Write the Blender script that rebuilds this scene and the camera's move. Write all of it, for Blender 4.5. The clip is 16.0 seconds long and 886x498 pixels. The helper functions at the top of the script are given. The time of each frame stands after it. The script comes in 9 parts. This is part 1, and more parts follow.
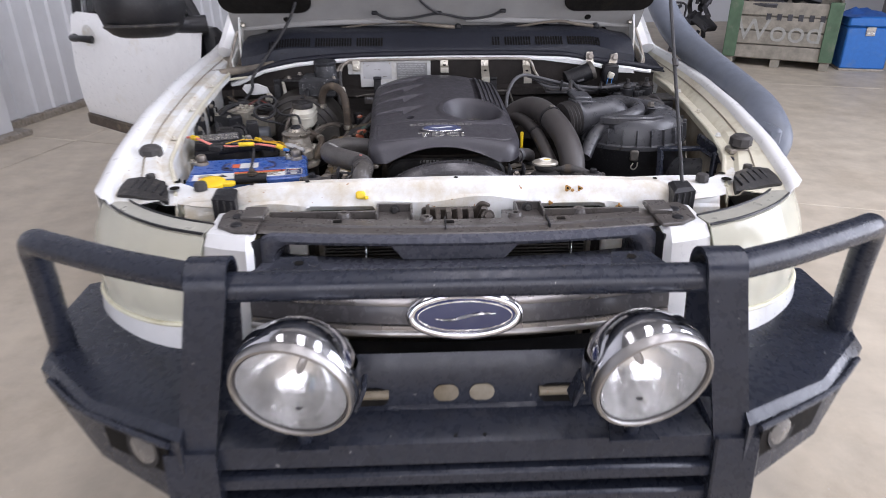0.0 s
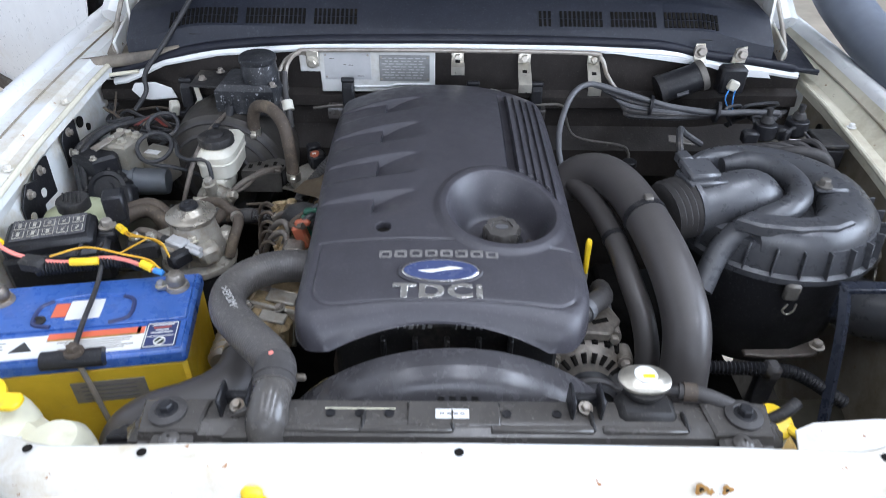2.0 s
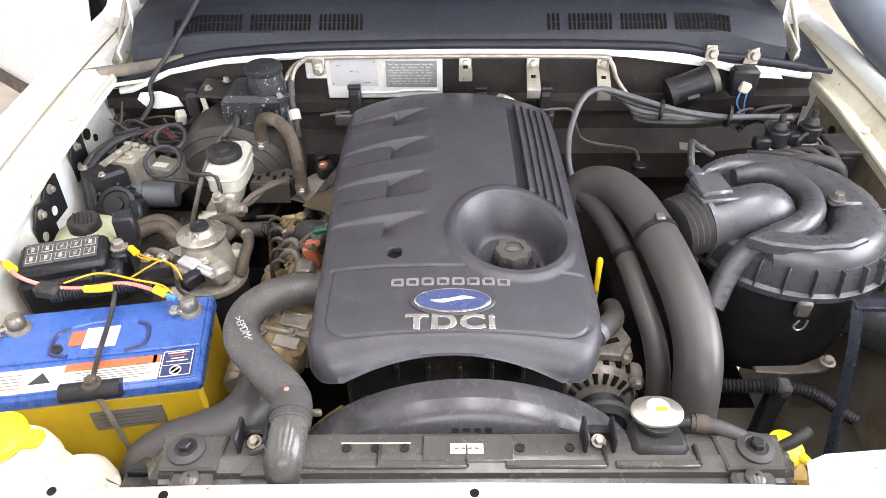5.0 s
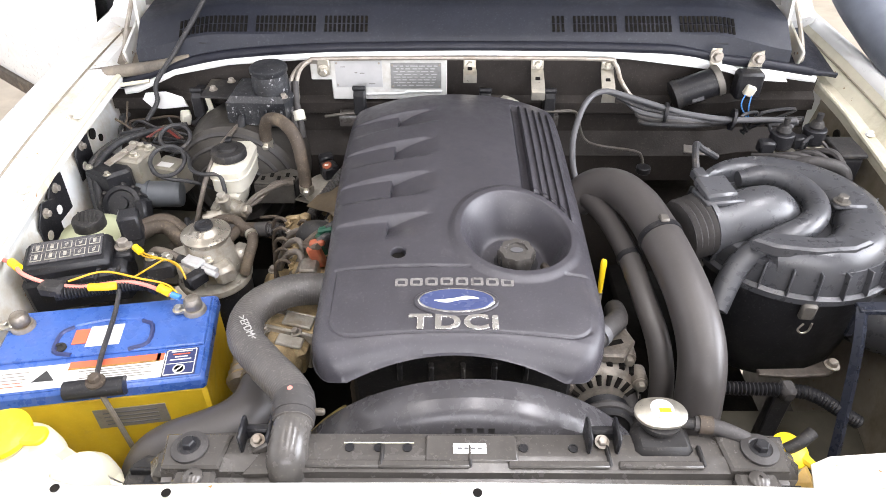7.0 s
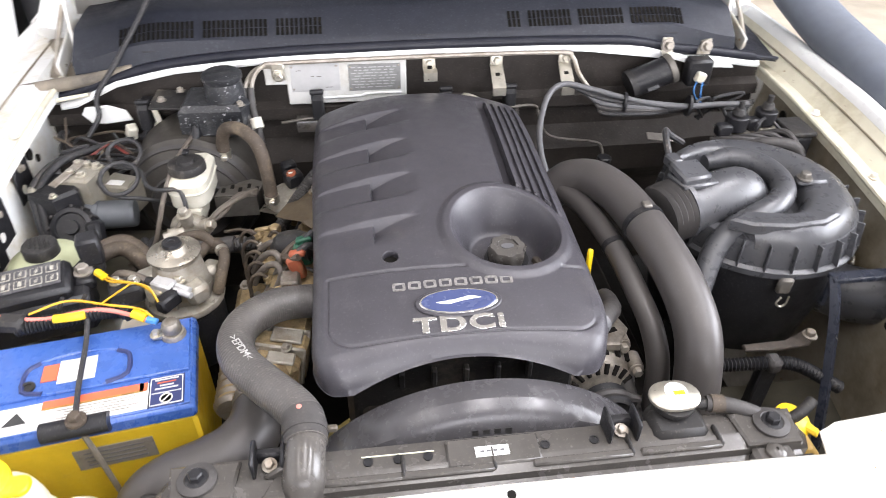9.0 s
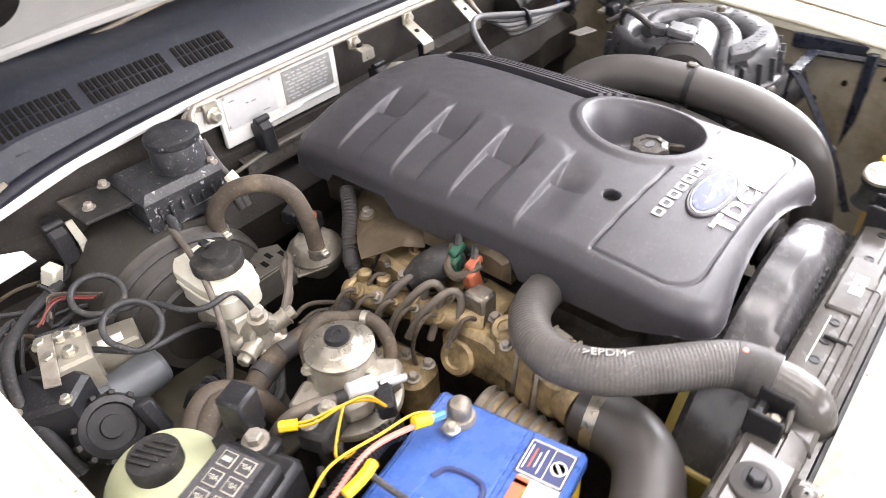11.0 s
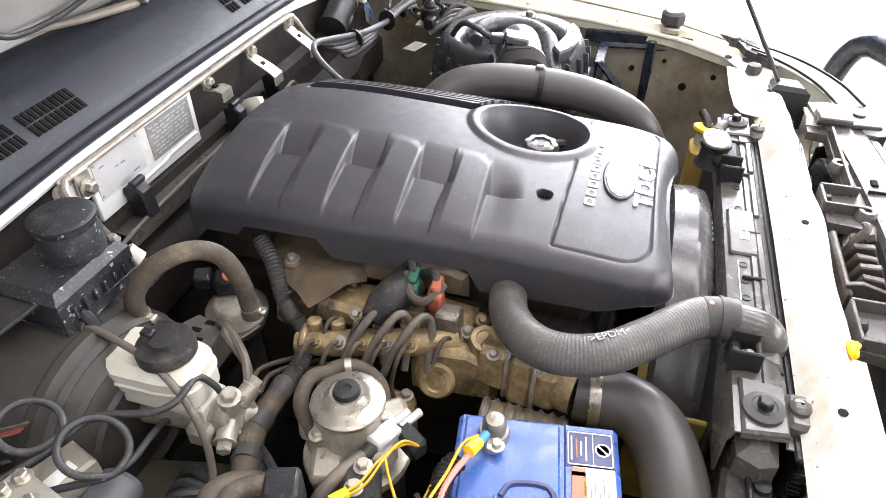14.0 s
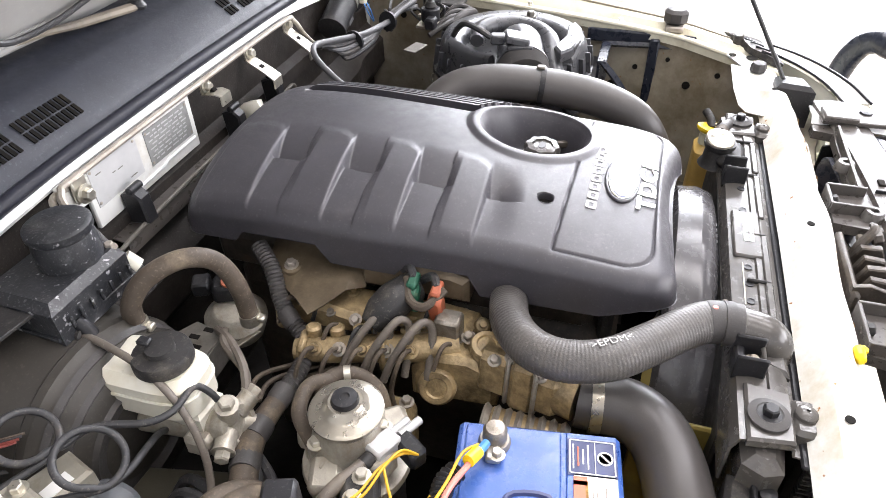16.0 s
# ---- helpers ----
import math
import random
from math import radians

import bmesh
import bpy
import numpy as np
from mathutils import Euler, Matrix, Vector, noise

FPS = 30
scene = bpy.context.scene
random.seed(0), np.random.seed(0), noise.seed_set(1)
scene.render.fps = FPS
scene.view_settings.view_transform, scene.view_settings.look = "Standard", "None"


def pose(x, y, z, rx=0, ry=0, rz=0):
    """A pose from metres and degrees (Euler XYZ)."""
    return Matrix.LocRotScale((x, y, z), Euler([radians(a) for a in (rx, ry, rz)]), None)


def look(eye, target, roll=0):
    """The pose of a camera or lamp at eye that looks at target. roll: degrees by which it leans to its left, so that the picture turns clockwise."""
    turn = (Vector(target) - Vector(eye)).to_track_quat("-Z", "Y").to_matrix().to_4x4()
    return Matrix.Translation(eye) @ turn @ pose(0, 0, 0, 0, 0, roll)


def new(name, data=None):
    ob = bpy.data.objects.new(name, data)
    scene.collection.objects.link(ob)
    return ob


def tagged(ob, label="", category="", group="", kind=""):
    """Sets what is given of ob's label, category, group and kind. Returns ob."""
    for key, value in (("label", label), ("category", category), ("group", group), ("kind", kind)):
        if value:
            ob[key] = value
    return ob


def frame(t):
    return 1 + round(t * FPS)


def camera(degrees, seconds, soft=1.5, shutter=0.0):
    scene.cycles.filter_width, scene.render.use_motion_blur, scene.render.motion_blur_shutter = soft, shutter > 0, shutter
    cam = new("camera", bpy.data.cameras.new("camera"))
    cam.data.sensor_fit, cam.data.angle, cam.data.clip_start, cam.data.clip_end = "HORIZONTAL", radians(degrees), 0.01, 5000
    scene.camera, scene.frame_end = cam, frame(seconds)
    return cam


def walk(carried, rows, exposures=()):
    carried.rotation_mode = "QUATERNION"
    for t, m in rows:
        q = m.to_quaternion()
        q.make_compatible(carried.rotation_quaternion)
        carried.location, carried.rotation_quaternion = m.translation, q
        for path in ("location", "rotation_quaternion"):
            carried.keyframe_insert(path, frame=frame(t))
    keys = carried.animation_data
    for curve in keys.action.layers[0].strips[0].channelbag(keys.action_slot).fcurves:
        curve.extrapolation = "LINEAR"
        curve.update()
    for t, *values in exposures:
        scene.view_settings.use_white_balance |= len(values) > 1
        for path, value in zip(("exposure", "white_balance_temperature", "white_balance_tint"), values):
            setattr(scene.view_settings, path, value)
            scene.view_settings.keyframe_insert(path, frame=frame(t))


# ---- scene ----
cam = camera(66.9, 16.0, soft=0.5, shutter=0.5)

# seconds, eye, target, roll
PATH = [
    (0, (-0.086, -1.537, 1.501), (-0.016, 0.264, 0.633), -0.2),
    (0.5, (-0.072, -1.24, 1.489), (0.051, 0.519, 0.544), 0.9),
    (1, (-0.093, -0.934, 1.507), (0.083, 0.775, 0.482), 0.8),
    (1.5, (-0.052, -0.688, 1.521), (0.1, 0.996, 0.453), 1.9),
    (2, (-0.023, -0.525, 1.578), (-0.01, 1.091, 0.399), 0.8),
    (2.5, (-0.025, -0.494, 1.645), (-0.003, 1.104, 0.442), -0.1),
    (3, (-0.035, -0.495, 1.648), (-0.029, 1.082, 0.418), 0.1),
    (3.5, (-0.034, -0.483, 1.644), (-0.03, 1.084, 0.401), -0.0),
    (4, (-0.032, -0.474, 1.643), (-0.031, 1.083, 0.388), -0.1),
    (6.5, (-0.031, -0.482, 1.64), (-0.041, 1.086, 0.399), -0.2),
    (7, (-0.033, -0.48, 1.639), (-0.045, 1.088, 0.397), -0.1),
    (7.5, (-0.034, -0.483, 1.64), (-0.048, 1.088, 0.402), -0.1),
    (8, (-0.034, -0.482, 1.64), (-0.05, 1.089, 0.403), -0.0),
    (8.2, (-0.034, -0.481, 1.64), (-0.051, 1.091, 0.403), -0.0),
    (10.3, (-0.515, -0.238, 1.528), (0.298, 1.132, 0.319), -4.4),
    (10.5, (-0.583, -0.173, 1.514), (0.277, 1.175, 0.312), -7.1),
    (11, (-0.761, -0.033, 1.513), (0.384, 1.039, 0.271), -4.5),
    (11.5, (-0.86, 0.099, 1.508), (0.482, 0.895, 0.257), -0.1),
    (12, (-0.834, 0.169, 1.51), (0.619, 0.694, 0.24), 0.1),
    (12.5, (-0.868, 0.191, 1.537), (0.628, 0.664, 0.297), -1.4),
    (13, (-0.879, 0.194, 1.538), (0.63, 0.655, 0.309), -1.0),
    (13.5, (-0.879, 0.196, 1.539), (0.625, 0.654, 0.303), -0.7),
    (14, (-0.877, 0.199, 1.539), (0.625, 0.647, 0.297), -0.3),
    (14.5, (-0.873, 0.197, 1.54), (0.627, 0.656, 0.299), -0.6),
    (15, (-0.869, 0.194, 1.54), (0.627, 0.656, 0.295), -0.9),
    (15.5, (-0.865, 0.195, 1.54), (0.629, 0.66, 0.294), -1.0),
    (16, (-0.862, 0.195, 1.539), (0.632, 0.659, 0.294), -1.1),
]
EXPOSURES = [(0.0, -0.49, 6080, 17), (1.0, -0.65, 6380, 15), (1.5, -0.7, 6400, 15), (2.0, -0.03, 5550, 9), (2.5, 0.7, 6150, 12), (3.0, 0.75, 6420, 12), (8.2, 0.75, 6420, 12), (10.3, 0.79, 6450, 13), (10.6, 0.88, 6500, 13), (11.0, 1.12, 6650, 14), (11.5, 1.12, 6600, 13), (12.5, 0.83, 6450, 12), (16.0, 0.82, 6450, 12)]
walk(cam, [(t, look(eye, target, roll)) for t, eye, target, roll in PATH], EXPOSURES)

# ---- daylight: overcast sky through the workshop's doors and roof lights ----
world = bpy.data.worlds.new("world")
scene.world = world
world.use_nodes = True
sky = world.node_tree.nodes.new("ShaderNodeTexSky")
sky.sky_type = "NISHITA"
sky.sun_disc = False
sky.sun_elevation, sky.sun_rotation = radians(48), radians(150)
world.node_tree.links.new(sky.outputs["Color"], world.node_tree.nodes["Background"].inputs["Color"])
world.node_tree.nodes["Background"].inputs["Strength"].default_value = 0.12


def opening_light(name, at, toward, w, h, watts, col=(1.0, 0.962, 0.962)):
    """Sky light that enters through an opening of that size."""
    data = bpy.data.lights.new(name, "AREA")
    data.shape, data.size, data.size_y, data.energy, data.color = "RECTANGLE", w, h, watts, col
    ob = new(name, data)
    ob.matrix_world = look(at, toward)
    return ob


opening_light("front_door_daylight", (0.5, -6.9, 2.1), (0.5, 0, 2.1), 7.0, 4.0, 420)
opening_light("side_door_daylight", (7.9, -1.0, 3.15), (0, -1.0, 3.15), 6.0, 6.1, 1180, (0.95, 0.96, 1.0))
for x, watts, col in ((-2.6, 115, (1.0, 0.94, 0.88)), (0.6, 190, (1.0, 0.955, 0.93)), (3.8, 380, (0.98, 0.965, 0.985))):
    opening_light("roof_light_daylight", (x, -1.3, 6.36), (x, -1.3, 0), 1.0, 7.0, watts, col)

# ---- materials ----
def surface(name, col, rough=0.5, metal=0.0, var=0.18, scale=25.0, bump=0.15, fine=400.0, dirt=None, amount=0.0, dirt_scale=9.0, coat=0.0, wear=None, wear_amount=0.0, spread=0.25, spec=0.5, specks=0.0):
    """A procedural surface: base colour that varies at two sizes, patches of dirt, specks of wear, fine relief."""
    m = bpy.data.materials.new(name)
    m.use_nodes = True
    nt = m.node_tree
    nd, ln = nt.nodes, nt.links
    bsdf = nd["Principled BSDF"]
    co = nd.new("ShaderNodeTexCoord").outputs["Object"]

    def noisy(s, detail=4.0, rough_=0.6):
        n = nd.new("ShaderNodeTexNoise")
        n.inputs["Scale"].default_value, n.inputs["Detail"].default_value, n.inputs["Roughness"].default_value = s, detail, rough_
        ln.new(co, n.inputs["Vector"])
        return n.outputs["Fac"]

    def ramp(fac, lo, hi):
        r = nd.new("ShaderNodeMapRange")
        r.inputs["From Min"].default_value, r.inputs["From Max"].default_value = lo, hi
        ln.new(fac, r.inputs["Value"])
        return r.outputs["Result"]

    def scaled(fac, k):
        x = nd.new("ShaderNodeMath")
        x.operation = "MULTIPLY"
        x.inputs[1].default_value = k
        ln.new(fac, x.inputs[0])
        return x.outputs[0]

    def mix(fac, a, b):
        x = nd.new("ShaderNodeMix")
        x.data_type = "RGBA"
        ln.new(fac, x.inputs["Factor"])
        for sock, v in ((x.inputs["A"], a), (x.inputs["B"], b)):
            if isinstance(v, tuple):
                sock.default_value = (*v, 1)
            else:
                ln.new(v, sock)
        return x.outputs["Result"]

    dark, light = tuple(c * (1 - var) for c in col), tuple(min(c * (1 + var), 0.95) for c in col)
    out = mix(ramp(noisy(scale), 0.3, 0.7), dark, light)
    if dirt and amount:
        out = mix(ramp(noisy(dirt_scale, 6.0, 0.7), 0.72 - amount * 0.5, 0.72 - amount * 0.5 + spread), out, dirt)
    if specks:
        lifted = tuple(min(c * 2.2 + 0.06, 0.8) for c in (dirt or col))
        out = mix(scaled(ramp(noisy(260.0, 2.0, 0.5), 0.60, 0.72), specks), out, lifted)
        out = mix(scaled(ramp(noisy(38.0, 5.0, 0.75), 0.58, 0.70), specks * 0.6), out, lifted)
    if wear and wear_amount:
        out = mix(ramp(noisy(90.0, 3.0, 0.5), 0.74 - wear_amount * 0.3, 0.78 - wear_amount * 0.3), out, wear)
    ln.new(out, bsdf.inputs["Base Color"])
    r = nd.new("ShaderNodeMapRange")
    r.inputs["From Min"].default_value, r.inputs["From Max"].default_value = 0.3, 0.7
    r.inputs["To Min"].default_value, r.inputs["To Max"].default_value = max(rough - 0.08, 0.02), min(rough + 0.12, 1.0)
    ln.new(noisy(scale * 2.3), r.inputs["Value"])
    ln.new(r.outputs["Result"], bsdf.inputs["Roughness"])
    bsdf.inputs["Metallic"].default_value = metal
    bsdf.inputs["Specular IOR Level"].default_value = spec
    bsdf.inputs["Coat Weight"].default_value = coat
    bsdf.inputs["Coat Roughness"].default_value = 0.06
    if bump:
        b = nd.new("ShaderNodeBump")
        b.inputs["Strength"].default_value, b.inputs["Distance"].default_value = bump, 0.002
        ln.new(noisy(fine, 2.0), b.inputs["Height"])
        ln.new(b.outputs["Normal"], bsdf.inputs["Normal"])
    return m


def plain(name, col, rough=0.3, metal=0.0, trans=0.0, ior=1.45, alpha=1.0):
    m = bpy.data.materials.new(name)
    m.use_nodes = True
    b = m.node_tree.nodes["Principled BSDF"]
    b.inputs["Base Color"].default_value = (*col, 1)
    b.inputs["Roughness"].default_value, b.inputs["Metallic"].default_value = rough, metal
    b.inputs["Transmission Weight"].default_value, b.inputs["IOR"].default_value, b.inputs["Alpha"].default_value = trans, ior, alpha
    return m


MUD = (0.24, 0.18, 0.10)
RUST = (0.30, 0.13, 0.03)
paint = surface("white_paint", (0.76, 0.765, 0.76), 0.32, var=0.03, bump=0.02, fine=60, coat=0.5, dirt=(0.62, 0.58, 0.47), amount=0.2, dirt_scale=5)
paint_dirty = surface("dusty_white_paint", (0.72, 0.73, 0.72), 0.42, var=0.05, bump=0.04, dirt=(0.50, 0.43, 0.30), amount=0.56, dirt_scale=7, wear=RUST, wear_amount=0.12, specks=0.12)
paint_cream = surface("stained_dimmed_inner_paint", (0.29, 0.26, 0.205), 0.5, var=0.12, bump=0.06, dirt=(0.14, 0.11, 0.065), amount=0.6, dirt_scale=6, wear=(0.2, 0.12, 0.05), wear_amount=0.15)
gutter_cream = surface("stained_cream_tint_paint", (0.62, 0.59, 0.47), 0.42, var=0.06, bump=0.05, dirt=(0.38, 0.33, 0.22), amount=0.4, dirt_scale=8, wear=(0.2, 0.12, 0.05), wear_amount=0.1, specks=0.1)
# dusty white lining, its colour greyed for the shade under the bonnet
bonnet_grey = surface("dusty_shaded_bonnet_lining", (0.30, 0.295, 0.285), 0.5, var=0.1, scale=9, bump=0.05, dirt=(0.30, 0.28, 0.24), amount=0.42, dirt_scale=6, spread=0.5, specks=0.06)
dust_grey = surface("grey_brown_dust_film", (0.20, 0.172, 0.135), 0.7, var=0.22, scale=16, bump=0.15, fine=120, dirt=(0.085, 0.075, 0.063), amount=0.5, dirt_scale=10, specks=0.12)
booster_grey = surface("dust_filmed_black_drum", (0.040, 0.036, 0.031), 0.5, var=0.2, scale=14, bump=0.08, dirt=(0.10, 0.086, 0.067), amount=0.34, dirt_scale=9, spread=0.5, spec=0.4, specks=0.08)
alt_cast = surface("dirty_alternator_casting", (0.23, 0.205, 0.175), 0.5, 0.3, var=0.35, scale=60, bump=0.3, fine=220, dirt=(0.10, 0.075, 0.05), amount=0.45, dirt_scale=25, specks=0.14)
tank_grey = surface("dusty_tank_plastic", (0.072, 0.067, 0.062), 0.20, var=0.15, bump=0.05, fine=500, dirt=(0.12, 0.10, 0.078), amount=0.28, dirt_scale=12, spread=0.4, spec=0.5, specks=0.1)
shroud_black = surface("satin_shroud_plastic", (0.062, 0.060, 0.064), 0.22, var=0.12, bump=0.06, fine=500, dirt=(0.10, 0.09, 0.08), amount=0.25, dirt_scale=10, spread=0.5, spec=0.5, specks=0.12)
faded_print = surface("faded_white_print", (0.34, 0.335, 0.32), 0.6, var=0.2, scale=160, bump=0.0, dirt=(0.06, 0.055, 0.05), amount=0.35, dirt_scale=140)
rust = surface("rust", (0.33, 0.17, 0.04), 0.85, var=0.4, scale=90, dirt=(0.5, 0.36, 0.14), amount=0.4, dirt_scale=120)
plastic = surface("black_plastic", (0.014, 0.014, 0.016), 0.38, var=0.2, bump=0.10, fine=900, dirt=(0.06, 0.055, 0.05), amount=0.22, dirt_scale=11, spec=0.32, specks=0.15)
plastic_dusty = surface("dusty_black_plastic", (0.024, 0.023, 0.023), 0.5, var=0.25, bump=0.12, fine=700, dirt=(0.12, 0.105, 0.085), amount=0.38, dirt_scale=14, spec=0.3, specks=0.12)
cover_grey = surface("dark_grey_cover_plastic", (0.042, 0.040, 0.047), 0.37, var=0.12, bump=0.18, fine=1300, dirt=(0.105, 0.097, 0.094), amount=0.26, dirt_scale=7, spread=0.5, spec=0.5, specks=0.09)
rubber = surface("black_rubber_hose", (0.050, 0.047, 0.046), 0.52, var=0.18, bump=0.15, fine=500, dirt=(0.11, 0.10, 0.09), amount=0.32, dirt_scale=12, spread=0.5, spec=0.32, specks=0.09)
pipe_satin = surface("satin_rubber_pipe", (0.058, 0.053, 0.051), 0.38, var=0.1, scale=10, bump=0.04, fine=500, dirt=(0.105, 0.095, 0.085), amount=0.3, dirt_scale=7, spread=0.6, spec=0.45, specks=0.03)
rubber_brown = surface("dusty_brown_rubber", (0.070, 0.055, 0.042), 0.62, var=0.25, bump=0.15, dirt=(0.2, 0.16, 0.11), amount=0.4, dirt_scale=16, spec=0.3, specks=0.12)
hose_grey = surface("dusty_grey_hose", (0.115, 0.098, 0.082), 0.5, var=0.2, bump=0.12, dirt=(0.2, 0.17, 0.13), amount=0.35, dirt_scale=18, specks=0.14)
cable_black = surface("black_cable_sheath", (0.03, 0.03, 0.032), 0.45, var=0.2, bump=0.05, dirt=(0.14, 0.12, 0.1), amount=0.3, dirt_scale=20, spec=0.35, specks=0.16)
mark_grey = surface("worn_grey_marks", (0.30, 0.29, 0.28), 0.35, 0.6, var=0.35, scale=140, bump=0.1, dirt=(0.06, 0.055, 0.055), amount=0.4, dirt_scale=120)
cable_grey = surface("grey_cable_sheath", (0.10, 0.10, 0.105), 0.45, var=0.15, bump=0.05, dirt=(0.1, 0.09, 0.08), amount=0.3)
bar_black = surface("worn_black_powder_coat", (0.017, 0.020, 0.030), 0.27, var=0.15, bump=0.03, fine=600, dirt=(0.042, 0.042, 0.046), amount=0.24, dirt_scale=8, wear=(0.3, 0.29, 0.28), wear_amount=0.03, spread=0.6, spec=0.4, specks=0.05)
alloy = surface("dirty_cast_aluminium", (0.27, 0.25, 0.22), 0.45, 0.75, var=0.3, scale=60, bump=0.35, fine=250, dirt=(0.14, 0.10, 0.06), amount=0.48, dirt_scale=18, specks=0.12)
alloy_brown = surface("oily_cast_aluminium", (0.38, 0.285, 0.155), 0.42, 0.35, var=0.35, scale=55, bump=0.45, fine=180, dirt=(0.105, 0.075, 0.038), amount=0.56, dirt_scale=22, specks=0.3)
alloy_clean = surface("pale_cast_aluminium", (0.37, 0.345, 0.295), 0.42, 0.45, var=0.18, scale=70, bump=0.3, fine=260, dirt=(0.24, 0.19, 0.13), amount=0.46, dirt_scale=22, specks=0.1)
air_black = surface("satin_black_moulding", (0.052, 0.053, 0.058), 0.30, var=0.12, bump=0.06, fine=900, dirt=(0.085, 0.08, 0.075), amount=0.2, dirt_scale=9, spread=0.5, spec=0.5, specks=0.1)
flecked = surface("paint_flecked_black_plastic", (0.018, 0.019, 0.022), 0.4, var=0.2, bump=0.2, fine=300, dirt=(0.10, 0.10, 0.10), amount=0.3, dirt_scale=20, spec=0.5, wear=(0.26, 0.26, 0.265), wear_amount=0.30, specks=0.25)
blue_grey = surface("blue_grey_painted_metal", (0.115, 0.124, 0.136), 0.45, 0.2, var=0.1, bump=0.1, dirt=(0.16, 0.15, 0.13), amount=0.25)
beige_block = surface("beige_plated_block", (0.29, 0.27, 0.225), 0.5, 0.25, var=0.15, bump=0.15, dirt=(0.17, 0.14, 0.09), amount=0.4, dirt_scale=25, specks=0.1)
steel = surface("plated_steel", (0.55, 0.52, 0.45), 0.35, 0.9, var=0.15, scale=70, bump=0.08, dirt=MUD, amount=0.3, dirt_scale=25)
zinc = surface("dull_zinc_plate", (0.31, 0.285, 0.24), 0.3, 0.75, var=0.12, scale=40, bump=0.06, dirt=(0.20, 0.165, 0.11), amount=0.34, dirt_scale=12, spread=0.6, specks=0.1)
steel_dull = surface("dull_steel", (0.34, 0.31, 0.27), 0.55, 0.6, var=0.2, scale=50, bump=0.2, dirt=(0.17, 0.12, 0.07), amount=0.4, dirt_scale=18, specks=0.12)
steel_dark = surface("dark_plated_steel", (0.14, 0.13, 0.115), 0.5, 0.5, var=0.2, scale=50, bump=0.15, dirt=(0.08, 0.065, 0.045), amount=0.4, dirt_scale=20)
firewall_black = surface("dark_firewall_mat", (0.028, 0.024, 0.0215), 0.6, var=0.2, bump=0.25, fine=250, dirt=(0.095, 0.078, 0.063), amount=0.34, dirt_scale=6, spread=0.5, spec=0.2, specks=0.1)
# grime black, also laid on as the shade in holes, slots and pockets
underside = surface("grime_and_recess_black", (0.009, 0.008, 0.007), 0.85, var=0.4, bump=0.2, dirt=(0.035, 0.028, 0.018), amount=0.3, spec=0.15, specks=0.05)
cowl_plastic = surface("faded_cowl_plastic", (0.016, 0.018, 0.026), 0.42, var=0.15, bump=0.2, fine=1000, dirt=(0.042, 0.044, 0.052), amount=0.28, dirt_scale=8, spread=0.5, spec=0.35, specks=0.14)
chrome = surface("chrome", (0.58, 0.58, 0.60), 0.08, 1.0, var=0.04, bump=0.0)
chrome_dull = surface("worn_chrome", (0.72, 0.71, 0.69), 0.22, 1.0, var=0.08, bump=0.02)
silver_paint = surface("silver_grille_paint", (0.30, 0.285, 0.275), 0.26, 0.75, var=0.04, scale=6, bump=0.01, fine=200)
grille_grey = surface("dusty_grey_grille_plastic", (0.072, 0.065, 0.060), 0.30, var=0.15, bump=0.08, fine=700, dirt=(0.15, 0.125, 0.098), amount=0.33, dirt_scale=9, spread=0.5, spec=0.5, specks=0.08)
frame_blue = surface("blue_grey_grille_plastic", (0.072, 0.076, 0.096), 0.26, var=0.04, bump=0.02, dirt=(0.09, 0.085, 0.08), amount=0.15, dirt_scale=9, spec=0.6, specks=0.02)
grease = surface("greasy_dark_steel", (0.055, 0.046, 0.038), 0.4, 0.3, var=0.35, scale=60, bump=0.3, fine=200, dirt=(0.12, 0.085, 0.05), amount=0.3, dirt_scale=25, specks=0.12)
bezel_metal = surface("satin_bezel_metal", (0.34, 0.33, 0.32), 0.36, 1.0, var=0.08, bump=0.02)
fog_lens = surface("grey_fog_lens", (0.10, 0.095, 0.09), 0.2, var=0.08, bump=0.1, fine=120, coat=0.5)
reflector = surface("lamp_reflector", (0.90, 0.90, 0.90), 0.17, 0.85, var=0.05, bump=0.35, fine=45.0)
housing_grey = surface("aged_headlight_reflector", (0.52, 0.51, 0.44), 0.32, 0.45, var=0.12, scale=10, bump=0.03)


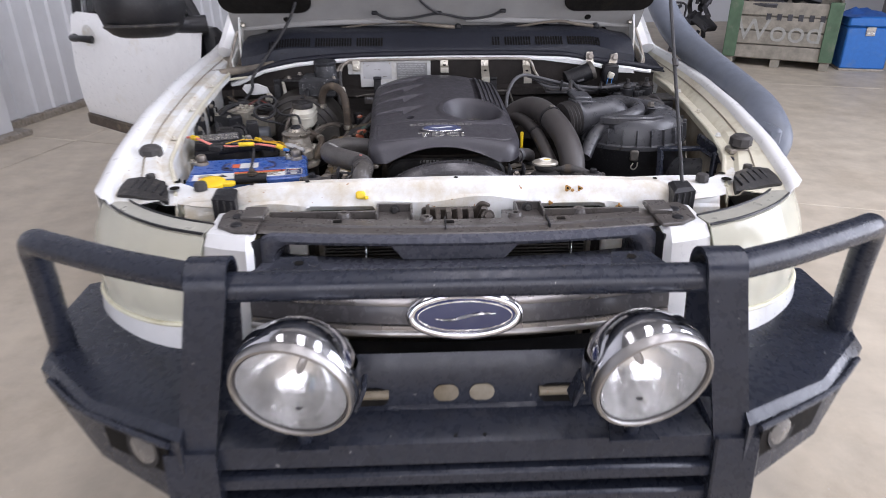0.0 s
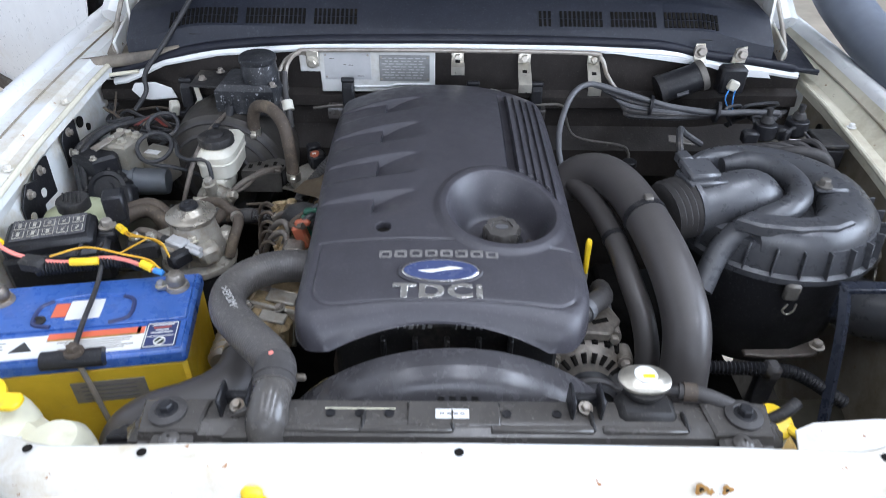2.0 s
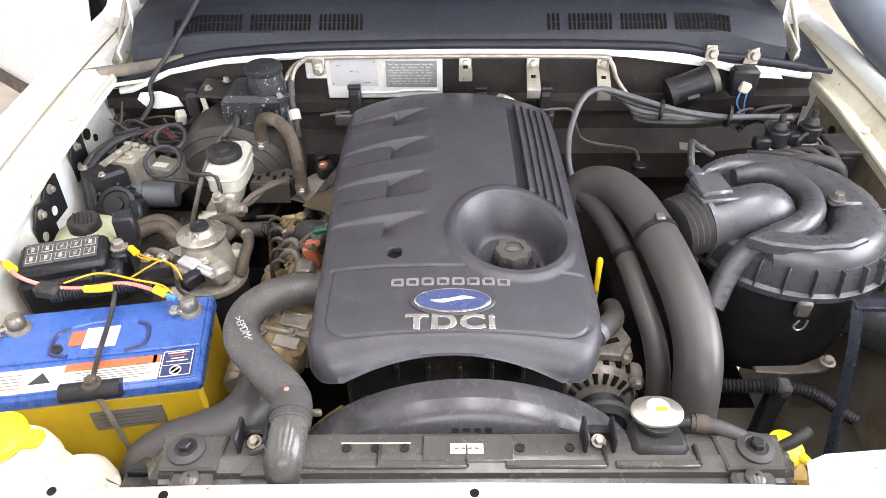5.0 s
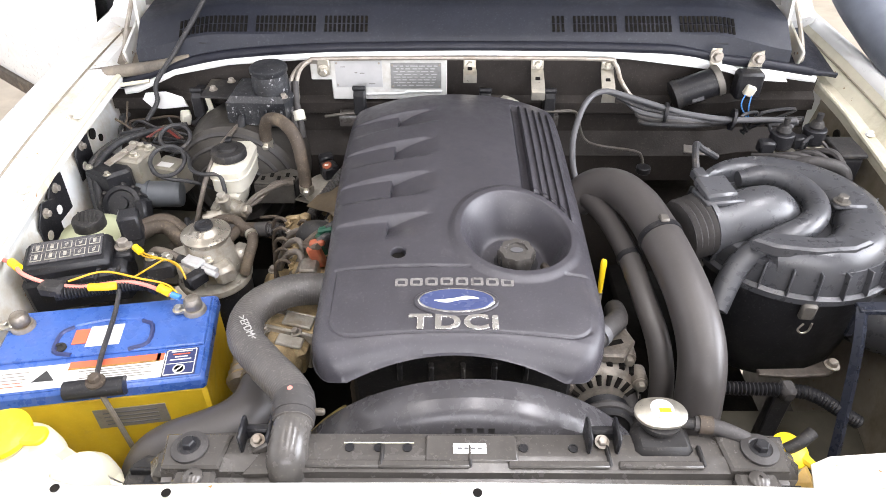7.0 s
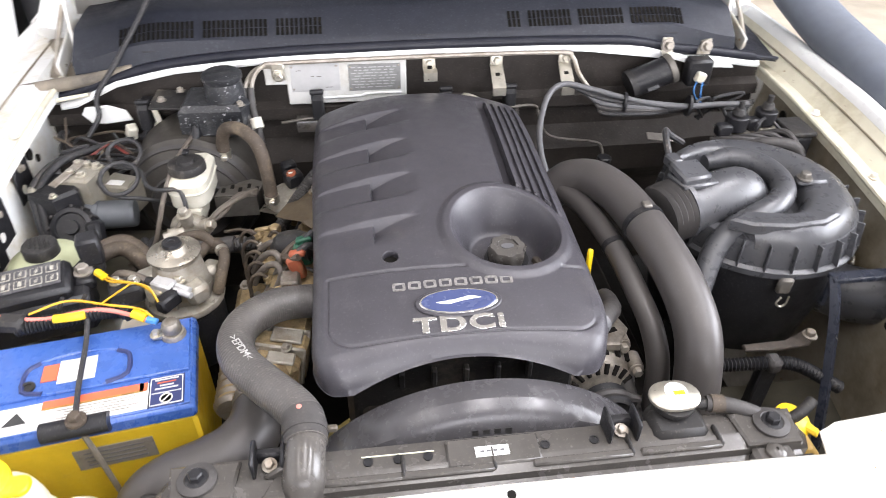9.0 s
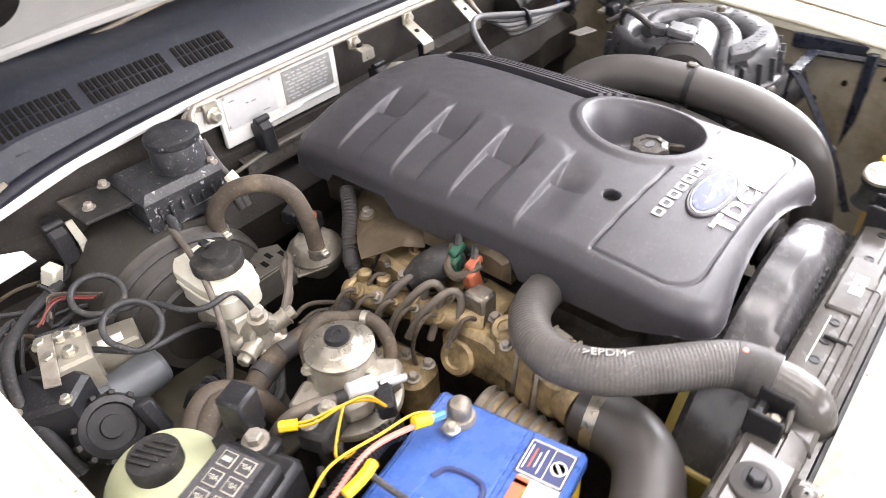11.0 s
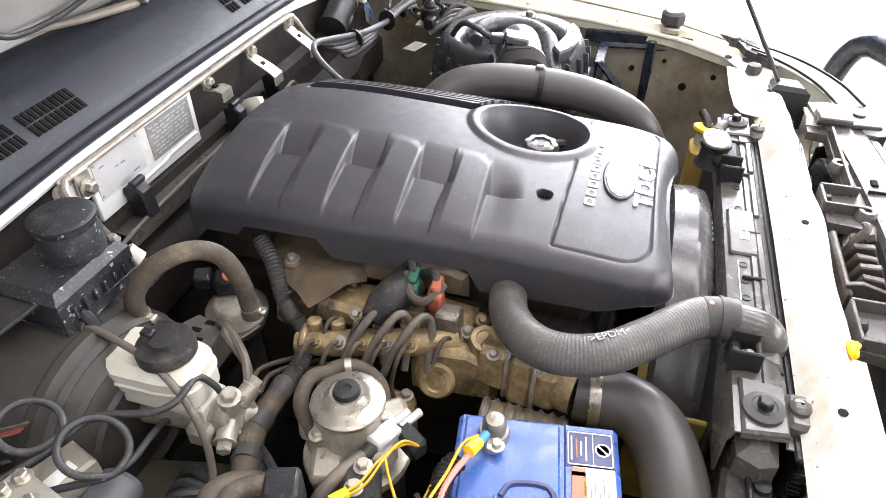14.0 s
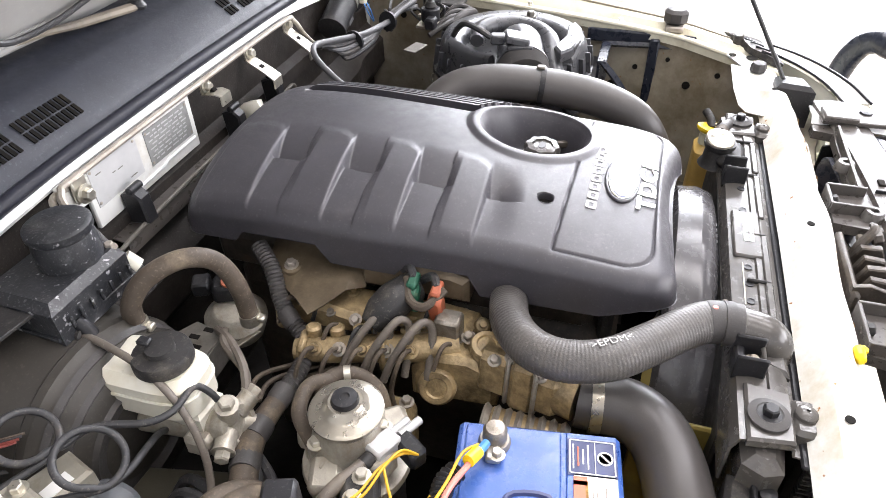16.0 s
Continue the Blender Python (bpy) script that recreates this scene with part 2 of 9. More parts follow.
def pane_glass(name, ior=1.5, tint=(1, 1, 1), ribs=0.0):
    """Thin clear pane: see-through, with a gloss that follows Fresnel."""
    m = bpy.data.materials.new(name)
    m.use_nodes = True
    nt = m.node_tree
    nt.nodes.remove(nt.nodes["Principled BSDF"])
    a, b, f, x = (nt.nodes.new(k) for k in ("ShaderNodeBsdfTransparent", "ShaderNodeBsdfGlossy", "ShaderNodeFresnel", "ShaderNodeMixShader"))
    a.inputs["Color"].default_value = (*tint, 1)
    b.inputs["Roughness"].default_value = 0.02
    f.inputs["IOR"].default_value = ior
    if ribs:
        co, w, bp = (nt.nodes.new(k) for k in ("ShaderNodeTexCoord", "ShaderNodeTexWave", "ShaderNodeBump"))
        w.inputs["Scale"].default_value = ribs
        bp.inputs["Strength"].default_value, bp.inputs["Distance"].default_value = 0.5, 0.003
        nt.links.new(co.outputs["Object"], w.inputs["Vector"])
        nt.links.new(w.outputs["Fac"], bp.inputs["Height"])
        nt.links.new(bp.outputs["Normal"], b.inputs["Normal"])
        nt.links.new(bp.outputs["Normal"], f.inputs["Normal"])
    nt.links.new(f.outputs[0], x.inputs[0])
    nt.links.new(a.outputs[0], x.inputs[1])
    nt.links.new(b.outputs[0], x.inputs[2])
    nt.links.new(x.outputs[0], nt.nodes["Material Output"].inputs["Surface"])
    return m


glass = pane_glass("clear_glass")
dusty_glass = surface("dusty_windscreen_glass", (0.030, 0.033, 0.034), 0.16, var=0.2, scale=6, bump=0.0, dirt=(0.085, 0.08, 0.07), amount=0.45, dirt_scale=5, spread=0.6, spec=0.3)
fluted_glass = pane_glass("fluted_lamp_glass", 1.6, ribs=22.0)
lens_clear = surface("yellowed_clear_lens", (0.80, 0.79, 0.66), 0.08, var=0.03, bump=0.02, fine=30, dirt=(0.85, 0.82, 0.66), amount=0.35, dirt_scale=5, spread=0.5)
lens_clear.node_tree.nodes["Principled BSDF"].inputs["Alpha"].default_value = 0.52
batt_blue = surface("blue_battery_case", (0.045, 0.11, 0.36), 0.28, var=0.08, bump=0.06, dirt=(0.16, 0.18, 0.34), amount=0.3, dirt_scale=10, spread=0.5, specks=0.1)
batt_yellow = surface("yellow_battery_case", (0.62, 0.42, 0.02), 0.42, var=0.08, bump=0.06, dirt=(0.42, 0.3, 0.08), amount=0.3, specks=0.08)
label_white = surface("white_label", (0.72, 0.72, 0.70), 0.4, var=0.04, bump=0.0, dirt=(0.55, 0.52, 0.46), amount=0.3, dirt_scale=20)
label_red = surface("red_orange_label", (0.62, 0.13, 0.06), 0.4, var=0.08, bump=0.0)
label_navy = surface("navy_label", (0.03, 0.04, 0.12), 0.4, var=0.08, bump=0.0)
ink = surface("black_ink", (0.03, 0.03, 0.03), 0.5, var=0.1, bump=0.0)
yellow = surface("yellow_plastic", (0.80, 0.55, 0.01), 0.4, var=0.06, bump=0.04, dirt=(0.5, 0.35, 0.08), amount=0.25, dirt_scale=20)
yellow_wire = surface("yellow_wire", (0.60, 0.34, 0.015), 0.4, var=0.06, bump=0.0)
red_wire = surface("dusty_red_wire", (0.13, 0.022, 0.016), 0.45, var=0.15, bump=0.0, dirt=(0.16, 0.12, 0.09), amount=0.35, dirt_scale=20)
pink_wire = surface("faded_red_wire", (0.70, 0.22, 0.18), 0.4, var=0.08, bump=0.0)
orange = surface("orange_connector", (0.32, 0.085, 0.04), 0.45, var=0.1, bump=0.05, dirt=MUD, amount=0.3, dirt_scale=30)
green = surface("dark_green_connector", (0.02, 0.10, 0.06), 0.45, var=0.1, bump=0.05, dirt=MUD, amount=0.25, dirt_scale=30)
blue_wire = surface("blue_wire", (0.05, 0.2, 0.5), 0.4, var=0.05, bump=0.0)
bottle_white = surface("milky_plastic", (0.60, 0.58, 0.50), 0.35, var=0.06, bump=0.04, dirt=(0.50, 0.45, 0.33), amount=0.45, dirt_scale=14)
bottle_yellowed = surface("yellowed_milky_plastic", (0.70, 0.68, 0.52), 0.4, var=0.06, bump=0.06, dirt=(0.5, 0.45, 0.28), amount=0.35, dirt_scale=12)
bottle_amber = surface("amber_stained_plastic", (0.55, 0.36, 0.10), 0.4, var=0.1, bump=0.05, dirt=(0.35, 0.22, 0.07), amount=0.4, dirt_scale=12)
bottle_green = surface("greenish_translucent_plastic", (0.42, 0.44, 0.28), 0.4, var=0.08, bump=0.05, dirt=(0.34, 0.33, 0.2), amount=0.35, dirt_scale=14)
plate_pale = surface("pale_plate_print", (0.46, 0.46, 0.46), 0.4, 0.2, var=0.08, bump=0.03, dirt=(0.33, 0.31, 0.28), amount=0.35, dirt_scale=20)
plate_panel = surface("dusty_cream_panel_paint", (0.60, 0.60, 0.58), 0.45, var=0.05, bump=0.03, dirt=(0.40, 0.37, 0.31), amount=0.4, dirt_scale=10)
plate_grey = surface("grey_plate_print", (0.26, 0.26, 0.255), 0.4, 0.3, var=0.15, scale=120, bump=0.05, dirt=(0.17, 0.16, 0.145), amount=0.35, dirt_scale=30)
chart_grey = surface("silver_chart_print", (0.22, 0.20, 0.165), 0.5, 0.1, var=0.1, bump=0.02, dirt=(0.10, 0.09, 0.07), amount=0.35, dirt_scale=25)
chart_print = surface("pale_chart_print", (0.42, 0.40, 0.34), 0.5, var=0.2, scale=200, bump=0.0, dirt=(0.15, 0.13, 0.1), amount=0.5, dirt_scale=90)
badge_navy = surface("navy_enamel", (0.006, 0.012, 0.07), 0.16, var=0.05, bump=0.0, coat=0.2)
badge_blue = surface("blue_enamel", (0.04, 0.055, 0.14), 0.22, var=0.05, bump=0.0, coat=1.0)
fins = surface("radiator_fins", (0.10, 0.095, 0.085), 0.6, 0.4, var=0.3, scale=200, bump=0.3, dirt=MUD, amount=0.4)
gold_fan = surface("yellow_brown_plastic", (0.26, 0.20, 0.05), 0.5, var=0.2, bump=0.1, dirt=(0.12, 0.09, 0.04), amount=0.4)
concrete = surface("workshop_concrete", (0.47, 0.415, 0.33), 0.5, var=0.14, scale=5.0, bump=0.25, fine=60, dirt=(0.25, 0.20, 0.135), amount=0.45, dirt_scale=1.3, wear=(0.56, 0.54, 0.51), wear_amount=0.10, spread=0.5, specks=0.4)
joint_dark = surface("joint_filler", (0.05, 0.045, 0.04), 0.9, var=0.3)
cladding = surface("pale_corrugated_steel", (0.55, 0.56, 0.58), 0.5, 0.1, var=0.06, scale=2.0, bump=0.03, dirt=(0.42, 0.42, 0.42), amount=0.35, dirt_scale=1.5, spread=0.5)
wall_paint = surface("painted_wall", (0.22, 0.22, 0.22), 0.7, var=0.08, scale=1.5, bump=0.1, fine=40)
timber = surface("weathered_timber", (0.24, 0.22, 0.18), 0.8, var=0.25, scale=12, bump=0.4, fine=90, dirt=(0.14, 0.125, 0.10), amount=0.4, dirt_scale=5)
timber_green = surface("green_painted_timber", (0.07, 0.12, 0.07), 0.7, var=0.2, scale=10, bump=0.3, fine=90, dirt=(0.2, 0.19, 0.15), amount=0.35, dirt_scale=6)
chalk = surface("white_spray_paint", (0.29, 0.29, 0.265), 0.8, var=0.15, scale=30, bump=0.0)
esky_blue = surface("blue_painted_steel", (0.02, 0.13, 0.42), 0.35, var=0.08, bump=0.04, dirt=(0.1, 0.16, 0.3), amount=0.25, dirt_scale=4)
tarp = surface("blue_tarpaulin", (0.03, 0.10, 0.35), 0.5, var=0.25, scale=8)
junk = surface("dark_scrap", (0.05, 0.05, 0.055), 0.5, 0.3, var=0.4, scale=8, bump=0.3, fine=60)
shield_brown = surface("oily_dusty_steel_sheet", (0.13, 0.10, 0.064), 0.5, 0.35, var=0.25, scale=30, bump=0.25, fine=120, dirt=(0.07, 0.052, 0.033), amount=0.55, dirt_scale=16, spread=0.35, specks=0.16)
tray_dark = surface("dark_tray_paint", (0.060, 0.054, 0.038), 0.5, var=0.3, scale=10, bump=0.1, dirt=(0.022, 0.019, 0.015), amount=0.5, dirt_scale=9, spread=0.4, specks=0.08)
hose_knit = surface("scuffed_textured_rubber", (0.072, 0.067, 0.064), 0.4, var=0.2, scale=18, bump=0.3, fine=260, dirt=(0.16, 0.145, 0.125), amount=0.42, dirt_scale=10, spread=0.5, spec=0.45, specks=0.16)
seal_black = surface("black_bonnet_seal_rubber", (0.012, 0.013, 0.020), 0.42, var=0.2, bump=0.05, dirt=(0.04, 0.04, 0.045), amount=0.25, spec=0.3, specks=0.08)
# black plastic with the sky's blue-grey reflection mixed into its base colour
snorkel_plastic = surface("sky_tinted_snorkel_plastic", (0.125, 0.14, 0.17), 0.4, var=0.1, bump=0.15, fine=700, dirt=(0.14, 0.15, 0.16), amount=0.4, dirt_scale=5, spread=0.5, spec=0.35)

# ---- mesh tools: all shapes are laid down in world metres ----
class Geo:
    """Collects vertices and faces of one part."""

    def __init__(self):
        self.v, self.f = [], []

    def add(self, verts, faces):
        n = len(self.v)
        self.v += [tuple(p) for p in verts]
        self.f += [tuple(n + i for i in f) for f in faces]
        return self

    def box(self, c, s, ch=0.003, rot=None):
        """A box with chamfered edges: centre, size, chamfer, optional (rx, ry, rz) degrees."""
        h = [a / 2 for a in s]
        ch = min(ch, min(h) * 0.9)
        verts, index = [], {}
        for sx in (-1, 1):
            for sy in (-1, 1):
                for sz in (-1, 1):
                    for a in range(3):
                        p = [sx * h[0], sy * h[1], sz * h[2]]
                        for b in range(3):
                            if b != a:
                                p[b] -= (sx, sy, sz)[b] * ch
                        index[(sx, sy, sz, a)] = len(verts)
                        verts.append(p)
        faces = []
        for a in range(3):
            b, c2 = (a + 1) % 3, (a + 2) % 3
            for s0 in (-1, 1):
                ring = []
                for sb, sc in ((-1, -1), (1, -1), (1, 1), (-1, 1)):
                    k = [0, 0, 0]
                    k[a], k[b], k[c2] = s0, sb, sc
                    ring.append(index[(*k, a)])
                faces.append(ring if s0 > 0 else ring[::-1])
            for sb in (-1, 1):
                for sc in (-1, 1):
                    k0, k1 = [0, 0, 0], [0, 0, 0]
                    k0[a], k1[a] = -1, 1
                    for k in (k0, k1):
                        k[b], k[c2] = sb, sc
                    q = [index[(*k0, b)], index[(*k1, b)], index[(*k1, c2)], index[(*k0, c2)]]
                    faces.append(q if sb * sc > 0 else q[::-1])
        for sx in (-1, 1):
            for sy in (-1, 1):
                for sz in (-1, 1):
                    t = [index[(sx, sy, sz, a)] for a in range(3)]
                    faces.append(t if sx * sy * sz > 0 else t[::-1])
        m = Matrix.Translation(c) @ (pose(0, 0, 0, *rot) if rot else Matrix())
        return self.add([m @ Vector(p) for p in verts], faces)

    def tube(self, pts, r, seg=10, n=6, smooth=True, wave=None, caps=True, flat=1.0):
        """A tube along points; r: a number or one radius a point; wave: (pitch, depth) of corrugation."""
        path, rad = curve(pts, r, n) if smooth and len(pts) > 2 else ([Vector(p) for p in pts], list(r) if isinstance(r, (list, tuple)) else [r] * len(pts))
        if wave:
            path, rad = ripple(path, rad, *wave)
        side = None
        rings = []
        for i, p in enumerate(path):
            d = (path[min(i + 1, len(path) - 1)] - path[max(i - 1, 0)]).normalized()
            if side is None:
                side = d.orthogonal().normalized() if abs(d.z) > 0.95 else d.cross(Vector((0, 0, 1))).normalized()
            side = (side - d * side.dot(d)).normalized()
            up = d.cross(side)
            rings.append([p + rad[i] * (math.cos(a) * side + flat * math.sin(a) * up) for a in (2 * math.pi * k / seg for k in range(seg))])
        verts = [q for ring in rings for q in ring]
        faces = [(i * seg + k, i * seg + (k + 1) % seg, (i + 1) * seg + (k + 1) % seg, (i + 1) * seg + k) for i in range(len(rings) - 1) for k in range(seg)]
        if caps:
            faces += [tuple(range(seg))[::-1], tuple((len(rings) - 1) * seg + k for k in range(seg))]
        return self.add(verts, faces)

    def lathe(self, profile, origin, axis=(0, 0, 1), seg=24, lobes=0, lobe=0.0, caps=True):
        """Profile of (radius, height) turned about an axis through origin; lobes: a wavy outline."""
        turn = Vector((0, 0, 1)).rotation_difference(Vector(axis)).to_matrix()
        o = Vector(origin)
        verts = []
        for r, h in profile:
            for k in range(seg):
                a = 2 * math.pi * k / seg
                rr = r * (1 + lobe * math.cos(lobes * a))
                verts.append(o + turn @ Vector((rr * math.cos(a), rr * math.sin(a), h)))
        m = len(profile)
        faces = [(i * seg + k, i * seg + (k + 1) % seg, (i + 1) * seg + (k + 1) % seg, (i + 1) * seg + k) for i in range(m - 1) for k in range(seg)]
        if caps and profile[0][0] > 1e-6:
            faces.append(tuple(range(seg))[::-1])
        if caps and profile[-1][0] > 1e-6:
            faces.append(tuple((m - 1) * seg + k for k in range(seg)))
        return self.add(verts, faces)

    def cyl(self, a, b, r, seg=16, ch=0.002):
        a, b = Vector(a), Vector(b)
        h = (b - a).length
        ch = min(ch, r * 0.4, h * 0.4)
        return self.lathe([(r - ch, 0), (r, ch), (r, h - ch), (r - ch, h)], a, (b - a) / h, seg)

    def bolt(self, p, axis=(0, 0, 1), r=0.007):
        a = Vector(axis).normalized()
        self.lathe([(r * 1.5, 0), (r * 1.5, r * 0.25), (r * 1.2, r * 0.3)], p, a, 12)
        return self.lathe([(r, 0), (r, r * 0.9), (r * 0.8, r * 1.1)], Vector(p) + a * r * 0.3, a, 6)

    def prism(self, poly, lo, hi, axes="xyz", ch=0.0, m=None):
        """A polygon drawn in the first two axes, extruded along the third from lo to hi."""
        def at(a, b, c):
            d = dict(zip(axes, (a, b, c)))
            p = Vector((d["x"], d["y"], d["z"]))
            return m @ p if m else p
        n = len(poly)
        rings = [(0.0, lo), (0.0, hi)] if not ch else [(ch, lo), (0.0, lo + ch), (0.0, hi - ch), (ch, hi)]
        verts = [at(a, b, h) for inset, h in rings for a, b in shrink(poly, inset)]
        faces = [(i * n + k, i * n + (k + 1) % n, (i + 1) * n + (k + 1) % n, (i + 1) * n + k) for i in range(len(rings) - 1) for k in range(n)]
        faces += [tuple(range(n))[::-1], tuple((len(rings) - 1) * n + k for k in range(n))]
        return self.add(verts, faces)

    def sheet(self, rows, thick=0.0, closed=False):
        """Rows of points joined to a surface; thick: gives it a back at that distance along the normals."""
        m, n = len(rows), len(rows[0])
        pts = [[Vector(p) for p in row] for row in rows]
        verts = [p for row in pts for p in row]
        faces = [(i * n + k, i * n + k + 1, (i + 1) * n + k + 1, (i + 1) * n + k) for i in range(m - 1) for k in range(n - 1)]
        if thick:
            back = []
            for i in range(m):
                for k in range(n):
                    du = pts[i][min(k + 1, n - 1)] - pts[i][max(k - 1, 0)]
                    dv = pts[min(i + 1, m - 1)][k] - pts[max(i - 1, 0)][k]
                    nn = du.cross(dv)
                    back.append(pts[i][k] - (nn.normalized() if nn.length > 1e-12 else Vector((0, 0, 1))) * thick)
            c = m * n
            faces += [tuple(c + i for i in f[::-1]) for f in faces]
            rim = [k for k in range(n)] + [i * n + n - 1 for i in range(1, m)] + [(m - 1) * n + k for k in range(n - 2, -1, -1)] + [i * n for i in range(m - 2, 0, -1)]
            faces += [(rim[(i + 1) % len(rim)], rim[i], c + rim[i], c + rim[(i + 1) % len(rim)]) for i in range(len(rim))]
            verts += back
        return self.add(verts, faces)

    def mirror(self):
        """Adds the mirror image across x = 0."""
        n = len(self.v)
        self.v += [(-x, y, z) for x, y, z in self.v]
        self.f += [tuple(n + i for i in f[::-1]) for f in self.f]
        return self


def shrink(poly, d):
    """The polygon moved inwards by d (counter-clockwise or clockwise)."""
    if not d:
        return poly
    n = len(poly)
    area = sum(poly[i][0] * poly[(i + 1) % n][1] - poly[(i + 1) % n][0] * poly[i][1] for i in range(n))
    s = 1 if area > 0 else -1
    out = []
    for i in range(n):
        a, b, c = Vector(poly[i - 1]), Vector(poly[i]), Vector(poly[(i + 1) % n])
        e, f = (b - a).normalized(), (c - b).normalized()
        w = Vector((-e.y, e.x)) + Vector((-f.y, f.x))
        k = max(w.length_squared / 2, 0.35)
        out.append(tuple(b + s * w * d / k))
    return out


def rounded(x0, y0, x1, y1, r, n=4):
    """A rectangle with rounded corners, counter-clockwise."""
    out = []
    for cx, cy, a0 in ((x1 - r, y0 + r, -90), (x1 - r, y1 - r, 0), (x0 + r, y1 - r, 90), (x0 + r, y0 + r, 180)):
        out += [(cx + r * math.cos(radians(a0 + 90 * k / n)), cy + r * math.sin(radians(a0 + 90 * k / n))) for k in range(n + 1)]
    return out


def oval(cx, cy, a, b, n=32):
    return [(cx + a * math.cos(2 * math.pi * k / n), cy + b * math.sin(2 * math.pi * k / n)) for k in range(n)]


def curve(pts, r, n=6):
    """Catmull-Rom through the points, with radii."""
    p = [Vector(q) for q in pts]
    rr = list(r) if isinstance(r, (list, tuple)) else [r] * len(p)
    p = [2 * p[0] - p[1]] + p + [2 * p[-1] - p[-2]]
    rr = [rr[0]] + rr + [rr[-1]]
    out, rad = [], []
    for i in range(1, len(p) - 2):
        for k in range(n):
            t = k / n
            a, b, c, d = p[i - 1], p[i], p[i + 1], p[i + 2]
            out.append(0.5 * (2 * b + (c - a) * t + (2 * a - 5 * b + 4 * c - d) * t * t + (3 * b - a - 3 * c + d) * t ** 3))
            rad.append(rr[i] + (rr[i + 1] - rr[i]) * t)
    return out + [p[-2]], rad + [rr[-2]]


def ripple(path, rad, pitch, depth):
    """Cuts the path finer and lets the radius rise and fall."""
    length = [0.0]
    for a, b in zip(path, path[1:]):
        length.append(length[-1] + (b - a).length)
    n = max(int(length[-1] / pitch * 4), 2)
    out, rr, j = [], [], 0
    for i in range(n + 1):
        s = length[-1] * i / n
        while j < len(path) - 2 and length[j + 1] < s:
            j += 1
        t = (s - length[j]) / max(length[j + 1] - length[j], 1e-9)
        out.append(path[j].lerp(path[j + 1], t))
        rr.append(rad[j] + (rad[j + 1] - rad[j]) * t + depth * (0.0, 1.0, 0.0, -1.0)[i % 4])
    return out, rr


def thing(name, label, category, base=(0, 0, 0), group="", kind=""):
    """An Empty at the base of a thing, to hold its parts."""
    ob = new(name)
    ob.location = base
    ob.empty_display_size = 0.05
    return tagged(ob, label, category, group, kind)


def origin_of(ob):
    p = Vector(ob.location)
    while ob.parent:
        ob = ob.parent
        p += Vector(ob.location)
    return p


def mesh_of(name, geo, material, angle=38):
    me = bpy.data.meshes.new(name)
    me.from_pydata(geo.v, [], geo.f)
    me.polygons.foreach_set("use_smooth", [True] * len(me.polygons))
    me.update()
    bm = bmesh.new()
    bm.from_mesh(me)
    bmesh.ops.recalc_face_normals(bm, faces=bm.faces)
    bm.to_mesh(me)
    bm.free()
    me.set_sharp_from_angle(angle=radians(angle))
    me.materials.append(material)
    return me


def part(name, geo, material, parent=None, label="", angle=38):
    """One mesh object, given in world metres, under a thing or a part."""
    ob = new(name, mesh_of(name, geo, material, angle))
    if parent is not None:
        ob.parent = parent
        ob.location = -origin_of(parent)
    if label:
        ob["label"] = label
    return ob


def single(name, geo, material, label, category, group="", kind="", angle=38):
    """A thing that is one mesh."""
    return tagged(part(name, geo, material, None, "", angle), label, category, group, kind)


def lettering(text, size, depth, m, material, parent, name="lettering", label="", spacing=1.0, stretch=1.0, bold=0.0):
    cu = bpy.data.curves.new(name, "FONT")
    cu.body, cu.size, cu.extrude, cu.align_x, cu.align_y, cu.space_character = text, size, depth, "CENTER", "CENTER", spacing
    cu.bevel_depth, cu.offset = min(size * 0.012, 0.0006), bold
    tmp = bpy.data.objects.new("tmp", cu)
    scene.collection.objects.link(tmp)
    bpy.context.view_layer.update()
    me = bpy.data.meshes.new_from_object(tmp.evaluated_get(bpy.context.evaluated_depsgraph_get()))
    bpy.data.objects.remove(tmp)
    me.transform(m @ Matrix.Diagonal((stretch, 1, 1, 1)))
    me.materials.clear()
    me.materials.append(material)
    ob = new(name, me)
    ob.parent = parent
    ob.location = -origin_of(parent)
    if label:
        ob["label"] = label
    return ob


def lerp(a, b, t):
    return a + (b - a) * t


def table(x, pairs):
    """Straight lines between (x, value) pairs."""
    if x <= pairs[0][0]:
        return pairs[0][1]
    for (x0, v0), (x1, v1) in zip(pairs, pairs[1:]):
        if x <= x1:
            return lerp(v0, v1, (x - x0) / (x1 - x0))
    return pairs[-1][1]


def smooth(t):
    t = min(max(t, 0.0), 1.0)
    return t * t * (3 - 2 * t)

# ---- the workshop ----
floor = tagged(new("floor"), "grey concrete workshop floor with saw-cut joints", "floor", kind="structure")
under = Geo().box((0, 3, -0.11), (90, 90, 0.15), 0.0)
part("joint_bed", under, joint_dark, floor)
for i in range(-5, 6):
    for j in range(-5, 6):
        g = Geo().box((i * 3.6, j * 3.6, -0.02), (3.592, 3.592, 0.04), 0.004)
        m = Matrix.Translation((-2.75, 3.66, 0)) @ pose(0, 0, 0, 0, 0, -17.5) @ Matrix.Translation((1.8, -1.8, 0))
        g.v = [tuple(m @ Vector(p)) for p in g.v]
        part("slab", g, concrete, floor)

wall_m = Matrix.Translation((-3.40, 4.20, 0)) @ pose(0, 0, 0, 0, 0, -17)


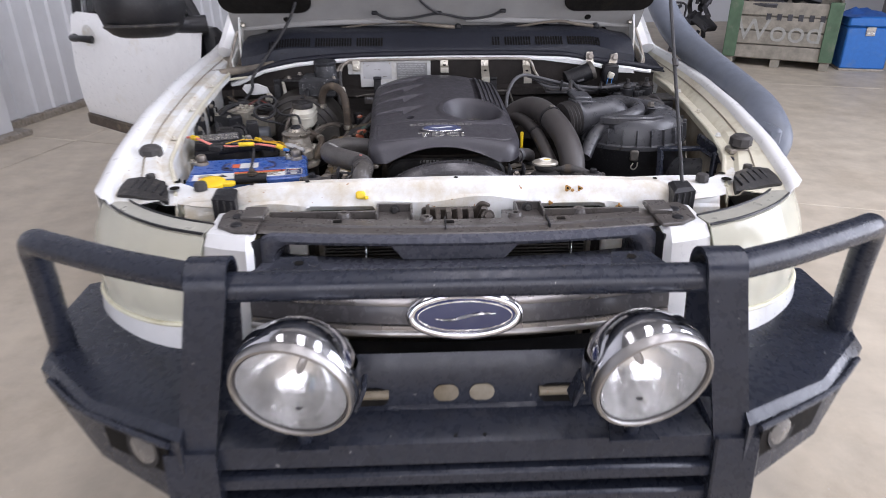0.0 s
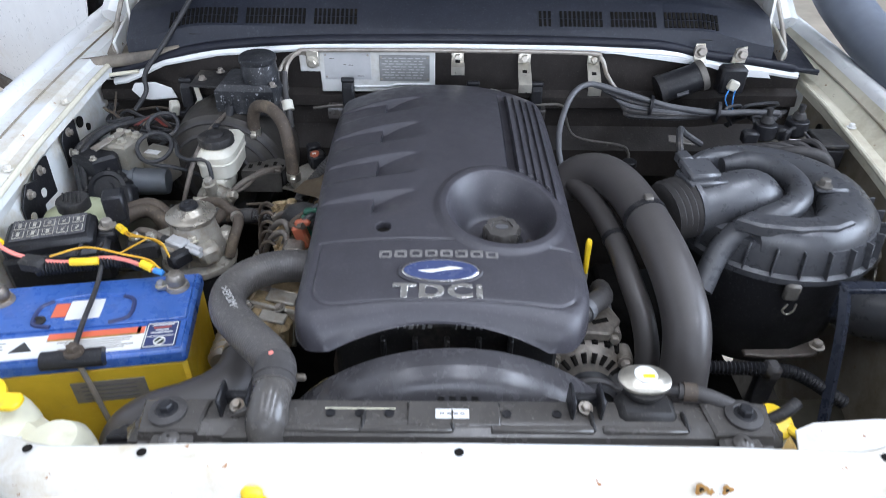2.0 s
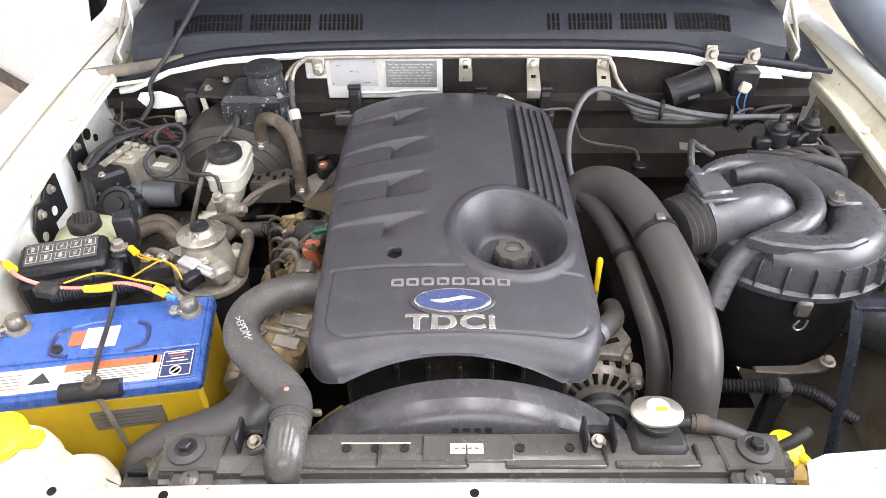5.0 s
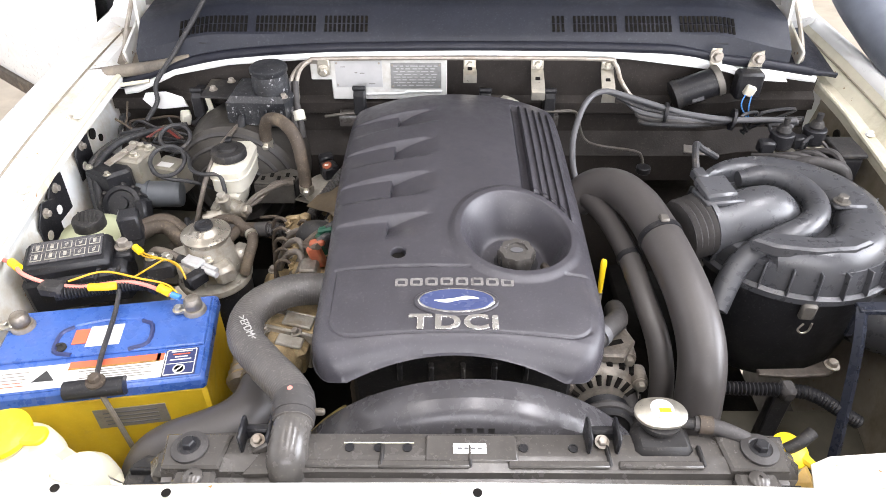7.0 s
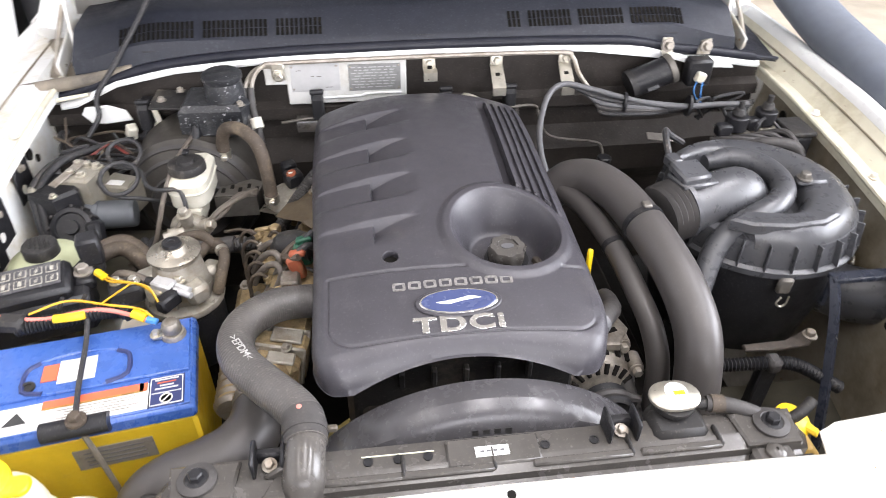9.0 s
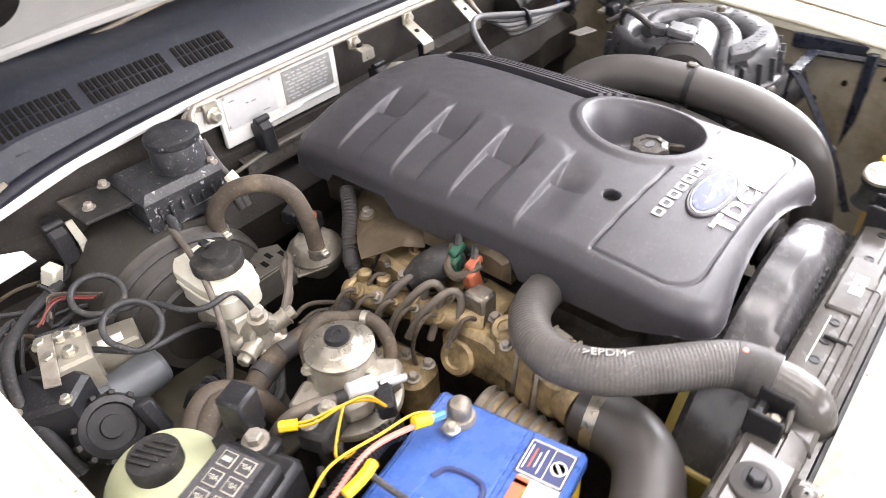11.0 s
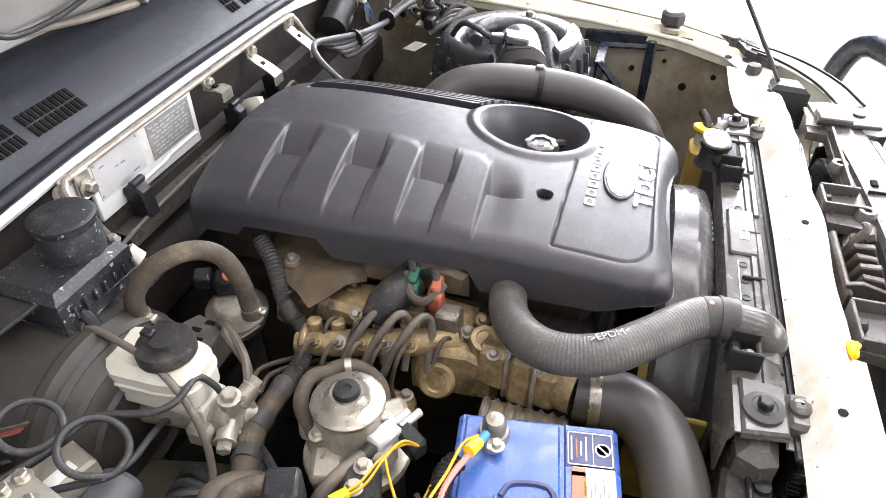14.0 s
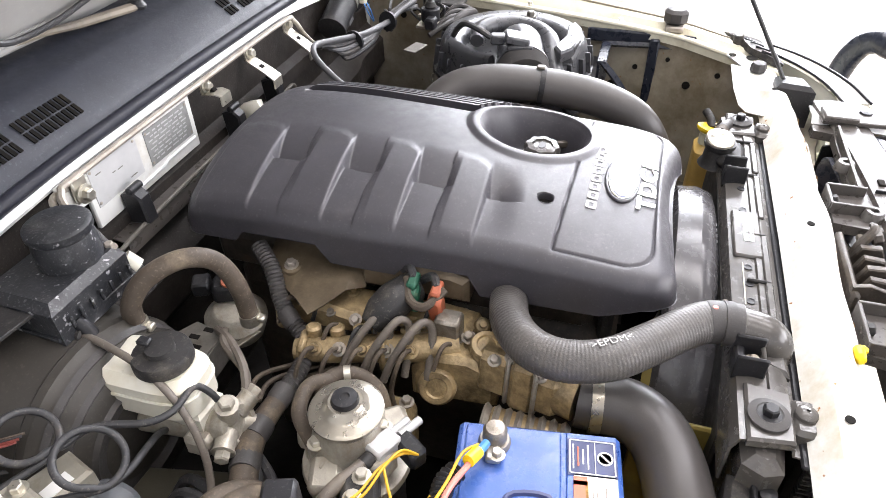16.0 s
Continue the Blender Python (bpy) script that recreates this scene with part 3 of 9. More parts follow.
def corrugated(length0, length1, height, m):
    """Cladding with square ribs, along local y, facing +x."""
    prof, y = [], length0
    while y < length1:
        prof += [(0.0, y), (0.0, y + 0.10), (0.022, y + 0.115), (0.022, y + 0.165), (0.0, y + 0.18)]
        y += 0.19
    return Geo().sheet([[m @ Vector((x, yy, 0.06)) for x, yy in prof], [m @ Vector((x, yy, height)) for x, yy in prof]], 0.01)


west = tagged(new("wall_west"), "pale grey corrugated steel workshop wall", "wall", kind="structure")
part("cladding", corrugated(-11, 10, 6.4, wall_m), cladding, west)
post = Geo().box(wall_m @ Vector((0.12, -0.42, 3.2)), (0.16, 0.2, 6.4), 0.006, (0, 0, -17))
part("post", post, cladding, west)
part("foot_plate", Geo().box(wall_m @ Vector((0.16, -0.42, 0.02)), (0.30, 0.34, 0.04), 0.004, (0, 0, -17)), steel_dull, west)
part("bottom_channel", Geo().box(wall_m @ Vector((0.03, 0, 0.03)), (0.05, 21, 0.06), 0.004, (0, 0, -17)), steel_dull, west)

single("wall_north", Geo().box((1, 10.5, 3.2), (16, 0.2, 6.4), 0), cladding, "pale steel workshop back wall", "wall", kind="structure")
south = Geo()
south.box((-3.9, -7.1, 3.2), (1.8, 0.2, 6.4), 0).box((6.1, -7.1, 3.2), (4.2, 0.2, 6.4), 0).box((0.5, -7.1, 5.25), (7.0, 0.2, 2.3), 0)
single("wall_south", south, wall_paint, "painted workshop front wall with an open roller door", "wall", kind="structure")
east = Geo()
east.box((8.1, 6.2, 3.2), (0.2, 8.4, 6.4), 0).box((8.1, -5.5, 3.2), (0.2, 3.0, 6.4), 0).box((8.1, -1.0, 6.33), (0.2, 6.0, 0.14), 0)
single("wall_east", east, wall_paint, "painted workshop side wall with an open roller door", "wall", kind="structure")
roof = Geo()
for x0, x1 in ((-8.2, -3.1), (-2.1, 0.1), (1.1, 3.3), (4.3, 8.2)):
    roof.box(((x0 + x1) / 2, 1.7, 6.45), (x1 - x0, 17.8, 0.1), 0)
for x in (-2.6, 0.6, 3.8):
    roof.box((x, 6.4, 6.45), (1.0, 8.4, 0.1), 0).box((x, -6.0, 6.45), (1.0, 2.4, 0.1), 0)
single("ceiling", roof, wall_paint, "pale steel roof with translucent roof lights", "ceiling", kind="structure")

# ---- timber crate, cooler box and stored scrap beyond the truck ----
crate_m = Matrix.Translation((4.08, 6.27, 0)) @ pose(0, 0, 0, 0, 0, -30.6)


def crate():
    t = thing("crate", "weathered timber crate with green painted corner boards", "crate", (4.08, 6.27, 0))
    w, d, h = 1.16, 1.16, 0.70

    def board(name, c, s, mat_):
        g = Geo().box(c, s, 0.006)
        g.v = [tuple(crate_m @ Vector(p)) for p in g.v]
        return part(name, g, mat_, t)
    for k in range(4):
        z = 0.17 + k * 0.158
        for yy in (0.0, d):
            board("board", (0, yy, z), (w - 0.02, 0.028, 0.146), timber)
        for xx in (-w / 2 + 0.014, w / 2 - 0.014):
            board("board", (xx, d / 2, z), (0.028, d - 0.03, 0.146), timber)
    for sx in (-1, 1):
        for yy in (-0.024, d + 0.024):
            board("corner_board", (sx * (w / 2 - 0.07), yy, 0.42), (0.14, 0.02, 0.64), timber_green)
    for xx in (-w / 2 + 0.07, 0, w / 2 - 0.07):
        board("bearer", (xx, d / 2, 0.045), (0.1, d, 0.09), timber)
    board("base", (0, d / 2, 0.10), (w, d, 0.02), timber)
    face = crate_m @ pose(0, -0.0165, 0.40, 90, 0, 0)
    lettering("Wood", 0.34, 0.001, face @ Matrix.Translation((-0.02, 0.0, 0)), chalk, t, "painted_word", "white sprayed word", 1.0)
    for k in range(6):
        bars = Geo().box((-0.15 + k * 0.11, -0.0165, 0.56), (0.05, 0.003, 0.07), 0)
        bars.v = [tuple(crate_m @ Vector(p)) for p in bars.v]
        part("stencil_bar", bars, junk, t)
    return t


crate()


def scrap(name, label, cat, seed, at, size, mat_):
    """A heap of bent bars, plates and hoses."""
    rnd = random.Random(seed)
    heap = thing(name, label, cat, (at[0], at[1], at[2] - size[2] / 2))
    for _ in range(26):
        p = [at[i] + (rnd.random() - 0.5) * size[i] for i in range(3)]
        if rnd.random() < 0.5:
            part("scrap_block", Geo().box(p, (rnd.uniform(0.05, 0.25), rnd.uniform(0.05, 0.3), rnd.uniform(0.04, 0.15)), 0.008, (rnd.uniform(-40, 40), rnd.uniform(-40, 40), rnd.uniform(0, 180))), mat_, heap)
        else:
            q = [p[i] + (rnd.random() - 0.5) * size[i] * 0.7 for i in range(3)]
            mid = [(p[i] + q[i]) / 2 + (rnd.random() - 0.5) * 0.15 for i in range(3)]
            part("bent_tube", Geo().tube([p, mid, q], rnd.uniform(0.012, 0.03), 8, 5), mat_, heap)
    return heap


scrap("scrap_parts", "dark used car parts heaped in the crate", "scrap", 3, (4.35, 6.8, 0.80), (0.9, 0.9, 0.25), junk)
scrap("stacked_parts", "dark greasy engine parts stacked on the floor", "scrap", 5, (3.35, 7.2, 0.45), (0.5, 0.5, 0.8), junk)


def cooler():
    t = thing("cooler_box", "blue steel cooler box with a chrome latch", "cooler", (4.95, 5.95, 0))
    m = Matrix.Translation((4.97, 6.02, 0)) @ pose(0, 0, 0, 0, 0, -14)

    def put(name, g, mat_, label="", parent=t):
        g.v = [tuple(m @ Vector(p)) for p in g.v]
        return part(name, g, mat_, parent, label)
    put("body", Geo().box((0, 0.22, 0.245), (0.47, 0.44, 0.45), 0.015), esky_blue)
    put("lid", Geo().box((0, 0.22, 0.53), (0.49, 0.46, 0.11), 0.02), esky_blue)
    put("base_rim", Geo().box((0, 0.22, 0.012), (0.48, 0.45, 0.024), 0.005), steel_dull)
    latch = put("latch", Geo().box((0, -0.006, 0.43), (0.10, 0.012, 0.10), 0.004), chrome, "chrome latch plate")
    put("lever", Geo().box((0, -0.018, 0.415), (0.085, 0.012, 0.03), 0.004), chrome_dull, "", latch)
    return t


cooler()
rnd = random.Random(8)
g = Geo()
rows = [[(4.70 + 0.09 * i, 6.05 + 0.07 * j, 0.585 + 0.10 * rnd.random() * math.sin(math.pi * i / 6) * math.sin(math.pi * j / 6)) for i in range(7)] for j in range(7)]
g.sheet(rows, 0.004)
single("tarpaulin", g, tarp, "crumpled blue tarpaulin on the cooler box", "tarpaulin")

# ---- truck body ----
truck = thing("pickup_truck", "white pickup truck with its bonnet raised and door open", "truck", (0, 0, 0))
# crest line of the fender: y, x, z
CREST = [(-0.16, 0.79, 0.925), (-0.05, 0.815, 0.962), (0.14, 0.835, 1.0), (0.4, 0.852, 1.035), (0.65, 0.866, 1.052), (0.95, 0.872, 1.065), (1.25, 0.875, 1.07)]
LEDGE = [(-0.16, 0.62, 0.925), (-0.02, 0.66, 0.945), (0.12, 0.715, 0.962), (0.3, 0.748, 0.972), (0.55, 0.775, 0.985), (0.8, 0.795, 0.995), (1.25, 0.805, 1.005)]

# the gutter on the driver's side sits higher and further in
LEDGE_DRIVER = [(-0.16, 0.62, 0.925), (-0.02, 0.66, 0.945), (0.12, 0.715, 0.964), (0.3, 0.735, 0.990), (0.55, 0.742, 1.015), (0.8, 0.742, 1.034), (1.25, 0.75, 1.045)]


def along(line, y):
    return table(y, [(a, b) for a, b, _ in line]), table(y, [(a, c) for a, _, c in line])


def fender(s):
    """Outer wing: side, rounded crest, and the flange down into the gutter."""
    name = "fender"
    rows = []
    begin = (0.075, 0.07, 0.045, 0.0, -0.055, -0.09, -0.095, -0.10, -0.10, -0.10, -0.10, -0.10, -0.10, -0.10)
    for k in range(40):
        row = []
        for q, y0 in enumerate(begin):
            y = y0 + (1.25 - y0) * k / 39
            cx, cz = along(CREST, y)
            lx, lz = along(LEDGE_DRIVER if s < 0 else LEDGE, y)
            side = lerp(0.875, 0.905, smooth((y + 0.1) / 0.4))
            x, z = ((side - 0.01, 0.62), (side, 0.76), (side - 0.004, cz - 0.10), (lerp(side, cx, 0.35), cz - 0.035), (lerp(side, cx, 0.7), cz - 0.010), (cx, cz), (cx - 0.012, cz + 0.001), (cx - 0.02, cz - 0.006),
                    (cx - 0.024, cz - 0.02), (lx + 0.034, lz + 0.012), (lx + 0.024, lz), (lx, lz), (lx - 0.003, lz - 0.004), (lx - 0.004, lz - 0.02))[q]
            row.append((s * x, y, z))
        rows.append(row)
    ob = part(name, Geo().sheet([r[:9] for r in rows], 0.003 * -s), paint, truck, angle=50)
    # the passenger gutter's cream tint stands for the warm shade on that side
    part("gutter", Geo().sheet([r[8:] for r in rows], 0.003 * -s), paint_dirty if s < 0 else gutter_cream, ob, "dusty gutter flange, passenger side tinted for warm shade", angle=30)
    edge, line = [], []
    for k in range(16):
        y = -0.06 + 1.28 * k / 15
        (lx, lz), (cx, cz) = along(LEDGE_DRIVER if s < 0 else LEDGE, y), along(CREST, y)
        edge.append((s * (lx - 0.001), y, lz - 0.001))
        line.append((s * lerp(lx + 0.034, cx - 0.024, 0.45), y, lerp(lz + 0.012, cz - 0.02, 0.45) + 0.001))
    part("rolled_edge", Geo().tube(edge, 0.0055, 8, 3), gutter_cream, ob, "cream rolled inner edge")
    part("sealer_line", Geo().tube(line, 0.0022, 6, 3), paint_cream, ob)
    return ob


for s in (-1, 1):
    f = fender(s)
    for y in (0.25, 0.47, 0.70):
        x, z = along(LEDGE_DRIVER if s < 0 else LEDGE, y)
        part("fender_bolt", Geo().bolt((s * (x + 0.012), y, z + 0.003), (0, 0, 1), 0.006), paint_dirty, f)
    # inner apron below the gutter
    rows = []
    for k in range(24):
        y = -0.10 + 1.0 * k / 23
        x, z = along(LEDGE_DRIVER if s < 0 else LEDGE, y)
        xo, _ = along(LEDGE, y)
        rows.append([(s * (x - 0.002), y, z - 0.012), (s * lerp(x, xo, 0.3), y, z - 0.035), (s * (xo - 0.004), y, z - 0.06), (s * (xo - 0.012), y, z - 0.10), (s * (xo - 0.02), y, 0.70), (s * (xo - 0.04), y, 0.45)])
    # passenger apron takes a darker stained paint, which also carries its shade
    part("inner_apron", Geo().sheet(rows, 0.004 * -s), paint_dirty if s < 0 else paint_cream, truck, "dusty inner wing panel, passenger side coloured darker for shade")

    for y, z, r in ((0.02, 0.90, 0.006), (0.08, 0.86, 0.009), (0.13, 0.91, 0.005), (0.20, 0.88, 0.006), (0.25, 0.83, 0.008), (0.77, 0.955, 0.012), (0.80, 0.93, 0.008)):
        x, _ = along(LEDGE, y)
        part("apron_hole", Geo().lathe([(r, -0.002), (r, 0.0012)], (s * (x - 0.014), y, z), (-s, 0, 0), 14), underside, truck)

# black rubber bonnet stops on the gutters
for s, p in ((-1, (-0.768, 0.147, 0.966)), (1, (0.757, 0.128, 0.978))):
    stop = thing("bonnet_stop", "black rubber bonnet stop on the white gutter", "rubber stop", p, "bonnet stops")
    part("bracket", Geo().box((p[0] - s * 0.006, p[1], p[2] - 0.008), (0.05, 0.04, 0.014), 0.003), steel_dull, stop)
    part("pad", Geo().prism([(a * 0.026 + p[0], b * 0.026 + p[1]) for a, b in ((1, .42), (.42, 1), (-.42, 1), (-1, .42), (-1, -.42), (-.42, -1), (.42, -1), (1, -.42))], p[2] - 0.001, p[2] + 0.032, ch=0.007), rubber, stop)

# radiator support panel
SUP = [(-0.62, 0.94), (-0.52, 0.945), (-0.46, 0.966), (-0.30, 0.974), (0.0, 0.978), (0.30, 0.974), (0.46, 0.966), (0.52, 0.945), (0.62, 0.94)]


def lip(x):
    """Lower edge of the cross panel, arched over the two openings."""
    a = abs(x)
    return 0.872 + 0.046 * smooth((a - 0.165) / 0.025) * smooth((0.365 - a) / 0.03) + 0.02 * smooth((0.10 - a) / 0.03)


rows = []
for k in range(125):
    x = -0.62 + 1.24 * k / 124
    z = table(x, SUP)
    e = smooth((abs(x) - 0.44) / 0.1)
    bulge = 0.005 * math.sin(x * 26) * (1 - e) + 0.004 * math.sin(x * 11 + 1)
    rows.append([(x, -0.040 + 0.022 * e, z - 0.032), (x, -0.045 + 0.025 * e, z - 0.026), (x, -0.057 + 0.035 * e, z - 0.004), (x, -0.061 + 0.035 * e, z), (x, -0.080 + bulge * 0.5, z), (x, -0.088, z - 0.004), (x, -0.098, z - 0.018), (x, -0.100 - 0.004 * (1 - e), z - 0.028), (x, -0.116 + 0.01 * e, z - 0.038 + bulge), (x, -0.120 + 0.01 * e, lip(x) + 0.012), (x, -0.112, lip(x))])
support = part("radiator_support", Geo().sheet(rows, 0.003), paint_dirty, truck, "white front cross panel with rust spots", angle=30)
for x, y, z in ((0.001, -0.073, 0.979), (-0.34, -0.072, 0.974), (0.47, -0.066, 0.966), (-0.47, -0.062, 0.966)):
    part("panel_hole", Geo().lathe([(0.0052, -0.0005), (0.0052, 0.0006), (0.0035, 0.0006)], (x, y, z), (0, 0, 1), 12), underside, support)
rnd = random.Random(4)
for x, z, r in ((-0.372, 0.915, 0.006), (0.375, 0.918, 0.007), (0.257, 0.958, 0.007), (0.285, 0.957, 0.006), (-0.30, 0.945, 0.004), (0.215, 0.93, 0.005), (-0.14, 0.93, 0.004), (0.45, 0.915, 0.007), (0.268, 0.953, 0.004), (0.36, 0.905, 0.009), (0.39, 0.900, 0.006), (-0.385, 0.905, 0.005)):
    y = -0.102 if z > 0.94 else -0.121
    part("rust_spot", Geo().lathe([(r, 0), (r * 0.6, 0.0007), (0.0, 0.0008)], (x, y, z), (0, -1, 0.35), 18, rnd.choice((3, 5, 4)), rnd.uniform(0.2, 0.4)), rust, support)
    if r > 0.0055:
        part("rust_centre", Geo().lathe([(r * 0.45, 0.0004), (r * 0.3, 0.0014), (0.0, 0.0015)], (x, y, z), (0, -1, 0.35), 12, 3, 0.2), underside, support)
for s in (-1, 1):
    # corner plates that run back to the gutters
    g = Geo().sheet([[(s * 0.50, -0.115, 0.925), (s * 0.50, -0.07, 0.948), (s * 0.50, -0.03, 0.945)], [(s * 0.60, -0.10, 0.930), (s * 0.60, -0.06, 0.948), (s * 0.61, -0.025, 0.945)], [(s * 0.70, -0.06, 0.93), (s * 0.70, -0.01, 0.95), (s * 0.695, 0.03, 0.952)], [(s * 0.78, 0.0, 0.93), (s * 0.765, 0.06, 0.95), (s * 0.735, 0.12, 0.955)]], -0.003 * s)
    part("corner_plate", g, paint_dirty, truck)
    for r, p in ((0.012, (s * 0.655, -0.04, 0.951)), (0.008, (s * 0.66, 0.0, 0.952))):
        part("panel_hole", Geo().lathe([(r, 0), (r, 0.0008)], p, (0, 0, 1), 14), underside, truck)
    b = thing("rubber_buffer", "small black rubber buffer on the front panel", "rubber buffer", (s * 0.592, -0.047, 0.948), "front buffers")
    part("buffer", Geo().lathe([(0.008, -0.004), (0.016, 0.0), (0.016, 0.012), (0.013, 0.017), (0.0, 0.018)], (s * 0.592, -0.047, 0.95), (0, 0, 1), 8), rubber, b)
    # finned black cover behind the headlight
    hv = thing("headlight_vent", "finned dusty black plastic bracket behind the headlight", "plastic bracket", (s * 0.70, -0.06, 0.93), "headlight brackets")
    plate = [[(0.652, -0.105, 0.944), (0.660, -0.07, 0.958), (0.675, -0.035, 0.966)], [(0.695, -0.095, 0.947), (0.70, -0.058, 0.962), (0.712, -0.018, 0.971)], [(0.735, -0.078, 0.949), (0.738, -0.04, 0.960), (0.742, 0.0, 0.967)], [(0.782, -0.062, 0.946), (0.786, -0.025, 0.952), (0.784, 0.015, 0.957)]]
    part("plate", Geo().sheet([[(s * x, y, z) for x, y, z in row] for row in plate], 0.014 * -s), plastic_dusty, hv)
    for k in range(5):
        x, y = 0.668 + 0.020 * k, -0.080 + 0.011 * k
        part("fin", Geo().box((s * x, y + 0.008, 0.9585 + 0.0015 * (2 - abs(k - 2))), (0.004, 0.034, 0.007), 0.001, (18, 0, s * 14)), plastic, hv)
    part("boss", Geo().cyl((s * 0.716, -0.012, 0.955), (s * 0.717, -0.010, 0.977), 0.011), plastic_dusty, hv)
    # black cable bracket where the panel meets the grille
    h = thing("prop_bracket", "black plastic bracket at the end of the cross panel", "bracket", (s * 0.52, -0.10, 0.92), "panel end brackets")
    part("shell", Geo().prism([(s * 0.49, -0.145), (s * 0.545, -0.13), (s * 0.55, -0.075), (s * 0.50, -0.075)], 0.875, 0.965, ch=0.008), plastic, h)
    g = Geo()
    for k in range(3):
        g.box((s * (0.50 + 0.016 * k), -0.143 + 0.005 * k, 0.92), (0.004, 0.006, 0.07), 0.001)
    part("rib", g, plastic_dusty, h)

part("corner_shelf", Geo().prism([(0.384, -0.058), (0.60, -0.050), (0.62, 0.004), (0.50, 0.003), (0.425, -0.003), (0.398, -0.014)], 0.9445, 0.9475, ch=0.0008), paint_dirty, truck, "white shelf behind the front panel")

yc = thing("panel_clip", "yellow plastic clip pushed into the white front panel", "clip", (-0.217, -0.103, 0.95))
part("head", Geo().box((-0.217, -0.108, 0.952), (0.022, 0.012, 0.018), 0.004, (-20, 0, 0)), yellow, yc)
part("tongue", Geo().box((-0.205, -0.114, 0.948), (0.01, 0.012, 0.008), 0.002, (-20, 0, 30)), yellow, yc)

# bonnet latch under the support panel
latch = thing("bonnet_latch", "greasy steel bonnet latch with a hooked lever", "latch", (0.0, -0.16, 0.90))
part("base_plate", Geo().box((-0.005, -0.135, 0.905), (0.15, 0.012, 0.05), 0.004), grease, latch)
part("side_plate", Geo().prism([(-0.13, 0.90), (-0.19, 0.905), (-0.185, 0.93), (-0.15, 0.94), (-0.13, 0.935)], -0.07, -0.062, "yzx", 0.001), grease, latch)
part("lever", Geo().tube([(0.035, -0.15, 0.905), (0.043, -0.160, 0.93), (0.047, -0.168, 0.945), (0.055, -0.172, 0.952), (0.070, -0.172, 0.947)], [0.008, 0.008, 0.007, 0.006, 0.004], 8), grease, latch)
for k in range(4):
    part("tooth", Geo().prism([(-0.140, 0.895), (-0.190, 0.890), (-0.194, 0.915), (-0.182, 0.934 + 0.004 * (k % 2)), (-0.155, 0.936)], -0.050 + 0.024 * k, -0.038 + 0.024 * k, "yzx", 0.002), grease, latch)
part("spring", Geo().tube([(0.045, -0.172, 0.908), (0.090, -0.172, 0.910)], 0.005, 8, wave=(0.004, 0.001)), steel_dull, latch)
part("pivot_bolt", Geo().bolt((0.066, -0.18, 0.925), (0, -1, 0.4), 0.010), grease, latch)

# ---- firewall, cowl and windscreen ----
FW = [(-0.72, 1.0), (-0.62, 1.045), (-0.5, 1.068), (-0.3, 1.082), (0.0, 1.086), (0.3, 1.084), (0.48, 1.076), (0.58, 1.05), (0.66, 1.045), (0.75, 1.03)]
rows = []
for k in range(61):
    x = -0.78 + 1.56 * k / 60
    z = table(x, FW)
    y = 0.898 + 0.02 * smooth((abs(x) - 0.55) / 0.1)
    rows.append([(x, y - 0.02, 0.5), (x, y - 0.015, 0.75), (x, y - 0.05, 0.80), (x, y - 0.05, 0.86), (x, y - 0.008, 0.90), (x, y - 0.004, 0.945), (x, y - 0.02, 0.955), (x, y - 0.018, 0.972), (x, y, 0.985), (x, y, z - 0.012)])
part("firewall", Geo().sheet(rows, 0.006), firewall_black, truck, "dark insulated firewall", angle=30)
lip = [(-0.74 + 1.5 * k / 50) for k in range(51)]
g = Geo().sheet([[(x, 0.886, table(x, FW) - 0.008), (x, 0.884, table(x, FW) - 0.004), (x, 0.886, table(x, FW) + 0.000), (x, 0.889, table(x, FW) + 0.002), (x, 0.93, table(x, FW) + 0.002)] for x in lip], 0.003)
part("firewall_lip", g, paint, truck, "white painted upper firewall flange")
part("seal", Geo().tube([(-0.75 + 0.1 * k, 0.894, table(-0.75 + 0.1 * k, FW) + 0.011) for k in range(16)], 0.0105, 10, 3), seal_black, truck, "dark rubber bonnet seal")

part("firewall_ledge", Geo().sheet([[(x, 0.886, 0.962), (x, 0.862, 0.958), (x, 0.852, 0.956), (x, 0.849, 0.950), (x, 0.852, 0.930)] for x in [-0.27 + 0.03 * k for k in range(17)]], 0.003), grille_grey, truck, "dusty ledge pressed across the firewall")
part("corner_flange", Geo().prism([(0.33, 1.076), (0.48, 1.068), (0.60, 1.047), (0.69, 1.036), (0.70, 1.022), (0.62, 1.027), (0.56, 1.046), (0.47, 1.058)], 0.881, 0.8835, "xzy", 0.0006), paint, truck, "white painted firewall corner")

# cowl panel with vent slots
rows = []
for k in range(57):
    x = -0.70 + 1.40 * k / 56
    base = table(x, FW) + 0.016
    drop = 0.035 * smooth((abs(x) - 0.52) / 0.2)
    rows.append([(x, 0.900, base - 0.004), (x, 0.904, base + 0.006 - drop * 0.3), (x, 0.910, 1.114 - drop), (x, 0.960, 1.152 - drop), (x, 0.970, 1.158 - drop), (x, 1.05, 1.166 - drop), (x, 1.17, 1.165 - drop), (x, 1.22, 1.15 - drop)])
cowl = part("cowl_panel", Geo().sheet(rows, 0.004), cowl_plastic, truck, "faded black plastic cowl with vent slots", angle=30)
slope = Vector((0, 0.05, 0.038)).normalized()
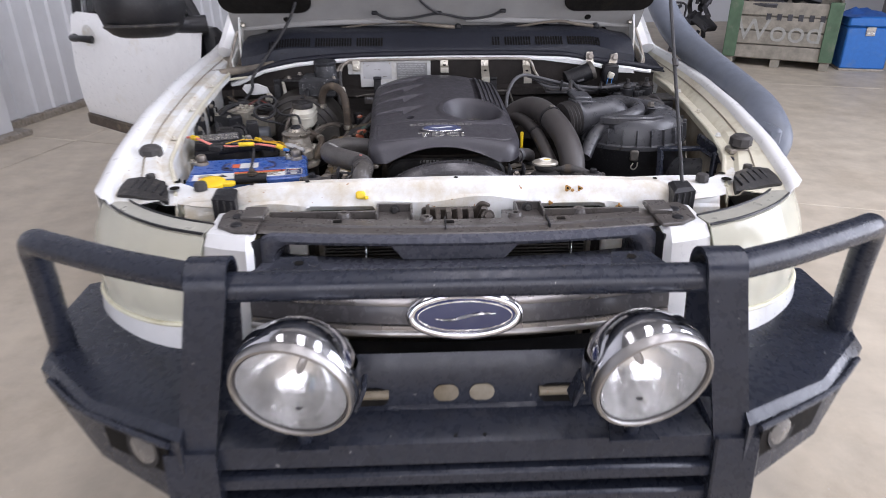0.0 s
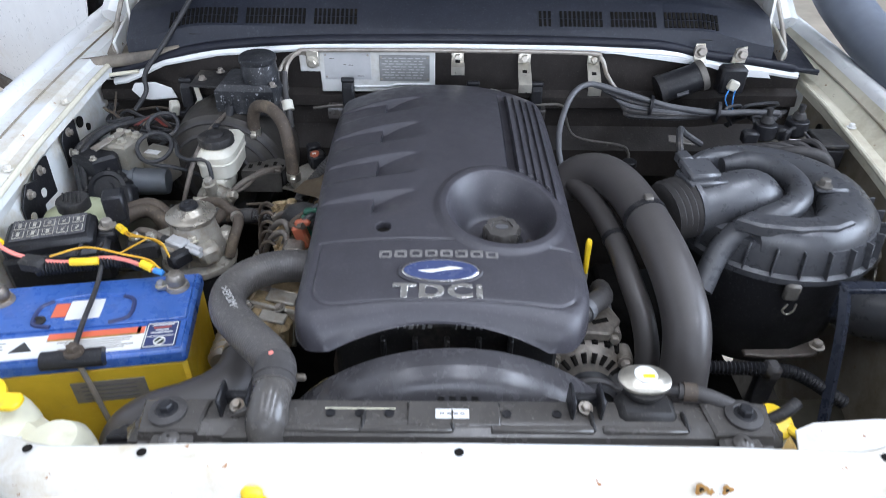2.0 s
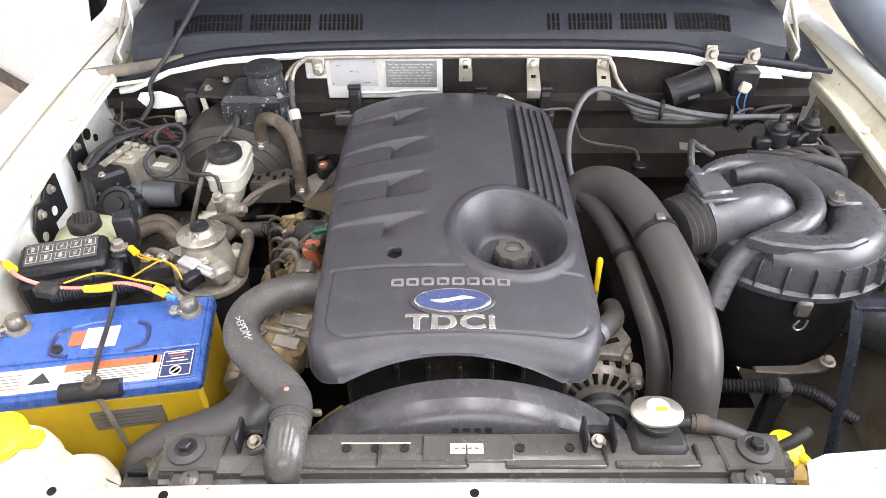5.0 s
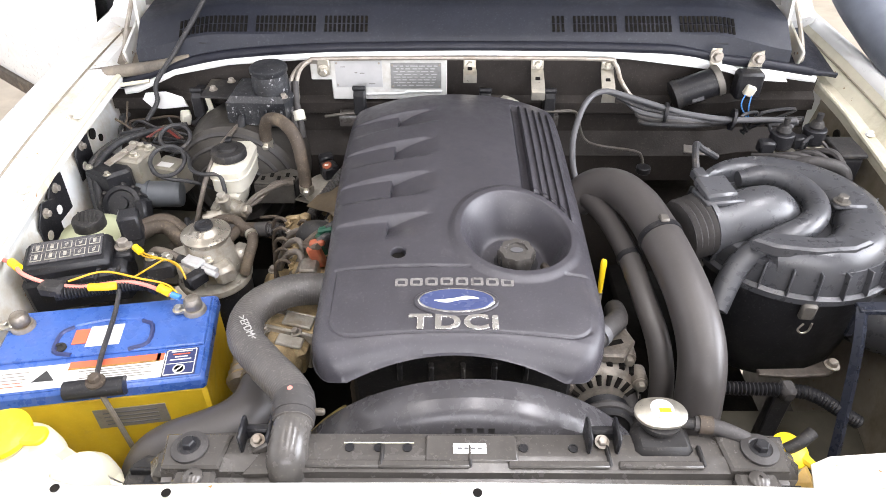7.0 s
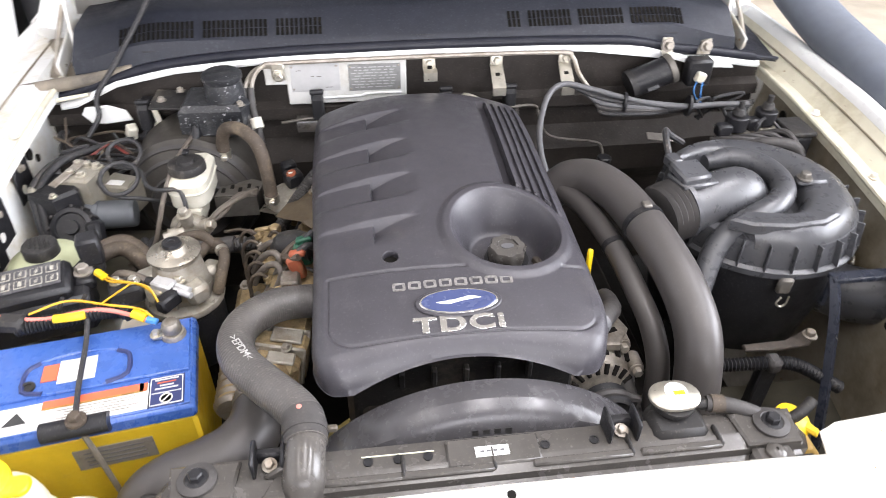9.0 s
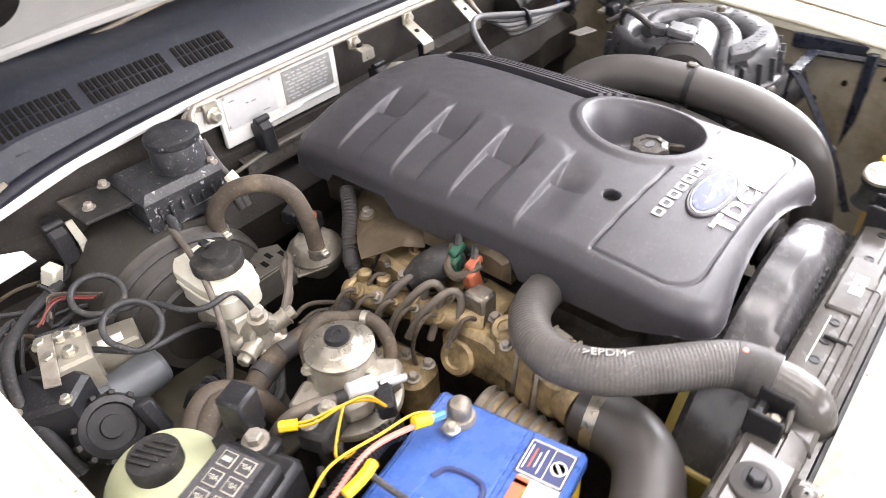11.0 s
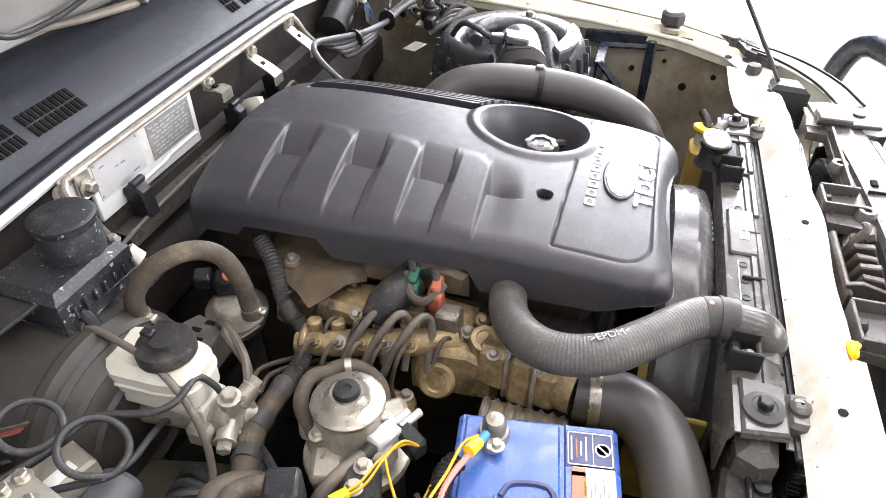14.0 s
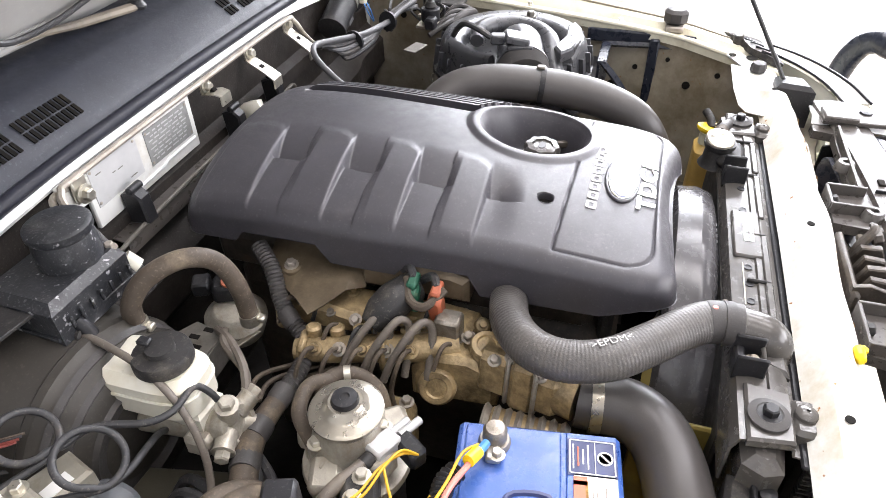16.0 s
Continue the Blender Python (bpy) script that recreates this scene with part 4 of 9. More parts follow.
for name, x0, x1 in (("vent", -0.605, -0.455), ("vent", -0.44, -0.31), ("vent", -0.295, -0.20), ("vent", 0.185, 0.215), ("vent", 0.23, 0.325), ("vent", 0.34, 0.44), ("vent", 0.455, 0.575)):
    g = Geo()
    n = int((x1 - x0) / 0.0090)
    for k in range(n):
        x = x0 + (x1 - x0) * (k + 0.5) / n
        for a in (0.010, 0.030):
            p = Vector((x, 0.910, 1.1205 - 0.035 * smooth((abs(x) - 0.52) / 0.2))) + slope * a
            g.box(p, (0.0054, 0.017, 0.0022), 0.0, (37.2, 0, 0))
    part(name, g, underside, cowl, "row of dark vent slots")
part("cowl_trim_line", Geo().tube([(-0.56 + 0.08 * k, 0.906, 1.112 - 0.002 * abs(k - 7)) for k in range(15)], 0.003, 6, 2), plastic, cowl)
for s in (-1, 1):
    g = Geo().sheet([[(s * x, 0.912, lerp(1.060, 1.022, (x - 0.58) / 0.24)), (s * x, 0.96, lerp(1.085, 1.030, (x - 0.58) / 0.24)), (s * x, 1.02, lerp(1.105, 1.040, (x - 0.58) / 0.24)), (s * x, 1.15, lerp(1.12, 1.055, (x - 0.58) / 0.24))] for x in (0.58, 0.64, 0.70, 0.76, 0.80, 0.82)], -0.004 * s)
    ce = part("cowl_end", g, dust_grey if s < 0 else cowl_plastic, truck, "dusty cowl corner beside the hinge")
    part("seal_end", Geo().tube([(s * 0.585, 0.902, 1.066), (s * 0.66, 0.897, 1.050), (s * 0.73, 0.893, 1.042), (s * 0.805, 0.890, 1.036)], [0.010, 0.013, 0.014, 0.010] if s < 0 else [0.009, 0.009, 0.008, 0.004], 12, 4), dust_grey if s < 0 else cowl_plastic, ce)
    part("plate_hole", Geo().prism(oval(s * 0.715, 0.965, 0.012, 0.006, 14), 1.050, 1.0535), underside, ce)
    part("plate_clip", Geo().lathe([(0.008, 0), (0.007, 0.006), (0, 0.007)], (s * 0.665, 0.99, 1.078), (0, -0.3, 1), 12), plastic, ce)
    if s < 0:
        part("drain_edge", Geo().tube([(-0.68, 0.884, 1.022), (-0.745, 0.872, 1.016), (-0.785, 0.862, 1.004)], 0.0045, 8), gutter_cream, ce)

ws = tagged(new("windscreen"), "dark tinted windscreen above the cowl", "windscreen")
part("pane", Geo().sheet([[(-0.66, 1.14, 1.16), (0.0, 1.10, 1.165), (0.66, 1.14, 1.16)], [(-0.56, 1.75, 1.68), (0.0, 1.70, 1.70), (0.56, 1.75, 1.68)]], 0.005), dusty_glass, ws)
part("lower_seal", Geo().tube([(-0.68, 1.13, 1.158), (-0.3, 1.10, 1.166), (0, 1.092, 1.168), (0.3, 1.10, 1.166), (0.68, 1.13, 1.158)], 0.01, 8), rubber, ws)
for tip, mid, piv in (((-0.56, 1.05, 1.142), (-0.163, 1.035, 1.188), (0.07, 1.01, 1.168)), ((0.147, 1.05, 1.146), (0.43, 1.02, 1.186), (0.58, 1.03, 1.165))):
    w = thing("wiper", "dusty wiper arm with its blade below the windscreen", "wiper", piv, "windscreen wipers")
    part("arm", Geo().tube([piv, lerp(Vector(piv), Vector(mid), 0.5), mid, lerp(Vector(mid), Vector(tip), 0.5), tip], [0.012, 0.010, 0.008, 0.007, 0.005], 8, flat=0.6), dust_grey, w, "dusty pale arm")
    part("blade", Geo().tube([Vector(tip) + Vector((0.0, 0.015, 0.004)), lerp(Vector(tip), Vector(mid), 0.5) + Vector((0, 0.02, 0.008)), Vector(mid) + Vector((0.05, 0.015, -0.004))], 0.006, 6), rubber, w)
    part("pivot_cap", Geo().lathe([(0.014, -0.02), (0.015, 0.005), (0.008, 0.012), (0, 0.013)], piv, (0, -0.3, 1), 14), plastic, w)

# cab behind the windscreen
for s in (-1, 1):
    g = Geo().sheet([[(s * 0.905, 1.25, 0.45), (s * 0.905, 1.25, 1.05), (s * 0.86, 1.26, 1.09)], [(s * 0.905, 2.6, 0.45), (s * 0.905, 2.6, 1.05), (s * 0.87, 2.6, 1.09)]], -0.004 * s)
    part("cab_side", g, paint, truck)
for s in (-1, 1):
    part("pillar", Geo().tube([(s * 0.80, 1.10, 1.07), (s * 0.72, 1.45, 1.40), (s * 0.60, 1.80, 1.72)], 0.035, 8), paint, truck)
part("cab_roof", Geo().box((0, 2.3, 1.74), (1.25, 1.25, 0.08), 0.03), paint, truck)
part("cab_back", Geo().box((0, 2.75, 1.1), (1.6, 0.1, 1.3), 0.03), paint, truck)

# raised bonnet: local y runs from the hinge to the nose
BON = Matrix.Translation((0, 1.10, 1.135)) @ pose(0, 0, 0, 180 - 52, 0, 0)
bonnet = thing("bonnet", "raised white bonnet with its dusty ribbed underside", "bonnet", (0, 1.10, 1.135))


def bon(g):
    g.v = [tuple(BON @ Vector(p)) for p in g.v]
    return g


rows = [[(x * 0.765, y, -0.05 + 0.03 * x * x) for x in (-1, -0.95, -0.6, -0.3, 0, 0.3, 0.6, 0.95, 1)] for y in (-0.03, 0.0, 0.3, 0.7, 1.0, 1.12)]
part("outer_skin", bon(Geo().sheet(rows, 0.003)), paint, bonnet)
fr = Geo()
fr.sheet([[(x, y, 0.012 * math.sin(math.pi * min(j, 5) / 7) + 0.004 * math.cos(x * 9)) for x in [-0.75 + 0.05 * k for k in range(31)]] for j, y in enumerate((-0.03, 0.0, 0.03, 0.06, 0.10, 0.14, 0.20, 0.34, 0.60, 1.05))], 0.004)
part("inner_frame", bon(fr), bonnet_grey, bonnet, "dusty white inner panel, greyed for shade")
for s in (-1, 1):
    part("pressing", bon(Geo().prism(rounded(*sorted((s * 0.77, s * 0.45))[:1], 0.125, sorted((s * 0.77, s * 0.45))[1], 0.46, 0.05, 6), 0.008, 0.022, ch=0.003)), underside, bonnet, "dark sound-deadening pad")
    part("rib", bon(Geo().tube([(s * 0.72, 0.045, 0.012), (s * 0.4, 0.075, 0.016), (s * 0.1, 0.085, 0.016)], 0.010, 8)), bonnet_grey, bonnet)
part("washer_hose", bon(Geo().tube([(-0.23, 0.126, 0.02), (-0.18, 0.105, 0.028), (-0.1, 0.108, 0.03), (0.0, 0.124, 0.026), (0.1, 0.105, 0.03), (0.18, 0.112, 0.028), (0.232, 0.132, 0.02)], 0.0045, 8)), cable_black, bonnet)
part("nozzle_hose", bon(Geo().tube([(0.0, 0.124, 0.026), (-0.05, 0.17, 0.03), (-0.10, 0.24, 0.03)], 0.0045, 8)), cable_black, bonnet)
for x, y in ((-0.23, 0.126), (0.0, 0.124), (0.232, 0.132)):
    part("hose_clip", bon(Geo().box((x, y, 0.022), (0.022, 0.012, 0.014), 0.003)), plastic, bonnet)
for x, y in ((-0.62, 0.03), (-0.55, 0.09), (0.55, 0.09), (0.62, 0.03), (-0.4, 0.05), (0.4, 0.05)):
    part("frame_hole", bon(Geo().lathe([(0.012, 0), (0.012, 0.002)], (x, y, 0.012), (0, 0, 1), 12)), underside, bonnet)
for s in (-1, 1):
    hg = part("hinge", Geo().box((s * 0.735, 1.0, 1.075), (0.006, 0.16, 0.05), 0.003, (18, 0, 0)), paint_dirty, bonnet, "white steel hinge")
    part("upper_leaf", Geo().prism([(0.985, 1.075), (1.03, 1.09), (1.06, 1.17), (1.03, 1.22), (1.0, 1.16)], s * 0.715, s * 0.721, "yzx"), paint_dirty, hg)
    part("hinge_bolt", Geo().bolt((s * 0.712, 1.05, 1.11), (-s, 0, 0), 0.009), steel, hg)
    part("hinge_bolt", Geo().bolt((s * 0.712, 1.03, 1.18), (-s, 0, 0), 0.008), steel, hg)
    part("hinge_rod", Geo().tube([(s * 0.728, 1.02, 1.16), (s * 0.745, 0.985, 1.10), (s * 0.752, 0.955, 1.055), (s * 0.742, 0.94, 1.045), (s * 0.735, 0.955, 1.06)], 0.005, 8), steel_dull, hg)

prop = thing("prop_rod", "slim black bonnet prop rod standing in its bracket", "prop rod", (0.525, -0.105, 0.93))
part("rod", Geo().tube([(0.525, -0.105, 0.925), (0.527, -0.09, 0.96), (0.53, 0.148, 1.33), (0.53, 0.42, 1.77)], 0.0042, 8), cable_black, prop)
part("grip", Geo().tube([(0.53, 0.062, 1.20), (0.53, 0.074, 1.215)], 0.007, 8), rubber, prop)

# ---- open driver's door and mirror ----
door_m = Matrix.Translation((-0.90, 1.27, 0)) @ pose(0, 0, 0, 0, 0, 51)
door = thing("front_door", "open white front door with a black handle", "door", (-0.90, 1.27, 0.45))


def hung(g):
    g.v = [tuple(door_m @ Vector(p)) for p in g.v]
    return g


rows = []
for y in [0.02 + 1.03 * k / 20 for k in range(21)]:
    rows.append([(-0.02, y, 0.585), (-0.035, y, 0.62), (-0.055, y, 0.72), (-0.062, y, 0.88), (-0.05, y, 1.02), (-0.028, y, 1.12), (-0.01, y, 1.14)])
part("outer_skin", hung(Geo().sheet(rows, 0.004)), paint, door)
part("inner_panel", hung(Geo().box((0.06, 0.54, 0.86), (0.10, 1.02, 0.54), 0.03)), plastic, door)
part("sill_strip", hung(Geo().box((-0.044, 0.55, 0.63), (0.026, 1.0, 0.055), 0.006)), rubber_brown, door, "brown-grey lower strip")
fr = Geo()
fr.tube([(0.0, 0.04, 1.12), (0.05, 0.42, 1.52), (0.07, 0.60, 1.60), (0.07, 1.0, 1.62), (0.0, 1.04, 1.12)], 0.022, 8, 4)
part("window_frame", hung(fr), plastic, door)
part("window_glass", hung(Geo().sheet([[(0.01, 0.08, 1.12), (0.01, 1.0, 1.12)], [(0.06, 0.55, 1.58), (0.07, 1.0, 1.6)]], 0.004)), glass, door)
hd = part("handle", hung(Geo().tube([(-0.072, 0.80, 1.035), (-0.10, 0.84, 1.04), (-0.10, 0.93, 1.035), (-0.07, 0.97, 1.03)], [0.018, 0.014, 0.014, 0.02], 10)), plastic, door, "black plastic door handle")
part("handle_recess", hung(Geo().lathe([(0.055, 0.0), (0.05, -0.004), (0.0, -0.006)], (-0.052, 0.87, 1.04), (-1, 0, 0), 20)), paint_dirty, door)

mirror = thing("wing_mirror", "large black plastic wing mirror on the open door", "mirror", (-1.02, 1.2, 1.13))
MM = Matrix.Translation((-1.105, 1.15, 1.250)) @ pose(0, 0, 0, 0, 0, 14)
rows = []
for k in range(15):
    t = k / 14
    x = -0.155 + 0.31 * t
    h = 0.105 * (1 - abs(2 * t - 1) ** 4) ** 0.5 + 0.02
    d = 0.09 * (1 - abs(2 * t - 1) ** 3) + 0.01
    rows.append([tuple(MM @ Vector((x, -d * math.cos(a), h * math.sin(a)))) for a in [radians(-90 + 12 * q) for q in range(16)]])
part("housing", Geo().sheet(rows, 0.004), plastic, mirror)
part("rim", Geo().sheet([[tuple(MM @ Vector((-0.155 + 0.31 * t, 0.0, sgn * (0.105 * (1 - abs(2 * t - 1) ** 4) ** 0.5 + 0.02)))) for sgn in (-1, 1)] for t in [k / 14 for k in range(15)]], 0.004), chrome_dull, mirror)
part("band", Geo().box(MM @ Vector((0.0, -0.07, -0.075)), (0.26, 0.05, 0.012), 0.004, (0, 0, 14)), plastic_dusty, mirror)
part("arm", Geo().tube([MM @ Vector((0.08, -0.02, -0.08)), MM @ Vector((0.14, 0.02, -0.09)), (-0.90, 1.24, 1.16)], [0.03, 0.03, 0.035], 10), plastic, mirror)

# ---- snorkel along the far wing ----
sn = thing("snorkel", "black plastic snorkel along the wing, tinted for sky reflection", "snorkel", (0.94, 0.3, 0.98))
part("body", Geo().tube([(0.895, 0.235, 0.90), (0.925, 0.27, 0.955), (0.932, 0.38, 1.005), (0.927, 0.55, 1.038), (0.915, 0.75, 1.072), (0.893, 0.95, 1.12), (0.862, 1.12, 1.21), (0.80, 1.42, 1.48), (0.72, 1.75, 1.80)], [0.04, 0.047, 0.05, 0.05, 0.05, 0.05, 0.05, 0.046, 0.044], 18, 6, flat=0.9), snorkel_plastic, sn)
part("fixing", Geo().box((0.90, 0.34, 0.96), (0.03, 0.26, 0.08), 0.01), snorkel_plastic, sn)

# ---- headlights, grille ----
for s in (-1, 1):
    hl = thing("headlight", "large headlight with a hazed yellowed lens", "headlight", (s * 0.70, -0.18, 0.8), "headlights")
    top = [(0.532, -0.262, 0.924), (0.62, -0.232, 0.928), (0.71, -0.175, 0.930), (0.785, -0.098, 0.928), (0.838, -0.02, 0.915), (0.868, 0.05, 0.89)]
    low = [(0.545, -0.292, 0.735), (0.64, -0.268, 0.724), (0.735, -0.212, 0.714), (0.815, -0.135, 0.706), (0.868, -0.05, 0.702), (0.895, 0.055, 0.70)]
    up_line, low_line = curve(top, 0.0, 5)[0], curve(low, 0.0, 5)[0]
    rows = []
    for p, q in zip(up_line, low_line):
        d = Vector((p.x - 0.35, p.y - 0.25, 0)).normalized()
        rows.append([tuple(Vector((s * w.x, w.y, w.z))) for w in (p.lerp(q, v) + d * 0.020 * math.sin(math.pi * min(v * 1.08, 1.0)) for v in [k / 8 for k in range(9)])])
    part("lens", Geo().sheet(rows, 0.004 * s), lens_clear, hl, "hazed yellowed plastic lens", angle=75)
    part("housing", Geo().sheet([[(s * (p.x - 0.012 - 0.05 * v * (1 - v)), p.y + 0.05 + 0.16 * v * (1 - v), p.z) for v, p in ((v, p_.lerp(q_, 0.02 + 0.96 * v)) for v in [k / 6 for k in range(7)])] for p_, q_ in zip(up_line, low_line)], 0.003), housing_grey, hl, angle=60)
    part("lens_flange", Geo().sheet([[(s * (p.x - 0.01), p.y + 0.055, p.z + 0.006), (s * p.x, p.y + 0.012, p.z + 0.006), (s * p.x, p.y, p.z + 0.002)] for p in up_line], 0.003 * s), housing_grey, hl, "dull upper lens edge")
    part("seal", Geo().tube([(s * p.x, p.y + 0.004, p.z + 0.006) for p in up_line[::2]], 0.0032, 6, 2), plastic, hl, "black seal along the lens")
    part("seal", Geo().tube([(s * (p.x - 0.01), p.y + 0.054, p.z + 0.006) for p in up_line[::2]], 0.0032, 6, 2), plastic, hl)
    for q in (6, 15):
        (x0, y0, z0), (x1, y1, z1) = rows[q][1], rows[q][7]
        part("divider", Geo().sheet([[(x0, y0 + 0.014, z0), (x0 - s * 0.02, y0 + 0.06, z0)], [(x1, y1 + 0.014, z1), (x1 - s * 0.02, y1 + 0.06, z1)]], 0.006), housing_grey, hl)
    for cx, cy, r in ((0.645, -0.165, 0.062), (0.775, -0.075, 0.05)):
        part("reflector_bowl", Geo().lathe([(0.012, 0.05), (r * 0.5, 0.04), (r * 0.85, 0.012), (r, -0.02)], (s * cx, cy, 0.815), (s * -0.45, 1, 0), 28, caps=False), reflector, hl)
        part("bulb", Geo().lathe([(0.008, 0.045), (0.008, 0.0), (0.0, -0.008)], (s * cx, cy, 0.815), (s * -0.45, 1, 0), 12), chrome_dull, hl)
    part("lens_rim", Geo().tube([(s * p.x, p.y - 0.002, p.z) for p in low_line[::2]], 0.006, 6, 2), bottle_yellowed, hl)
    # body panel under the headlight, above the bumper wing
    rows = [[(s * (p.x - 0.015), p.y + 0.02, p.z + 0.002), (s * (p.x + 0.004), p.y - 0.002, p.z - 0.006), (s * (p.x + 0.009), p.y - 0.010, p.z - 0.05), (s * (p.x + 0.006), p.y - 0.006, p.z - 0.13)] for p in low_line]
    part("front_corner_panel", Geo().sheet(rows, 0.004 * s), paint, truck, "white panel below the headlight")

grille = thing("front_grille", "grey plastic grille with white ends and a silver bar", "grille", (0, -0.3, 0.7))


def bow(x, y0=-0.288):
    """The nose's curve in plan."""
    return y0 + 0.032 * (x / 0.43) ** 2


for s in (-1, 1):
    g = Geo().sheet([[(s * 0.528, -0.14, 0.922), (s * 0.528, -0.245, 0.922), (s * 0.53, -0.262, 0.905), (s * 0.545, -0.265, 0.80), (s * 0.56, -0.27, 0.60)],
                     [(s * 0.49, -0.14, 0.928), (s * 0.49, -0.265, 0.926), (s * 0.49, -0.285, 0.908), (s * 0.495, -0.29, 0.80), (s * 0.505, -0.295, 0.60)],
                     [(s * 0.445, -0.14, 0.93), (s * 0.44, -0.275, 0.926), (s * 0.44, -0.292, 0.905), (s * 0.445, -0.295, 0.80), (s * 0.45, -0.30, 0.60)],
                     [(s * 0.435, -0.14, 0.92), (s * 0.43, -0.27, 0.915), (s * 0.43, -0.28, 0.90), (s * 0.435, -0.28, 0.80), (s * 0.44, -0.28, 0.60)]], 0.004 * s)
    part("end_piece", g, paint, grille, "white painted end piece")
    part("end_plate", Geo().prism([(s * 0.425, -0.268), (s * 0.47, -0.262), (s * 0.508, -0.232), (s * 0.512, -0.175), (s * 0.50, -0.145), (s * 0.42, -0.155)], 0.929, 0.938, ch=0.002), grille_grey, grille)
    part("plate_step", Geo().box((s * 0.44, -0.185, 0.942), (0.05, 0.06, 0.012), 0.003), grille_grey, grille)
    for x, y in ((0.468, -0.235), (0.475, -0.19)):
        part("plate_screw", Geo().lathe([(0.012, 0), (0.011, 0.003), (0.0, 0.004)], (s * x, y, 0.938), (0, 0, 1), 14), plastic, grille)
    # inner side wall of the opening
    part("side_wall", Geo().sheet([[(s * 0.43, -0.28, 0.92), (s * 0.43, -0.28, 0.60)], [(s * 0.39, -0.16, 0.90), (s * 0.39, -0.16, 0.60)]], 0.004 * s), plastic, grille)
xs = [-0.435 + 0.87 * k / 120 for k in range(121)]


def band_back(x):
    a = abs(x)
    return -0.20 if a < 0.097 else -0.133 if a < 0.188 else -0.172 if a < 0.405 else -0.14


band = Geo().sheet([[(x, band_back(x), 0.905), (x, band_back(x) - 0.001, 0.921), (x, bow(x) + 0.085, 0.923), (x, bow(x) + 0.082, 0.931), (x, bow(x) + 0.045, 0.933), (x, bow(x) + 0.043, 0.928), (x, bow(x) + 0.02, 0.927), (x, bow(x) + 0.014, 0.922), (x, bow(x) + 0.03, 0.912)] for x in xs], 0.003)
part("top_band", band, grille_grey, grille, "dusty grey upper band", angle=25)
for x in (-0.26, -0.02, 0.22):
    part("band_slot", Geo().box((x, bow(x) + 0.062, 0.9325), (0.018, 0.010, 0.006), 0.001), underside, grille)
for s, x0, x1 in ((-1, -0.178, -0.102), (1, 0.131, 0.188)):
    bx, bw_ = (x0 + x1) / 2, x1 - x0
    br = part("top_bracket", Geo().box((bx, -0.131, 0.927), (bw_, 0.005, 0.024), 0.001).box((x0, -0.160, 0.929), (0.005, 0.06, 0.022), 0.001).box((x1, -0.160, 0.929), (0.005, 0.06, 0.022), 0.001), grille_grey, grille)
    part("bracket_screw", Geo().bolt((bx, -0.135, 0.926), (0, -1, 0.2), 0.008), plastic_dusty, br)
    part("top_strip", Geo().box(((x0 - 0.41) / 2 if s < 0 else (x1 + 0.40) / 2, -0.172 if s < 0 else -0.178, 0.930), (0.235 if s < 0 else 0.215, 0.006, 0.02), 0.001), grille_grey, grille)
    part("rail_end", Geo().box((s * 0.11 + 0.08, bow(0) + 0.06, 0.93), (0.004, 0.05, 0.014), 0.001), plastic, grille)


for x, y in ((0.27, -0.172), (0.125, -0.190), (-0.25, -0.175), (-0.07, -0.205)):
    bs = part("screw_boss", Geo().lathe([(0.017, 0.922), (0.014, 0.936), (0.0125, 0.938), (0.006, 0.938), (0.0055, 0.932), (0.0, 0.932)], (x, y, 0), (0, 0, 1), 18), grille_grey, grille)
    part("boss_hole", Geo().lathe([(0.0055, 0), (0.0055, 0.001)], (x, y, 0.9325), (0, 0, 1), 12), underside, bs)
# rounded frame round the opening, swept up one side, across the top and down the other
def frame_line(half, top, r):
    pts = [(-half, lerp(0.66, top - r, k / 6)) for k in range(7)]
    pts += [(-half + r - r * math.cos(radians(9 * k)), top - r + r * math.sin(radians(9 * k))) for k in range(1, 11)]
    pts += [(lerp(-half + r, half - r, k / 30), top) for k in range(1, 31)]
    pts += [(half - r + r * math.sin(radians(9 * k)), top - r + r * math.cos(radians(9 * k))) for k in range(1, 11)]
    return pts + [(half, lerp(top - r, 0.66, k / 6)) for k in range(1, 7)]


rims = [frame_line(0.438, 0.925, 0.052), frame_line(0.436, 0.924, 0.052), frame_line(0.412, 0.914, 0.045), frame_line(0.394, 0.906, 0.040), frame_line(0.387, 0.902, 0.038), frame_line(0.378, 0.894, 0.034)]
depth = (0.016, 0.002, -0.004, 0.0, 0.012, 0.10)
part("opening_frame", Geo().sheet([[(rim[i][0], bow(rim[i][0]) + d, rim[i][1]) for rim, d in zip(rims, depth)] for i in range(len(rims[0]))], 0.003), frame_blue, grille, "blue-grey rounded opening frame", angle=50)


def bow2(x):
    return -0.388 + 0.052 * (x / 0.43) ** 2


part("shelf", Geo().sheet([[(x, bow2(x) + 0.13, 0.862), (x, bow2(x) + 0.09, 0.864), (x, bow2(x) + 0.05, 0.858)] for x in xs[::4]], 0.004), frame_blue, grille)
part("upper_face", Geo().sheet([[(x, bow2(x) + 0.05, 0.852), (x, bow2(x) + 0.048, 0.859), (x, bow2(x) + 0.03, 0.852), (x, bow2(x) + 0.010, 0.832), (x, bow2(x) + 0.002, 0.800), (x, bow2(x) - 0.001, 0.779), (x, bow2(x) + 0.010, 0.776)] for x in xs], 0.003), shroud_black, grille, "dark glossy upper bar", angle=60)
